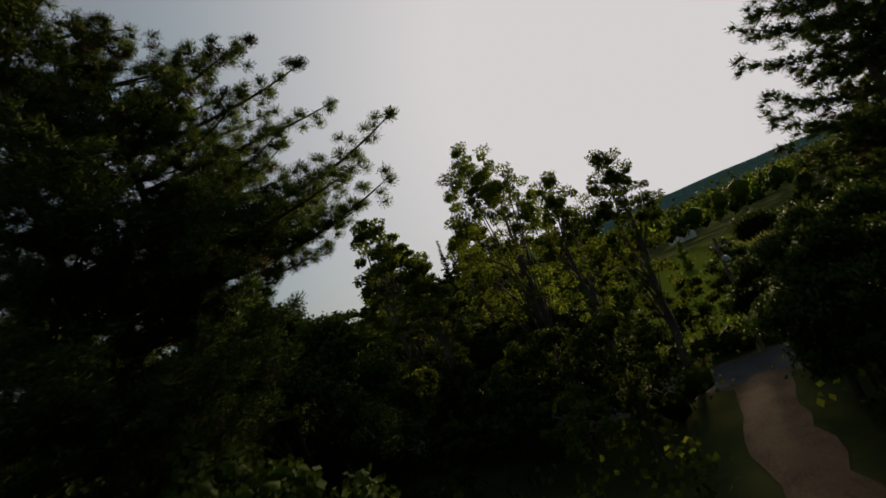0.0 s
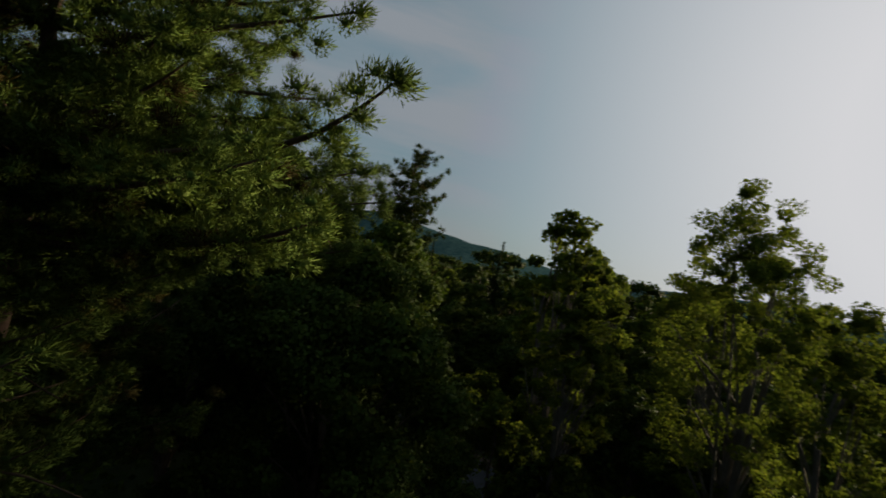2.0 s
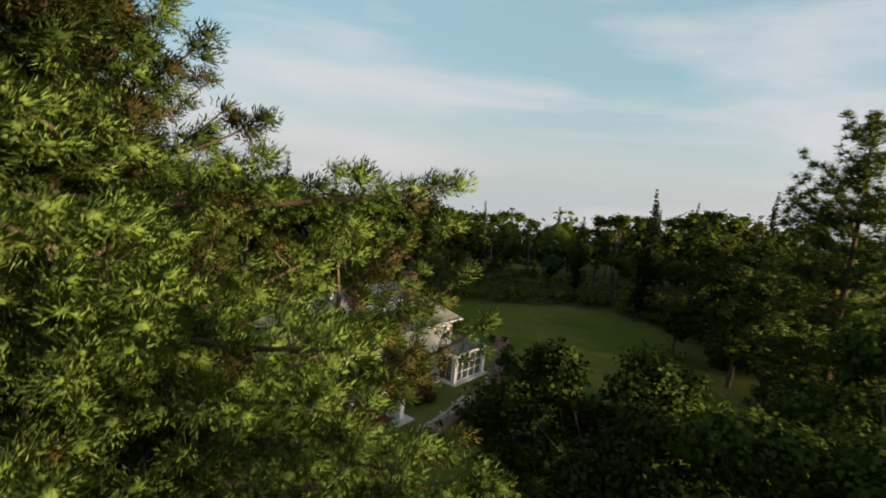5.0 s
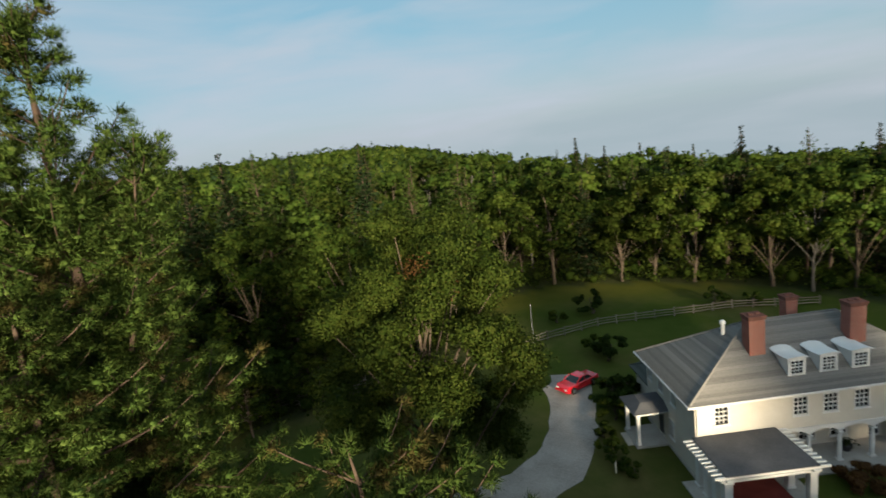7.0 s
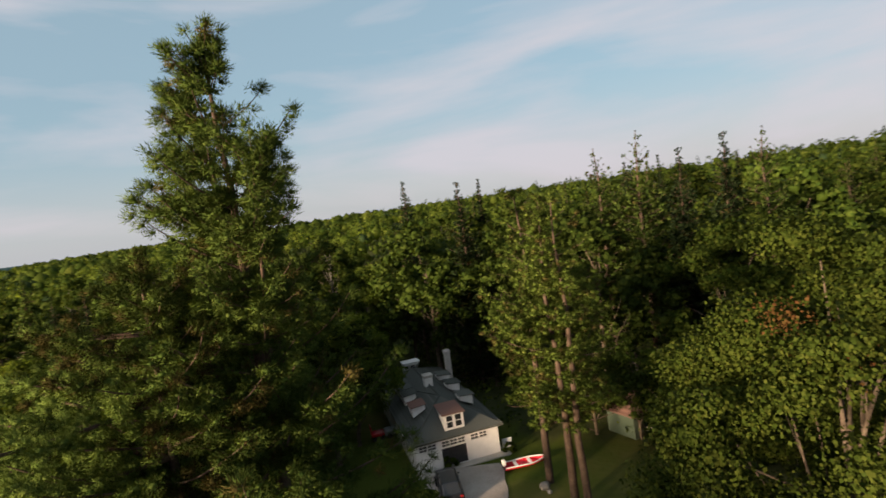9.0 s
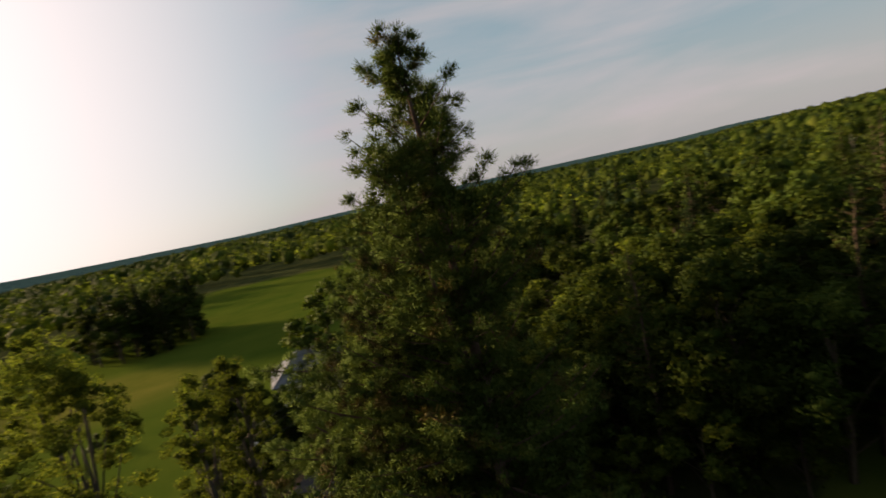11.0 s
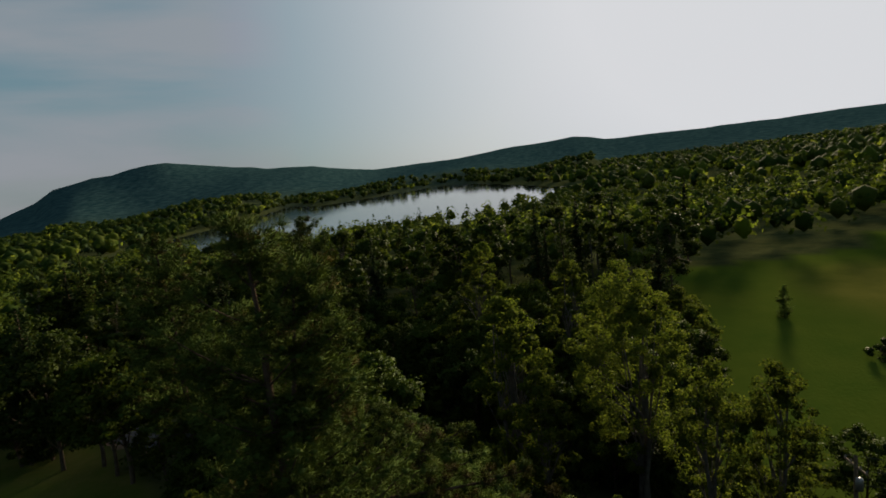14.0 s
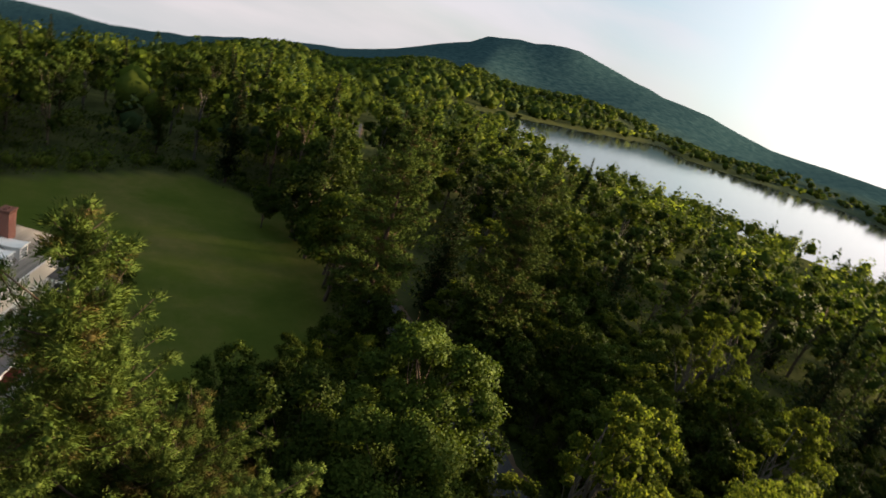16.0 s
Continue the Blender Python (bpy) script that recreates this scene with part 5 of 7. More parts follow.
def hip_roof(parent, corners, ridge, mat, course=0.22, lift=0.05, deck=None, name="shingle_course"):
    """A hipped roof: a deck, and rows of shingles that lap over one another on its four slopes."""
    c, r = [Vector(p) for p in corners], [Vector(p) for p in ridge]
    bm = bmesh.new()
    v = [bm.verts.new(p) for p in c + r]
    v += [bm.verts.new(p - Vector((0, 0, 0.16))) for p in c]
    for f in ((0, 1, 5, 4), (1, 2, 5), (2, 3, 4, 5), (3, 0, 4), (6, 7, 1, 0), (7, 8, 2, 1), (8, 9, 3, 2), (9, 6, 0, 3), (9, 8, 7, 6)):
        bm.faces.new([v[i] for i in f])
    roof = part("roof", bm, deck or mat, parent)
    for a, b, ta, tb in ((0, 1, 0, 1), (1, 2, 1, 1), (2, 3, 1, 0), (3, 0, 0, 0)):
        A, B, TA, TB = c[a], c[b], r[ta], r[tb]
        n = (B - A).cross(TA - A).normalized()
        if n.z < 0:
            n = -n
        k = max(3, int(((TA + TB) / 2 - (A + B) / 2).length / course))
        for i in range(k):
            u0, u1 = i / k, min(1.0, (i + 1.25) / k)
            low, high = 0.045, 0.012
            p = [A.lerp(TA, u0), B.lerp(TB, u0), B.lerp(TB, u1), A.lerp(TA, u1)]
            if i == 0:
                out = (((A + B) / 2 - (TA + TB) / 2) * Vector((1, 1, 0))).normalized() * 0.05
                p[0], p[1] = p[0] + out, p[1] + out
            bm = bmesh.new()
            if (p[2] - p[3]).length < 1e-4:
                q = [bm.verts.new(p[0] + n * low), bm.verts.new(p[1] + n * low), bm.verts.new(p[2] + n * high)]
                g = [bm.verts.new(p[0] + n * .003), bm.verts.new(p[1] + n * .003)]
                bm.faces.new(q)
                bm.faces.new((g[0], g[1], q[1], q[0]))
            else:
                q = [bm.verts.new(x + n * s) for x, s in zip(p, (low, low, high, high))]
                g = [bm.verts.new(p[0] + n * .003), bm.verts.new(p[1] + n * .003)]
                bm.faces.new(q)
                bm.faces.new((g[0], g[1], q[1], q[0]))
                bm.faces.new((g[1], q[2], q[1]))
                bm.faces.new((g[0], q[0], q[3]))
            part(name, bm, mat, roof)
    # rounded caps along hips and ridge
    for p, q in ((c[0], r[0]), (c[1], r[1]), (c[2], r[1]), (c[3], r[0]), (r[0], r[1])):
        V, F = tubes([[(*(p + Vector((0, 0, .02))), .085), (*(q + Vector((0, 0, .02))), .085)]], 8)
        linked("ridge_cap", mesh_from("ridge_cap", V, F, [mat], smooth=True), roof)
    return roof


def column(parent, x, y, z0, z1, w, name="column", round_=False):
    bm = bmesh.new()
    if round_:
        V, F = tubes([[(x, y, z0 + .1, w / 2), (x, y, z0 + (z1 - z0) * .4, w / 2), (x, y, z1 - .12, w * .42)]], 16)
        vs = [bm.verts.new(p) for p in V]
        for f in F:
            bm.faces.new([vs[i] for i in f])
    else:
        box(bm, x - w / 2, x + w / 2, y - w / 2, y + w / 2, z0 + .12, z1 - .1, 0.015)
    box(bm, x - w * .62, x + w * .62, y - w * .62, y + w * .62, z0, z0 + .12, 0.01)
    box(bm, x - w * .62, x + w * .62, y - w * .62, y + w * .62, z1 - .1, z1, 0.01)
    return part(name, bm, WHITE, parent)


def chimney(parent, x, y, z0, z1, w=1.1, d=0.9, mat=None, cap=None, label="red brick chimney"):
    ob = part("chimney", boxed(x - w / 2, x + w / 2, y - d / 2, y + d / 2, z0, z1 - .3), mat or BRICK, parent, label)
    bm = bmesh.new()
    box(bm, x - w / 2 - .05, x + w / 2 + .05, y - d / 2 - .05, y + d / 2 + .05, z1 - .3, z1 - .12, .01)
    box(bm, x - w / 2 - .09, x + w / 2 + .09, y - d / 2 - .09, y + d / 2 + .09, z1 - .12, z1, .01)
    part("chimney_cap", bm, cap or BRICK_CAP, ob)
    for s in (-.22, .22):
        part("flue", boxed(x + s * w - .14, x + s * w + .14, y - .15, y + .15, z1, z1 + .12, .02), cap or BRICK_CAP, ob)
    return ob


def swept_dormer(parent, m, w, z0, z1, run, rows=4, cols=3, roof_mat=None, cheek=None, slope=0.72, sag=0.10, cut=None):
    """A dormer: window front, cheeks that run back into the roof, a roof that sweeps down at its sides."""
    cheek = cheek or WHITE
    bm = bmesh.new()
    k = 6
    for s in (-1, 1):
        low, high = [], []
        for i in range(k + 1):
            u = i / k
            y = run * u
            low.append((y, z0 + slope * y - .1))
            high.append((y, z1 - sag * math.sin(math.pi * u) + 0.02))
        for off in (0, .08):
            x = s * (w / 2 - off)
            a = [bm.verts.new((x, y, z)) for y, z in low]
            b = [bm.verts.new((x, y, z)) for y, z in high]
            for i in range(k):
                bm.faces.new((a[i], a[i + 1], b[i + 1], b[i]))
    bm.transform(m)
    dormer = part("dormer", bm, cheek, parent)
    win = (-w / 2 + .2, w / 2 - .2, z0 + .2, z1 - .22)
    mf = m @ pose(0, 0, 0)
    bm = lattice(bmesh.new(), [-w / 2, win[0], win[1], w / 2], [z0 - .05, win[2], win[3], z1], lambda x, z: not (win[0] < x < win[1] and win[2] < z < win[3]), 0.0, .1)
    bm.transform(m)
    part("dormer_front", bm, cheek, dormer)
    sash_window(dormer, mf, *win, cols=cols, rows=rows, name="dormer_window", trim=.05, sill=False)
    bm = bmesh.new()
    nx, ny = 8, 6
    grid = []
    for s in (0.0, .06):
        rows_ = []
        for j in range(ny + 1):
            u = j / ny
            line = []
            for i in range(nx + 1):
                q = -1 + 2 * i / nx
                zz = z1 - sag * math.sin(math.pi * u) + .05 + 0.10 * (1 - q * q) - s
                line.append(bm.verts.new((q * (w / 2 + .13), -0.16 + (run + .2) * u, zz)))
            rows_.append(line)
        grid.append(rows_)
    for j in range(ny):
        for i in range(nx):
            bm.faces.new((grid[0][j][i], grid[0][j][i + 1], grid[0][j + 1][i + 1], grid[0][j + 1][i]))
            bm.faces.new((grid[1][j][i], grid[1][j + 1][i], grid[1][j + 1][i + 1], grid[1][j][i + 1]))
    for i in range(nx):
        bm.faces.new((grid[0][0][i], grid[1][0][i], grid[1][0][i + 1], grid[0][0][i + 1]))
    for j in range(ny):
        for i in (0, nx):
            bm.faces.new((grid[0][j][i], grid[0][j + 1][i], grid[1][j + 1][i], grid[1][j][i]))
    bm.transform(m)
    part("dormer_roof", bm, roof_mat or WHITE, dormer)
    return dormer


def rafter_row(parent, x_out, x_in, ys, z, name="rafter_tail"):
    for y in ys:
        part(name, boxed(min(x_out, x_in), max(x_out, x_in), y - .06, y + .06, z, z + .17, .012), WHITE, parent)


# ---- the white house ----
HOUSE = pose(-1.3, -13.2, 0, 0, 0, 230)
EAVE = 5.9


def build_house():
    h = thing("house", HOUSE, "large cream stucco house with grey hip roof and white porches", "house")
    part("foundation", boxed(.5, 17.8, .5, 9.0, -.3, .15), CONCRETE, h)
    # north front: the upper storey runs through, the ground storey steps back behind a loggia
    up = [2.4, 7.75, 9.8, 11.9, 16.3]
    north = Matrix.Translation((0.6, 0.6, 0))
    holes = [(x - .6 - .44, x - .6 + .44, 3.95, 5.2) for x in up]
    wall_piece(h, north, 17.1, 2.9, EAVE, holes)
    for o in holes:
        sash_window(h, north, *o)
    wall_piece(h, north, 5.4, .15, 2.9, [(1.2, 2.1, 1.0, 2.3), (3.5, 4.4, .16, 2.2)])
    sash_window(h, north, 1.2, 2.1, 1.0, 2.3)
    part("door", boxed(4.1, 5.0, .72, .78, .16, 2.2), DARK_DOOR, h, "dark door under the pergola")
    wall_piece(h, Matrix.Translation((15.3, .6, 0)), 2.4, .15, 2.9)
    inner = Matrix.Translation((6.0, 2.6, 0))
    gaps = [(.6, 1.6, .16, 2.25), (3.0, 4.1, .7, 2.25), (5.3, 6.4, .7, 2.25), (8.0, 8.9, .16, 2.25)]
    wall_piece(h, inner, 9.3, .15, 2.9, gaps)
    for o in gaps[1:3]:
        sash_window(h, inner, *o)
    part("door", boxed(6.62, 7.58, 2.7, 2.75, .16, 2.25), DARK_DOOR, h, "dark front door in the loggia")
    d = part("screen_door", boxed(14.02, 14.88, 2.70, 2.74, .16, 2.24), SCREEN, h, "white-framed screen door")
    bm = grille(14.1, 14.8, .3, 2.15, .1, 2, 2, .035, 2.66, 2.70)
    part("door_frame", bm, WHITE, d)
    for x in (6.0, 15.05):
        part("wall", boxed(x, x + .25, .85, 2.6, .15, 2.9), STUCCO, h)
    part("loggia_ceiling", boxed(6.25, 15.05, .85, 2.6, 2.82, 2.9), WHITE, h)
    # arcade with shallow arches on columns
    cols = [6.35, 8.35, 10.45, 12.7, 15.0]
    for x in cols:
        column(h, x, .62, .15, 2.35, .30, round_=True)
    for xa, xb in zip(cols, cols[1:]):
        bm = bmesh.new()
        n = 12
        front = []
        for yy in (.52, .78):
            lo = [bm.verts.new((xa + (xb - xa) * i / n, yy, 2.35 + .40 * math.sin(math.pi * i / n) ** .7)) for i in range(n + 1)]
            hi = [bm.verts.new((xa + (xb - xa) * i / n, yy, 2.896)) for i in range(n + 1)]
            for i in range(n):
                bm.faces.new((lo[i], lo[i + 1], hi[i + 1], hi[i]))
            front.append(lo)
        for i in range(n):
            bm.faces.new((front[0][i], front[0][i + 1], front[1][i + 1], front[1][i]))
        part("arch", bm, WHITE, h)
    part("belt_course", boxed(6.0, 15.3, .50, .596, 2.86, 2.98, .01), WHITE, h)
    # east side
    east = Matrix.Translation((.6, 8.9, 0)) @ pose(0, 0, 0, 0, 0, -90)
    e_up = [(8.9 - y - .36, 8.9 - y + .36, 3.95, 5.2) for y in (3.9, 6.1, 8.2)]
    e_lo = [(8.9 - 4.4 - .4, 8.9 - 4.4 + .4, 1.0, 2.4), (8.9 - 6.4 - .55, 8.9 - 6.4 + .55, .16, 2.3)]
    wall_piece(h, east, 8.046, .15, EAVE, e_up + e_lo)
    for o in e_up + e_lo[:1]:
        sash_window(h, east, *o)
    bm = boxed(e_lo[1][0], e_lo[1][1], .08, .13, .16, 2.3)
    bm.transform(east)
    part("door", bm, DARK_DOOR, h, "dark side door under the small portico")
    # south and west sides
    south = Matrix.Translation((17.446, 8.9, 0)) @ pose(0, 0, 0, 0, 0, 180)
    s_o = [(x - .45, x + .45, z, z + 1.25) for x in (1.8, 5.0, 8.4, 11.8, 15.0) for z in (1.0, 3.95)]
    wall_piece(h, south, 16.59, .15, EAVE, s_o)
    for o in s_o:
        sash_window(h, south, *o)
    west = Matrix.Translation((17.7, .854, 0)) @ pose(0, 0, 0, 0, 0, 90)
    w_o = [(x - .45, x + .45, z, z + 1.25) for x in (3.2, 6.0) for z in (1.0, 3.95)]
    wall_piece(h, west, 8.046, .15, EAVE, w_o)
    for o in w_o:
        sash_window(h, west, *o)
    part("inner_floor", boxed(.9, 17.4, 2.9, 8.6, 2.80, 2.9), INSIDE, h)
    hip_roof(h, [(0, 0, EAVE), (18.3, 0, EAVE), (18.3, 9.5, EAVE), (0, 9.5, EAVE)], [(6.5, 4.75, 9.3), (13.1, 4.75, 9.3)], SHINGLE)
    for a in ((-.05, 18.35, -.16, -.052), (-.05, 18.35, 9.552, 9.66), (-.16, -.054, -.16, 9.66), (18.354, 18.46, -.16, 9.66)):
        part("gutter", boxed(*a, EAVE - .14, EAVE - .02, bevel=.01), WHITE, h)
    for x in (.72, 17.55):
        V, F = tubes([[(x, .52, .2, .045), (x, .52, 5.5, .045), (x, .1, 5.75, .045)]], 8)
        linked("downpipe", mesh_from("downpipe", V, F, [WHITE], smooth=True), h)
    for x in (7.75, 9.9, 12.05):
        swept_dormer(h, Matrix.Translation((x, .95, 0)), 1.2, 6.55, 7.9, 1.95)
    chimney(h, 6.0, 2.9, 7.4, 10.55)
    chimney(h, 13.0, 2.9, 7.5, 10.6)
    chimney(h, 10.6, 6.2, 7.9, 10.35, .85, .8)
    bm = bmesh.new()
    V, F = tubes([[(4.9, 4.9, 7.9, .14), (4.9, 4.9, 9.3, .13), (4.9, 4.9, 9.32, .22), (4.9, 4.9, 9.5, .20), (4.9, 4.9, 9.62, .03)]], 10)
    vs = [bm.verts.new(p) for p in V]
    for f in F:
        bm.faces.new([vs[i] for i in f])
    part("roof_vent", bm, WHITE, h, "small white roof vent")
    # small entrance portico on the east side
    part("portico_floor", boxed(-1.9, .6, 4.9, 7.9, -.05, .18, .02), CONCRETE, h)
    for y in (5.2, 7.6):
        column(h, -1.65, y, .18, 2.65, .26)
    part("portico_beam", boxed(-1.85, .58, 5.0, 7.8, 2.65, 2.88, .015), WHITE, h)
    bm = bmesh.new()
    v = [bm.verts.new(p) for p in ((-2.1, 4.8, 2.9), (.59, 4.8, 2.9), (.59, 8.0, 2.9), (-2.1, 8.0, 2.9), (-1.2, 5.7, 3.4), (.59, 5.7, 3.4), (.59, 7.1, 3.4), (-1.2, 7.1, 3.4))]
    for f in ((0, 1, 5, 4), (1, 2, 6, 5), (2, 3, 7, 6), (3, 0, 4, 7), (4, 5, 6, 7), (3, 2, 1, 0)):
        bm.faces.new([v[i] for i in f])
    part("portico_roof", bm, MEMBRANE, h)
    part("step", boxed(-2.4, -1.9, 5.5, 7.3, -.05, .09, .02), CONCRETE, h)
    # pergola porch in front of the north-east corner
    part("terrace", boxed(-.5, 6.7, -4.3, .49, -.05, .12, .03), CONCRETE, h)
    for y in (-3.4, -2.3, -1.2, -.1):
        column(h, .55, y, .12, 2.72, .50)
    for y in (-3.4, -1.3):
        column(h, 5.75, y, .12, 2.72, .46)
    for y0, y1 in ((-3.65, -3.15), (-.30, .10)):
        part("porch_beam", boxed(.1, 6.2, y0, y1, 2.72, 2.90, .015), WHITE, h)
    for x in (.55, 5.75):
        part("porch_beam", boxed(x - .2, x + .2, -3.9, .5, 2.904, 3.06, .015), WHITE, h)
    rafter_row(h, -.35, 6.65, np.linspace(-3.75, .35, 11), 3.064)
    part("porch_roof", boxed(.30, 6.0, -3.85, .56, 3.238, 3.30, .02), MEMBRANE, h, "dark flat porch roof")
    # screened porch in front of the north-west corner
    part("terrace", boxed(15.0, 21.1, -2.3, 2.4, -.05, .12, .03), CONCRETE, h)
    part("walk", boxed(6.72, 14.98, -.55, 2.58, -.04, .13, .02), CONCRETE, h, "concrete walk under the loggia")
    px, py = (15.6, 20.5), (-1.7, 2.1)
    for x, y in ((px[0], py[0]), (px[1], py[0]), (px[1], py[1])):
        column(h, x, y, .12, 2.72, .46)
    column(h, px[0], .25, .12, 2.72, .34)

    def screens(m, length, n):
        for i in range(n):
            a, b = length * i / n, length * (i + 1) / n
            bm = boxed(a + .06, b - .06, -.012, .012, .13, 2.69)
            bm.transform(m)
            s = part("screen", bm, SCREEN, h, "dark insect screen")
            bm = grille(a + .05, b - .05, .17, 2.64, .05 if i % 2 else .07, 1, 3, .03, -.045, .045)
            bm.transform(m)
            part("screen_frame", bm, WHITE, s)
    screens(Matrix.Translation((px[0] + .25, py[0], 0)), px[1] - px[0] - .5, 4)
    screens(Matrix.Translation((px[0], .05, 0)) @ pose(0, 0, 0, 0, 0, -90), 1.52, 2)
    screens(Matrix.Translation((px[1], py[0] + .25, 0)) @ pose(0, 0, 0, 0, 0, 90), py[1] - py[0] - .5, 4)
    for x in px:
        part("porch_beam", boxed(x - .2, x + .2, -2.2, 2.4 if x > 18 else .45, 2.724, 2.90, .015), WHITE, h)
    for y0, y1 in ((-1.9, -1.5),):
        part("porch_beam", boxed(15.2, 20.9, y0, y1, 2.904, 3.05, .015), WHITE, h)
    rafter_row(h, 14.75, 21.0, list(np.linspace(-1.4, .4, 5)) + [-2.0], 2.906)
    rafter_row(h, 17.8, 21.0, (.85, 1.3, 1.75, 2.2), 2.906)
    bm = boxed(15.3, 20.7, -2.0, .55, 3.08, 3.14, .02)
    box(bm, 17.75, 20.7, .551, 2.35, 3.08, 3.14)
    part("porch_roof", bm, MEMBRANE, h, "dark flat porch roof")
    # low rear wing
    part("rear_wing", boxed(1.2, 6.0, 8.905, 13.2, -.1, 2.8), STUCCO, h)
    hip_roof(h, [(.8, 8.92, 2.8), (6.4, 8.92, 2.8), (6.4, 13.6, 2.8), (.8, 13.6, 2.8)], [(3.4, 10.2, 4.4), (3.8, 12.0, 4.4)], SHINGLE_DARK, .3)
    # loose things on the terraces
    rug = thing("rug", HOUSE @ pose(3.3, -1.6, .122), "dark red floor covering under the pergola", "rug")
    part("cloth", boxed(-2.0, 2.0, -1.6, 1.6, 0, .015, .004), RUG, rug)
    pot = thing("planter", HOUSE @ pose(11.6, 1.5, .132), "round dark planter on the loggia walk", "planter")
    V, F = tubes([[(0, 0, 0, .22), (0, 0, .05, .26), (0, 0, .45, .36), (0, 0, .50, .38), (0, 0, .49, .32)]], 14)
    linked("pot", mesh_from("pot", V, F, [DARK_DOOR], smooth=True), pot)
    g = rng_for(3)
    v, f = leaf_cards(g, g.normal(size=(160, 3)) * [.22, .22, .16] + [0, 0, .62], .12)
    linked("foliage", mesh_from("foliage", v, f, [LEAF]), pot)


build_house()


# ---- the garage ----
GARAGE = pose(28.4, 26.75, 0, 0, 0, -54)


def shed_dormer(parent, m, w, h, run, slope, roof_mat, dark=True):
    """A box dormer with a flat-pitched roof."""
    bm = bmesh.new()
    v = [bm.verts.new(p) for p in ((-w / 2, 0, -.1), (w / 2, 0, -.1), (w / 2, 0, h), (-w / 2, 0, h), (-w / 2, run, slope * run - .1), (w / 2, run, slope * run - .1),
                                   (w / 2, run, h + .12), (-w / 2, run, h + .12))]
    for f in ((0, 1, 2, 3), (1, 5, 6, 2), (0, 3, 7, 4), (4, 7, 6, 5)):
        bm.faces.new([v[i] for i in f])
    bm.transform(m)
    d = part("dormer", bm, WHITE, parent)
    bm = bmesh.new()
    v = [bm.verts.new(p) for z in (.012, .072) for p in ((-w / 2 - .15, -.2, h + z - .01), (w / 2 + .15, -.2, h + z - .01), (w / 2 + .15, run + .15, h + .13 + z), (-w / 2 - .15, run + .15, h + .13 + z))]
    for f in ((3, 2, 1, 0), (4, 5, 6, 7), (0, 1, 5, 4), (1, 2, 6, 5), (2, 3, 7, 6), (3, 0, 4, 7)):
        bm.faces.new([v[i] for i in f])
    bm.transform(m)
    part("dormer_roof", bm, roof_mat, d)
    if dark:
        for s in (-1, 1):
            bm = boxed(s * w * .22 - w * .15, s * w * .22 + w * .15, -.02, .0, .12, h - .12)
            bm.transform(m)
            win = part("dormer_window", bm, GLASS_DARK, d, "dark dormer window")
            bm = grille(s * w * .22 - w * .15, s * w * .22 + w * .15, .12, h - .12, .05, 1, 2, .015, -.05, -.022)
            bm.transform(m)
            part("window_frame", bm, WHITE, win)
    return d


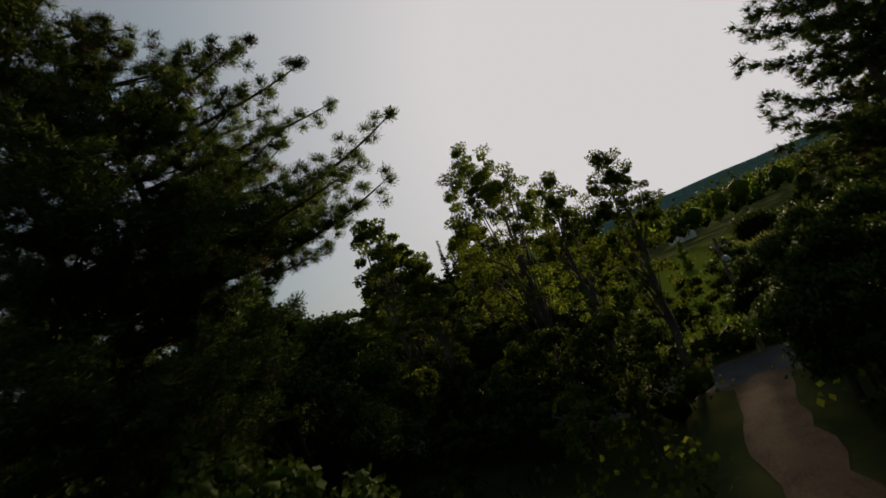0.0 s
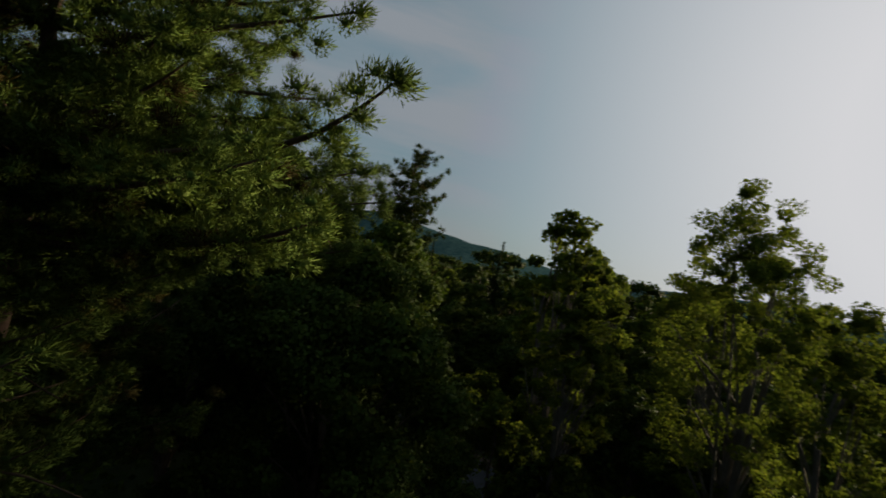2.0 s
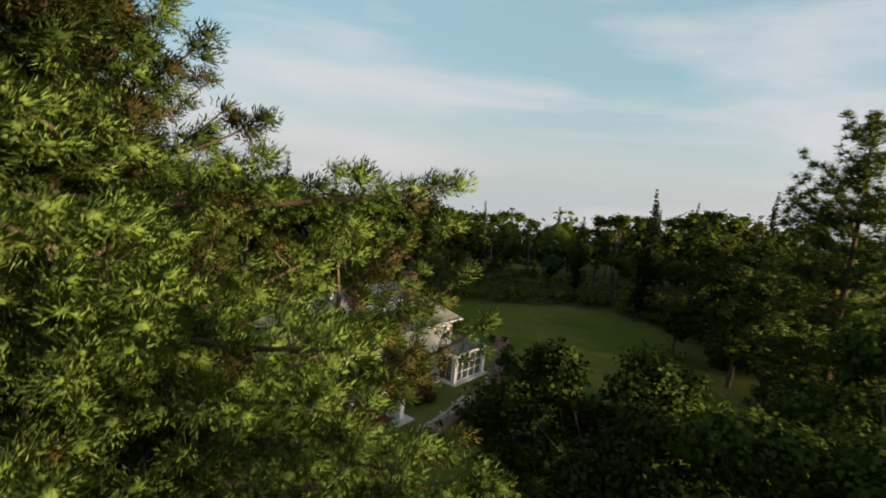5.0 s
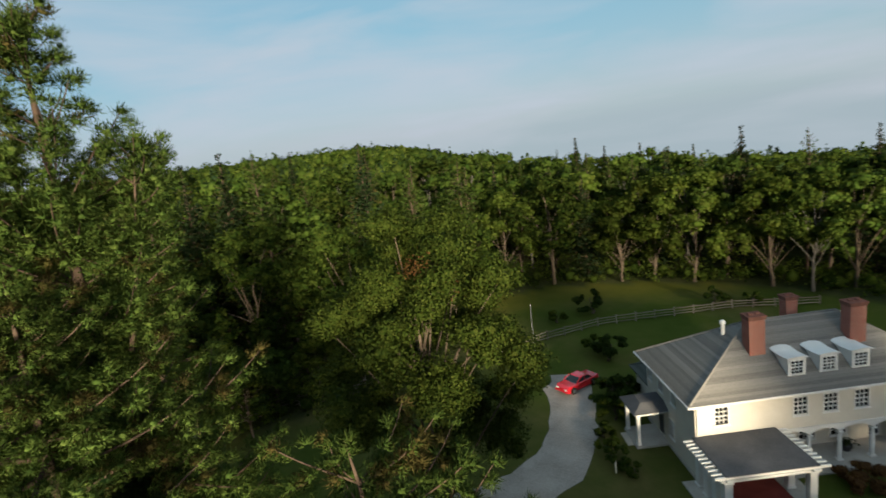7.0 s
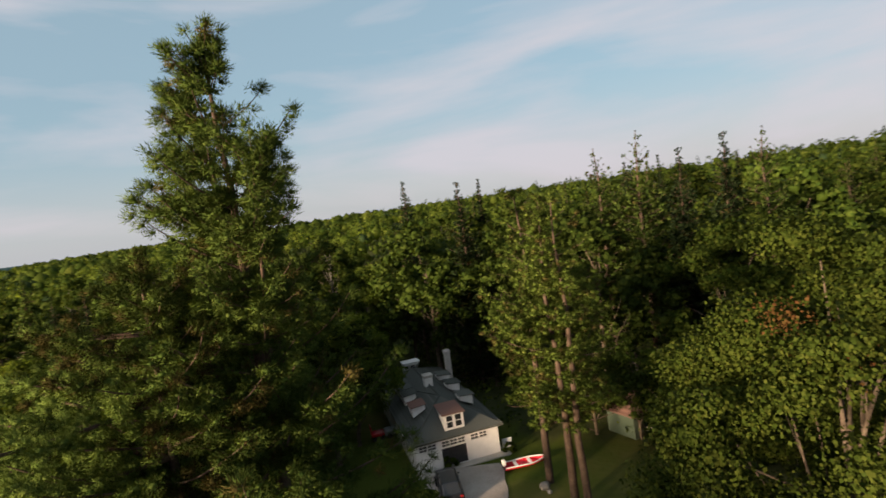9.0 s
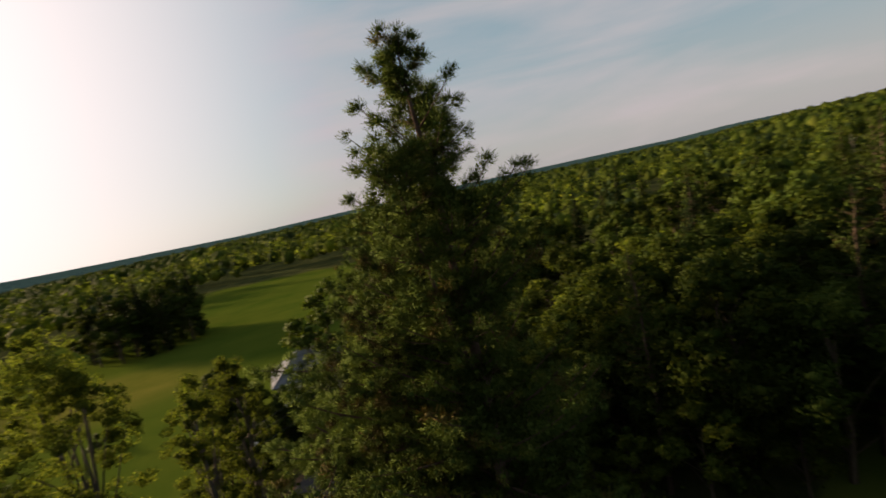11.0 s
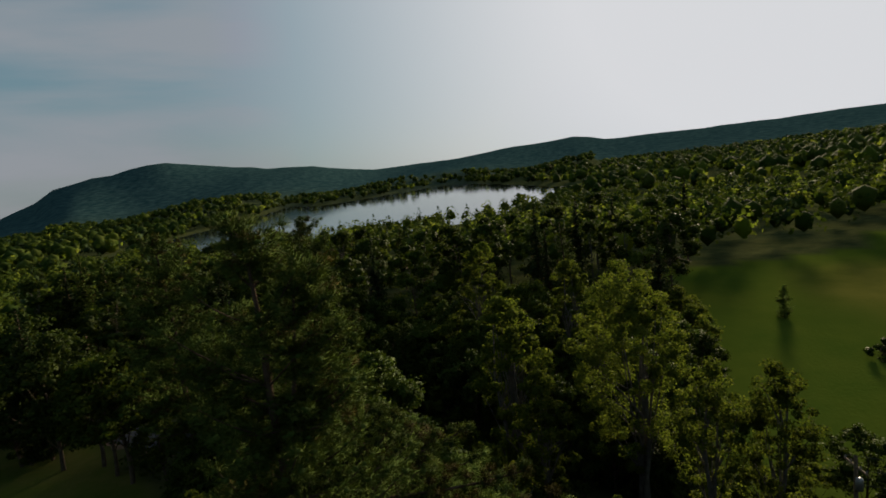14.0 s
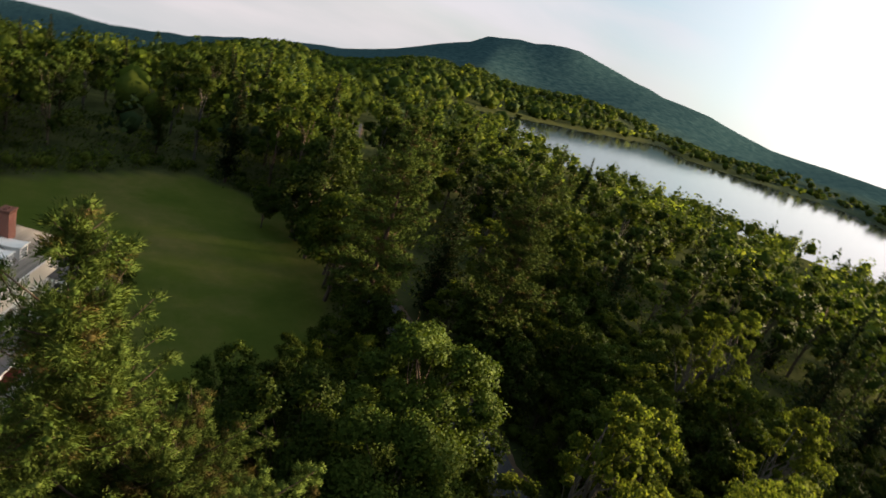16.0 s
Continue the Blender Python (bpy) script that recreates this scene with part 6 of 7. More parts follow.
def build_garage():
    W, L, E, R = 8.8, 20.7, 2.9, 5.0
    h = thing("garage", GARAGE, "long white carriage house with a dark hip roof and dormers", "garage")
    part("foundation", boxed(.3, W - .3, .3, L - .3, -.4, .05), CONCRETE, h)
    front = Matrix.Translation((.4, .4, 0))
    bays = [(.35, 1.05), (1.2, 1.9), (2.5, 3.2), (3.3, 3.95), (4.05, 4.7), (5.3, 6.0), (6.15, 6.85)]
    holes = [(a, b, 1.95, 2.45) for a, b in bays] + [(2.4, 4.8, .06, 1.8)]
    wall_piece(h, front, W - .8, .05, E, holes, WHITE)
    for a, b in bays:
        sash_window(h, front, a, b, 1.95, 2.45, 2, 2, trim=.05, sill=False)
    door = part("garage_door", boxed(2.8, 5.2, .55, .60, .06, 1.8), DARK_DOOR, h, "dark wide garage door")
    for i in range(4):
        part("door_panel", boxed(2.86 + i * .585, 3.38 + i * .585, .535, .549, .15, 1.7, .004), DARK_DOOR, door)
    side = [(y - .4, y + .4, 1.1, 2.1) for y in (3, 7, 11, 15, 18)]
    left = Matrix.Translation((.4, L - .4, 0)) @ pose(0, 0, 0, 0, 0, -90)
    right = Matrix.Translation((W - .4, .654, 0)) @ pose(0, 0, 0, 0, 0, 90)
    for m in (left, right):
        wall_piece(h, m, L - 1.06, .05, E, side, WHITE)
        for o in side:
            sash_window(h, m, *o, cols=2)
    wall_piece(h, Matrix.Translation((W - .66, L - .4, 0)) @ pose(0, 0, 0, 0, 0, 180), W - 1.32, .05, E, (), WHITE)
    hip_roof(h, [(0, 0, E), (W, 0, E), (W, L, E), (0, L, E)], [(W / 2, 5.2, R), (W / 2, L - 4.5, R)], SHINGLE_DARK, .26)
    k = (R - E) / (W / 2)
    shed_dormer(h, Matrix.Translation((W / 2, .75, E + .42)), 1.9, 1.35, 2.6, .58, SHINGLE_RED)
    for y, wd in ((5.0, 1.7), (8.6, 1.5), (10.6, 1.5), (12.6, 1.5)):
        shed_dormer(h, Matrix.Translation((1.35, y, E + 1.0)) @ pose(0, 0, 0, 0, 0, -90), wd, .85, 1.25, k, SHINGLE_RED if y == 5 else SHINGLE_DARK)
    for y in (4.8, 9.0, 12.4):
        shed_dormer(h, Matrix.Translation((W - 1.35, y, E + 1.0)) @ pose(0, 0, 0, 0, 0, 90), 1.6, .85, 1.25, k, SHINGLE_DARK)
    shed_dormer(h, Matrix.Translation((W / 2, L - 2.0, E + 1.3)) @ pose(0, 0, 0, 0, 0, 180), 1.8, 1.1, 1.6, .62, WHITE)
    chimney(h, W / 2, 9.4, R - .3, R + 1.05, .85, .85, WHITE, CONCRETE, "stubby white chimney")
    chimney(h, W - .75, 13.9, E + .3, R + 1.9, .62, .62, CONCRETE, CONCRETE, "tall pale chimney")
    part("apron", boxed(-.4, W + .3, -.5, .38, -.06, .10, .02), CONCRETE, h)
    part("yard_gate", boxed(W + .0, W + 1.0, .9, .98, .05, .95, .02), WHITE, h, "low white board gate")


build_garage()


ribbon("driveway", [(22.0, 20.0), (26.2, 21.4), (31.3, 23.2)], 6.6, 0.062, GRAVEL, "wide pale gravel apron before the garage", "driveway", 7, 0.25)


# ---- vehicles ----
def build_car(m, paint, name, label, length, width, height, belt, roof_from, roof_to, hood=0.68, group=""):
    """A car along +x (front): shaped body, cabin of glass under a roof panel, wheels, lamps."""
    ob = thing(name, m, label, "car", group)
    hw, L = width / 2, length / 2

    def shell(profile, half, inset, top):
        bm = bmesh.new()
        rows = []
        for f in (-1, -.86, 0, .86, 1):
            line = []
            for x, z in profile:
                s = half - inset * max(0.0, (z - belt * .55)) / max(top, .1)
                s -= .10 * (abs(x) / L) ** 4
                zz = z - (0.035 if abs(f) == 1 else 0)
                line.append(bm.verts.new((x * (1 - .03 * f * f), s * f, zz)))
            rows.append(line)
        n = len(profile)
        for a, b in zip(rows, rows[1:]):
            for i in range(n):
                bm.faces.new((a[i], a[(i + 1) % n], b[(i + 1) % n], b[i]))
        bm.faces.new(rows[0])
        bm.faces.new(rows[-1][::-1])
        return bm
    low = [(-L, .38), (-L + .05, belt * .82), (-L + .12, belt), (roof_from - .55, belt + .02), (roof_to + .75, belt - .02), (L - .35, belt * hood + .18),
           (L - .06, belt * hood), (L, .42), (L - .1, .24), (-L + .1, .24)]
    body = part("body", shell(low, hw, .10, .6), paint, ob, smooth=False)
    cab = [(roof_from - .55, belt - .05), (roof_from, height - .05), (roof_to, height - .05), (roof_to + .75, belt - .08)]
    part("cabin_glass", shell(cab, hw - .07, .22, height - belt * .55), GLASS_DARK, ob, "dark car windows")
    top = [(roof_from - .04, height - .055), (roof_from + .1, height), (roof_to - .12, height), (roof_to + .05, height - .055)]
    part("roof", shell(top, hw - .065, .22, height - belt * .55), paint, ob)
    for x0, x1 in ((roof_from - .5, roof_from), (roof_to + .04, roof_to + .74), ((roof_from + roof_to) / 2, (roof_from + roof_to) / 2 + .02)):
        for s in (-1, 1):
            za, zb = (belt, height - .05) if x0 != roof_to + .04 else (height - .05, belt)
            V, F = tubes([[(x0, s * (hw - .10 - .02 * (za > belt) * 5), za, .04), (x1, s * (hw - .10 - .1 * (zb > belt)), zb, .04)]], 6)
            linked("pillar", mesh_from("pillar", V, F, [paint]), ob)
    for x in (-L * .62, L * .62):
        for s in (-1, 1):
            bm = bmesh.new()
            r = bmesh.ops.create_cone(bm, cap_ends=True, segments=20, radius1=.33, radius2=.33, depth=.22)
            bmesh.ops.bevel(bm, geom=[e for e in bm.edges if len(e.link_faces) == 2 and any(len(f.verts) > 4 for f in e.link_faces)], offset=.04, segments=2, affect="EDGES")
            bm.transform(pose(x, s * (hw - .09), .33, 90))
            wheel = part("wheel", bm, TYRE, ob, "black tyre")
            bm = bmesh.new()
            bmesh.ops.create_cone(bm, cap_ends=True, segments=12, radius1=.21, radius2=.19, depth=.03)
            bm.transform(pose(x, s * (hw + .03), .33, 90))
            part("rim", bm, RIM, wheel, "silver wheel rim")
    for s in (-1, 1):
        part("headlight", boxed(L - .16, L - .015, s * (hw - .38) - .16, s * (hw - .38) + .16, belt * hood - .14, belt * hood - .02, .02), LAMP_CLEAR, ob, "clear headlight")
        part("tail_light", boxed(-L - .01, -L + .10, s * (hw - .26) - .14, s * (hw - .26) + .14, belt * .80, belt * .80 + .13, .02), LAMP_RED, ob, "red tail light")
        part("wing_mirror", boxed(roof_to + .30, roof_to + .44, s * (hw + .03) - .09, s * (hw + .03) + .09, belt, belt + .13, .02), paint, ob)
    part("bumper", boxed(L - .08, L + .04, -hw + .12, hw - .12, .30, .46, .03), paint, ob)
    part("bumper", boxed(-L - .05, -L + .06, -hw + .12, hw - .12, .32, .52, .03), paint, ob)
    return ob


build_car(pose(13.3, -20.8, .06, 0, 0, 82), RED_PAINT, "sports_car", "glossy red sports car parked on the gravel loop", 4.4, 1.82, 1.28, .84, -.75, .25, .80)
build_car(pose(26.3, 22.8, .08, 0, 0, 28), BLACK_PAINT, "sport_utility_vehicle", "black sport utility vehicle parked before the garage", 4.9, 1.95, 1.78, 1.05, -1.7, .55, .92)


# ---- fences, pole and yard ----
def rail_fence(line, label, rails=3, height=1.15, gap=2.4):
    f = thing("rail_fence", Matrix.Translation((*line[0], 0)), label, "fence")
    g = rng_for(int(abs(line[0][0]) * 7))
    s = np.r_[0, np.cumsum([math.dist(a, b) for a, b in zip(line, line[1:])])]
    u = np.arange(0, s[-1], gap)
    xs, ys = np.interp(u, s, [p[0] for p in line]), np.interp(u, s, [p[1] for p in line])
    pts = [Vector((x - line[0][0], y - line[0][1], float(land(x, y)))) for x, y in zip(xs, ys)]
    for p in pts:
        hgt = height * g.uniform(.95, 1.08)
        V, F = tubes([[(p.x, p.y, p.z - .2, .085), (p.x + g.normal() * .02, p.y, p.z + hgt, .075), (p.x, p.y, p.z + hgt + .04, .03)]], 6)
        linked("post", mesh_from("post", V, F, [WOOD_GREY]), f)
    for a, b in zip(pts, pts[1:]):
        for i in range(rails):
            z = height * (i + .75) / (rails + .3)
            V, F = tubes([[(a.x, a.y, a.z + z + g.normal() * .03, .05), ((a.x + b.x) / 2, (a.y + b.y) / 2, (a.z + b.z) / 2 + z + g.normal() * .02, .062),
                           (b.x, b.y, b.z + z + g.normal() * .03, .05)]], 5)
            linked("rail", mesh_from("rail", V, F, [WOOD_GREY]), f)
    return f


rail_fence([(25.5, -22), (23.9, -27), (20.4, -36), (15, -42.3), (9.6, -48.6), (2, -54)], "weathered split-rail fence along the back field")
rail_fence([(37.4, 7.4), (35.6, 3.2), (34, -3), (31, -10)], "weathered split-rail fence behind the maple")


def utility_pole(x, y, h, label, can=True):
    p = thing("utility_pole", Matrix.Translation((x, y, float(land(x, y)))), label, "utility pole", "poles along the road")
    V, F = tubes([[(0, 0, -.3, .17), (0, 0, h * .5, .14), (0, 0, h, .11)]], 10)
    linked("pole", mesh_from("pole", V, F, [POLE_WOOD], smooth=True), p)
    part("crossarm", boxed(-1.1, 1.1, -.06, .06, h - .75, h - .62, .01), POLE_WOOD, p)
    for s in (-1.0, -.45, .45, 1.0):
        V, F = tubes([[(s, 0, h - .62, .05), (s, 0, h - .5, .06), (s, 0, h - .42, .03)]], 8)
        linked("insulator", mesh_from("insulator", V, F, [STEEL], smooth=True), p)
    if can:
        V, F = tubes([[(.34, 0, h - 2.2, .02), (.34, 0, h - 2.19, .22), (.34, 0, h - 1.4, .22), (.34, 0, h - 1.33, .12), (.34, 0, h - 1.30, .01)]], 12)
        linked("transformer", mesh_from("transformer", V, F, [STEEL], smooth=True), p, "grey transformer can")
    return p


POLES = [(-21.2, 45.6, 8.2), (-12.0, 68.0, 8.6), (-5.0, 94.0, 8.6)]
for i, (x, y, hh) in enumerate(POLES):
    utility_pole(x, y, hh, "wooden utility pole with a transformer by the road" if i == 0 else "wooden utility pole by the road", i == 0)
WIRES = thing("overhead_cables", Matrix.Translation((0, 0, 0)), "black overhead cables strung between the poles", "cable", kind="structure")
for (xa, ya, ha), (xb, yb, hb) in zip(POLES, POLES[1:]):
    for off, drop in ((-1.0, .42), (1.0, .42), (0.1, 1.9)):
        u = np.linspace(0, 1, 12)
        za, zb = float(land(xa, ya)) + ha - drop, float(land(xb, yb)) + hb - drop
        V, F = tubes([np.c_[xa + off + (xb - xa) * u, ya + (yb - ya) * u, za + (zb - za) * u - 2.2 * u * (1 - u), np.full(12, .018)]], 4)
        linked("cable", mesh_from("cable", V, F, [CABLE]), WIRES)


def plain_house(m, W, D, E, R, roof, label, group=""):
    h = thing("house", m @ Matrix.Translation((0, 0, 0)), label, "house", group)
    z = [(W * a - .45, W * a + .45, b, b + 1.3) for a in (.2, .5, .8) for b in ((1.0, 3.6) if E > 4 else (1.0,))]
    wall_piece(h, Matrix.Identity(4), W, -.6, E, z, WHITE)
    for o in z:
        sash_window(h, Matrix.Identity(4), *o, cols=2)
    wall_piece(h, Matrix.Translation((W, D, 0)) @ pose(0, 0, 0, 0, 0, 180), W, -.6, E, z, WHITE)
    for o in z:
        sash_window(h, Matrix.Translation((W, D, 0)) @ pose(0, 0, 0, 0, 0, 180), *o, cols=2)
    for mm in (Matrix.Translation((W, .26, 0)) @ pose(0, 0, 0, 0, 0, 90), Matrix.Translation((0, D - .26, 0)) @ pose(0, 0, 0, 0, 0, -90)):
        q = [(D * .5 - .7, D * .5 + .2, 1.0, 2.3)]
        wall_piece(h, mm, D - .52, -.6, E, q, WHITE)
        sash_window(h, mm, *q[0], cols=2)
    hip_roof(h, [(-.5, -.5, E), (W + .5, -.5, E), (W + .5, D + .5, E), (-.5, D + .5, E)], [(D * .45, D / 2, R), (W - D * .45, D / 2, R)], roof, .4)
    chimney(h, W * .6, D * .45, R - .8, R + .9, .7, .7)
    return h


SHINGLE_BLUE = piecewise("blue_grey_shingle", (0.10, 0.115, 0.14), (0.20, 0.22, 0.25))
plain_house(pose(-27, 68, -.5, 0, 0, 20), 11, 8, 5.0, 8.0, SHINGLE_BLUE, "white neighbour house with a blue-grey hip roof")


def rounded_stone(name, parent, x, y, z, s, seed, m=None):
    g = rng_for(seed)
    bm = bmesh.new()
    bmesh.ops.create_icosphere(bm, subdivisions=2 if s > .4 else 1, radius=1)
    for v in bm.verts:
        v.co *= g.uniform(.8, 1.15)
        v.co = Vector((x + v.co.x * s, y + v.co.y * s * .75, z + v.co.z * s * .55))
    return part(name, bm, STONE, parent, smooth=s > .4)


def garden_shed():
    h = thing("shed", pose(36.6, 8.2, 0, 0, 0, -40), "small green garden shed with a brown shingle roof", "shed")
    wall_piece(h, Matrix.Identity(4), 4.2, 0, 2.3, [(.5, 1.4, .02, 1.95)], SHED_GREEN, .12)
    part("door", boxed(.52, 1.38, .05, .09, .03, 1.93, .01), SHED_GREEN, h, "plank door")
    wall_piece(h, Matrix.Translation((4.2, 3.2, 0)) @ pose(0, 0, 0, 0, 0, 180), 4.2, 0, 2.3, (), SHED_GREEN, .12)
    for m in (Matrix.Translation((4.2, .13, 0)) @ pose(0, 0, 0, 0, 0, 90), Matrix.Translation((0, 3.07, 0)) @ pose(0, 0, 0, 0, 0, -90)):
        wall_piece(h, m, 2.94, 0, 2.3, (), SHED_GREEN, .12)
    hip_roof(h, [(-.3, -.3, 2.3), (4.5, -.3, 2.3), (4.5, 3.5, 2.3), (-.3, 3.5, 2.3)], [(1.2, 1.6, 3.5), (3.0, 1.6, 3.5)], SHINGLE_RED, .25)


garden_shed()
pole = thing("flagpole", Matrix.Translation((20.8, -23.6, 0)), "slim bare grey flagpole beside the drive", "flagpole")
V, F = tubes([[(0, 0, 0, .035), (0, 0, 3.5, .026), (0, 0, 6.2, .016)]], 8)
linked("mast", mesh_from("mast", V, F, [STEEL], smooth=True), pole)
V, F = tubes([[(0, 0, 6.2, .01), (0, 0, 6.23, .03), (0, 0, 6.27, .03), (0, 0, 6.38, .01)]], 8)
linked("finial", mesh_from("finial", V, F, [WHITE], smooth=True), pole)
rock = thing("rock", Matrix.Translation((27.9, 15.2, 0)), "grey field rock lying on the lawn", "rock")
rounded_stone("stone", rock, 0, 0, .15, .55, 4)
rock = thing("rock", Matrix.Translation((27.2, 14.7, 0)), "small grey field rock lying on the lawn", "rock")
rounded_stone("stone", rock, 0, 0, .08, .3, 5)


def rowing_boat():
    b = thing("boat", pose(31.2, 17.4, .02, 0, 0, -60), "red boat with a white rim lying beside the garage", "boat")
    bm = bmesh.new()
    n, k = 12, 7
    rows = []
    for i in range(n + 1):
        u = -1 + 2 * i / n
        w = .62 * (1 - max(0, u) ** 2.4) * (1 - .15 * max(0, -u)) + .02
        rows.append([bm.verts.new((u * 1.9, w * math.sin(math.pi * (-.5 + j / (k - 1))), .48 - .42 * math.cos(math.pi * (-.5 + j / (k - 1))) + .12 * max(0, u) ** 2)) for j in range(k)])
    for a, c in zip(rows, rows[1:]):
        for j in range(k - 1):
            bm.faces.new((a[j], a[j + 1], c[j + 1], c[j]))
    bm.faces.new(rows[0])
    part("hull", bm, RED_PAINT, b, "red hull")
    for j in (0, k - 1):
        V, F = tubes([[(*r, .05) for r in [(-1.9 + 3.8 * i / n, (-1 if j == 0 else 1) * (.62 * (1 - max(0, -1 + 2 * i / n) ** 2.4) * (1 - .15 * max(0, 1 - 2 * i / n)) + .02),
                                          .49 + .12 * max(0, -1 + 2 * i / n) ** 2) for i in range(n + 1)]]], 6)
        linked("gunwale", mesh_from("gunwale", V, F, [WHITE]), b)
    for x in (-1.0, .3):
        part("thwart", boxed(x, x + .28, -.55, .55, .40, .44, .01), WHITE, b)
    part("engine_cover", boxed(-2.05, -1.75, -.2, .2, .5, 1.0, .05), WHITE, b)


rowing_boat()


def yard_cart():
    c = thing("garden_cart", pose(36.0, 34.0, .05, 0, 0, -54), "red and grey garden cart parked by the garage", "cart")
    part("tray", boxed(-.9, .5, -.55, .55, .45, .8, .05), RED_PAINT, c, "red tray")
    part("cargo", boxed(.55, 2.1, -.6, .6, .30, .85, .08), STEEL, c, "grey covered trailer")
    part("upright", boxed(-.95, -.85, -.5, .5, .8, 1.6, .03), RED_PAINT, c)
    for x in (-.6, .2, 1.0, 1.8):
        for s in (-1, 1):
            V, F = tubes([[(x, s * .62, .26, .01), (x, s * .62, .26, .26), (x, s * .5, .26, .26), (x, s * .5, .26, .01)]], 12)
            linked("wheel", mesh_from("wheel", V, F, [TYRE]), c)


yard_cart()


# ---- shrubs, borders and the garden wall ----
def bush_parts(seed, h, r, mats, leaves=60, clumps=26, size=.16):
    return leafy_parts(seed, h, .1, r, clumps, leaves, size, mats)


BUSH = [bush_parts(61, 2.0, 1.3, [LEAF, LEAF_RED]), bush_parts(62, 1.5, 1.2, [LEAF_LIGHT, LEAF_RED]), bush_parts(63, 1.2, 1.1, [LEAF_FAR, LEAF_RED])]
RUSTY = bush_parts(64, 1.25, 1.7, [LEAF_RUSTY, LEAF_RED], 150, 40, .14)
plant("shrub", RUSTY, -9.4, -19.6, 0, 0, 1.0, "round reddish brown barberry shrub on the lawn", "shrub")
for x, y, k, s in ((8.6, -19.6, 0, 1.5), (7.4, -17.6, 1, 1.3), (4.0, -12.4, 0, .9), (5.2, -13.4, 1, .85), (2.6, -11.9, 2, .9), (6.4, -14.8, 2, 1.0), (8.4, -21.5, 0, 1.2),
                   (9.6, -22.0, 2, 1.4), (7.2, -18.9, 0, 1.2), (30.2, 23.9, 2, .9), (33.8, 19.4, 2, .8), (14.0, -27.5, 0, 1.6), (16.5, -28.5, 1, 1.3), (-47, -37, 0, 1.5), (-46, -35, 2, 1.4),
                   (22.5, 24.0, 0, 1.3), (22.3, 27.2, 1, 1.2), (23.8, -39, 0, 1.7), (25.5, -34, 1, 1.2), (12, -49, 0, 1.3), (8, -51, 2, 1.4)):
    plant("shrub", BUSH[k], x, y, 0, x * 50, s, "rounded green shrub beside the gravel and lawn", "shrub", "shrubs round the house")
BORDER = [(-9.5, -13.0), (-11.2, -15.6), (-13.8, -19.8), (-15.8, -23.6), (-17.1, -26.8), (-18.8, -33), (-19.8, -41)]


def along(line, step):
    s = np.r_[0, np.cumsum([math.dist(a, b) for a, b in zip(line, line[1:])])]
    u = np.arange(0, s[-1], step)
    return np.c_[np.interp(u, s, [p[0] for p in line]), np.interp(u, s, [p[1] for p in line])]


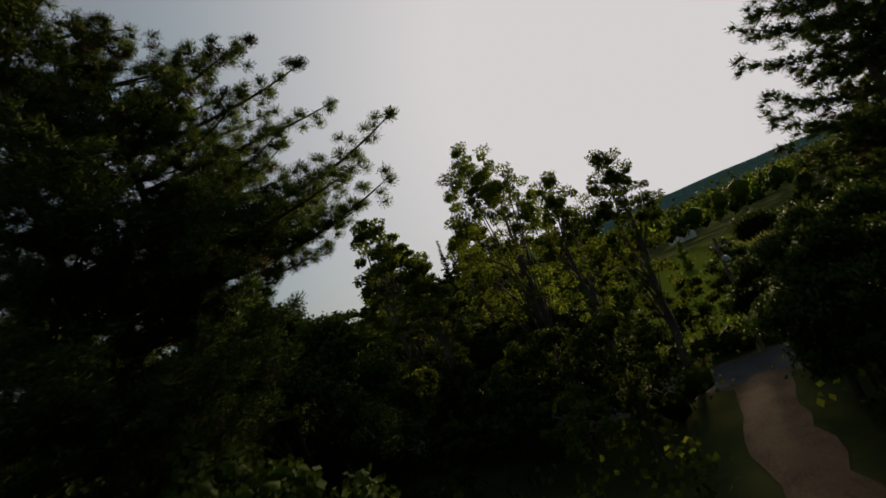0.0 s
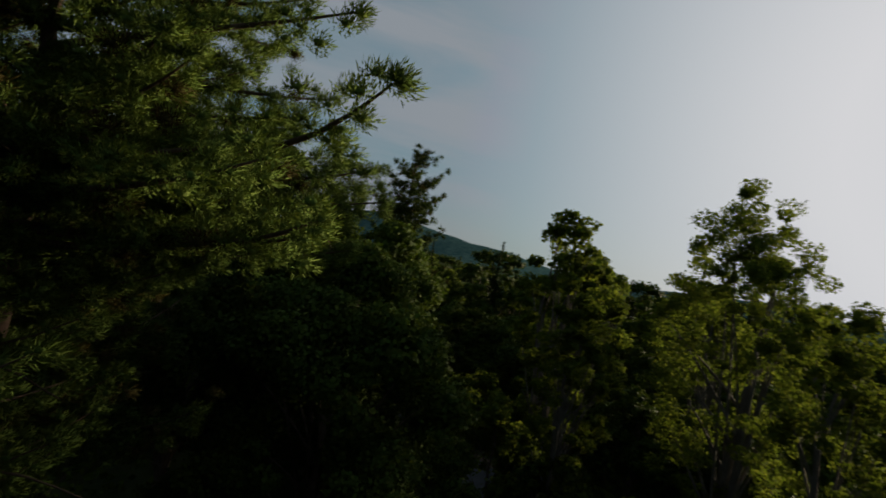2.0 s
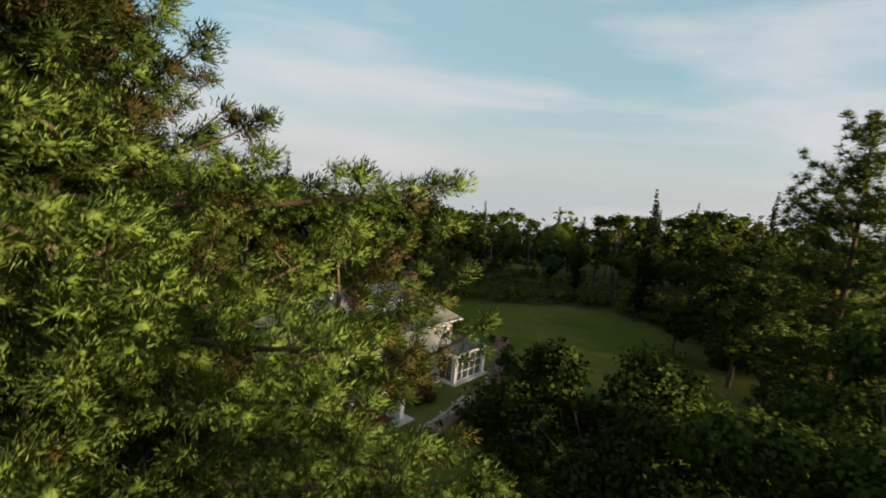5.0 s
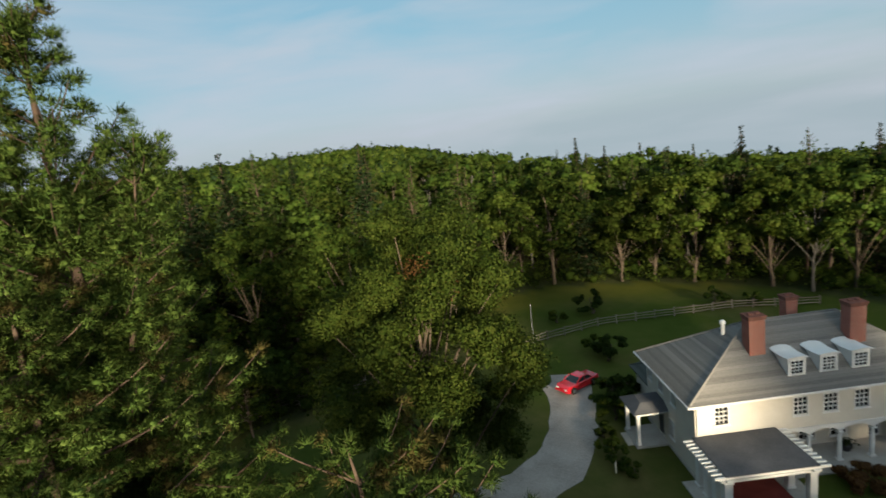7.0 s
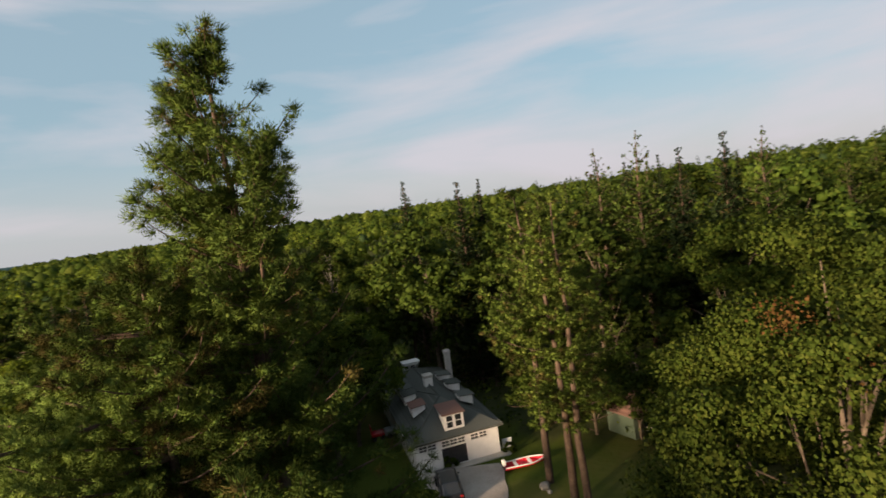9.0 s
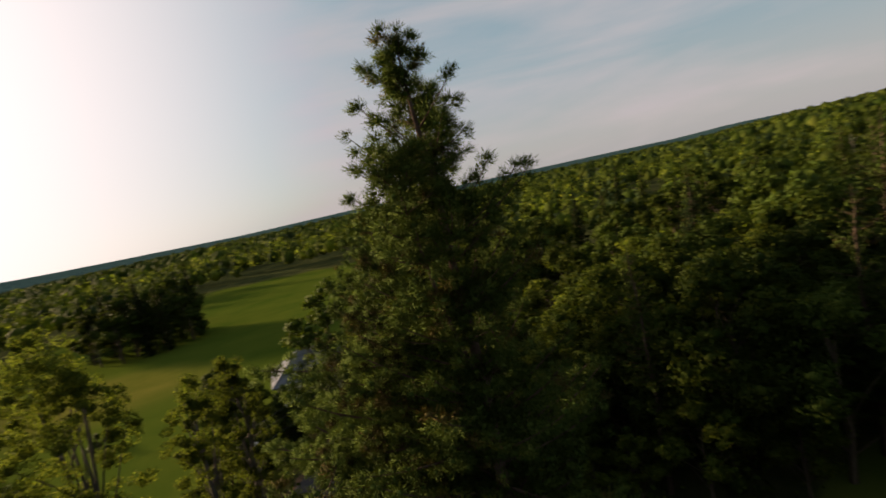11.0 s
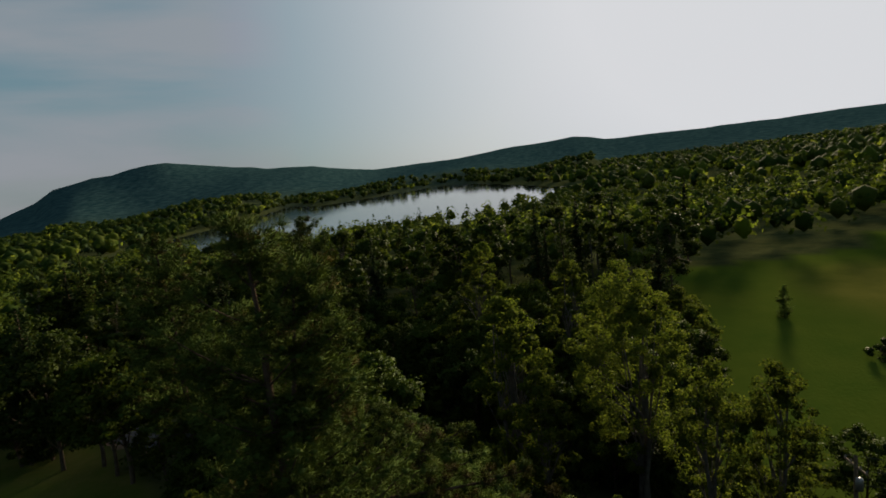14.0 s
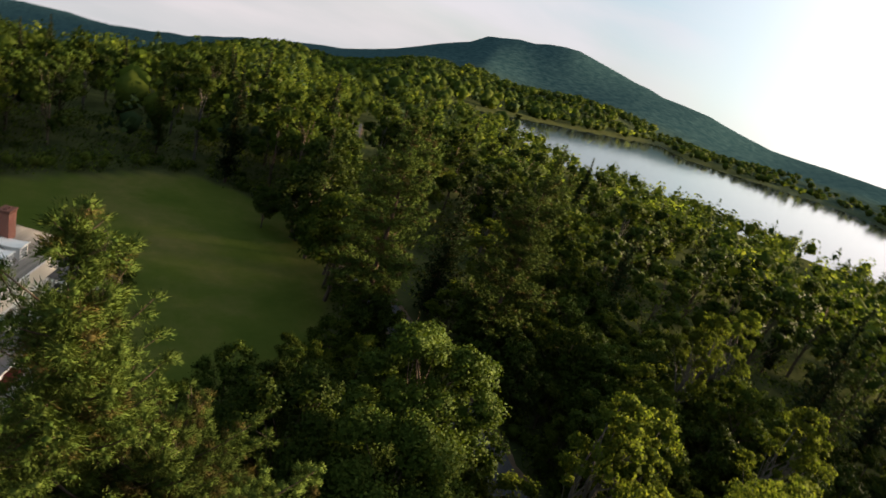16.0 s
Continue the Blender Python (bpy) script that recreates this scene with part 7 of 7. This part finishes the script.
def flower_border():
    g = rng_for(17)
    for i, (x, y) in enumerate(along(BORDER, 1.7)):
        k = int(g.integers(0, 3))
        plant("border_shrub", BUSH[k], x - .5 + g.normal() * .5, y + g.normal() * .5, 0, g.uniform(0, 360), g.uniform(.35, .95) * (1.4 if i in (9, 10, 11, 12) else 1),
              "leafy shrub in the curved flower border", "shrub", "shrubs of the border")
    base = along(BORDER, .5)
    bm = bmesh.new()
    soil = []
    for x, y in base:
        soil.append([bm.verts.new((x + d, y + .45 * d, .03 + .06 * (1 - abs(d) / 1.4))) for d in (-1.4, -.7, 0, .7, 1.0)])
    for a, b in zip(soil, soil[1:]):
        for i in range(4):
            bm.faces.new((a[i], a[i + 1], b[i + 1], b[i]))
    me = bpy.data.meshes.new("flower_bed")
    bm.to_mesh(me)
    bm.free()
    me.materials.append(DIRT)
    tagged(new("flower_bed", me), "dark earth of the curved flower border", "flower bed", kind="structure")
    for name, mat, n, label in (("white_flowers", PETAL_WHITE, 120, "white blossoms in the curved border"), ("pink_flowers", PETAL_PINK, 90, "pink and purple blossoms in the curved border")):
        c = base[g.integers(0, len(base), 14)]
        pts = np.repeat(c, n // 14 + 1, 0)
        pts = np.c_[pts + g.normal(size=pts.shape) * .5, g.uniform(.35, 1.0, len(pts))]
        v, f = leaf_cards(g, pts, .10, np.tile([0, 0, 1.0], (len(pts), 1)), 1.0)
        tagged(new(name, mesh_from(name, v, f, [mat])), label, "flowers", kind="stuff")
    w = thing("stone_wall", Matrix.Translation((-9.0, -12.6, 0)), "low dry stone wall edging the flower border", "stone wall", kind="structure")
    line = along([(-8.3, -11.6), (-10.4, -14.6), (-12.6, -18.2), (-13.6, -20.6)], .42)
    k = 0
    for layer, z in ((0, .12), (1, .33)):
        for x, y in line:
            k += 1
            rounded_stone("stone", w, x + 9.0 + g.normal() * .04 + .2 * layer, y + 12.6 + g.normal() * .05, z, g.uniform(.2, .29), 900 + k)


flower_border()
post = thing("marker_post", Matrix.Translation((3.4, -11.4, 0)), "small white post beside the shrubs", "post")
part("post", boxed(-.05, .05, -.05, .05, 0, 1.0, .01), WHITE, post)

# ---- trees and houses out in the meadow and beyond ----
CONE = pine_parts(71, 9, .3, 3.0, .5, 2.4, 8, .5, .07, 0, whorl=16)
plant("spruce", CONE, -72.6, 69.4, float(land(-72.6, 69.4)), 0, 0.58, "cone-shaped dark evergreen in the meadow", "evergreen")
plant("shrub", BUSH[0], -54.5, 71.4, float(land(-54.5, 71.4)) - 0.9, 0, 1.6, "lone dark shrub in the meadow", "shrub")
for az, d, turn in ((131.8, 680, 20), (64, 297, 10)):
    x, y = HX - d * math.sin(radians(az)), HY + d * math.cos(radians(az))
    plain_house(pose(x, y, float(land(x, y)) + 2, 0, 0, turn), 12, 8, 5.0, 8.0, SHINGLE_BLUE, "distant white house among the trees", "distant houses")
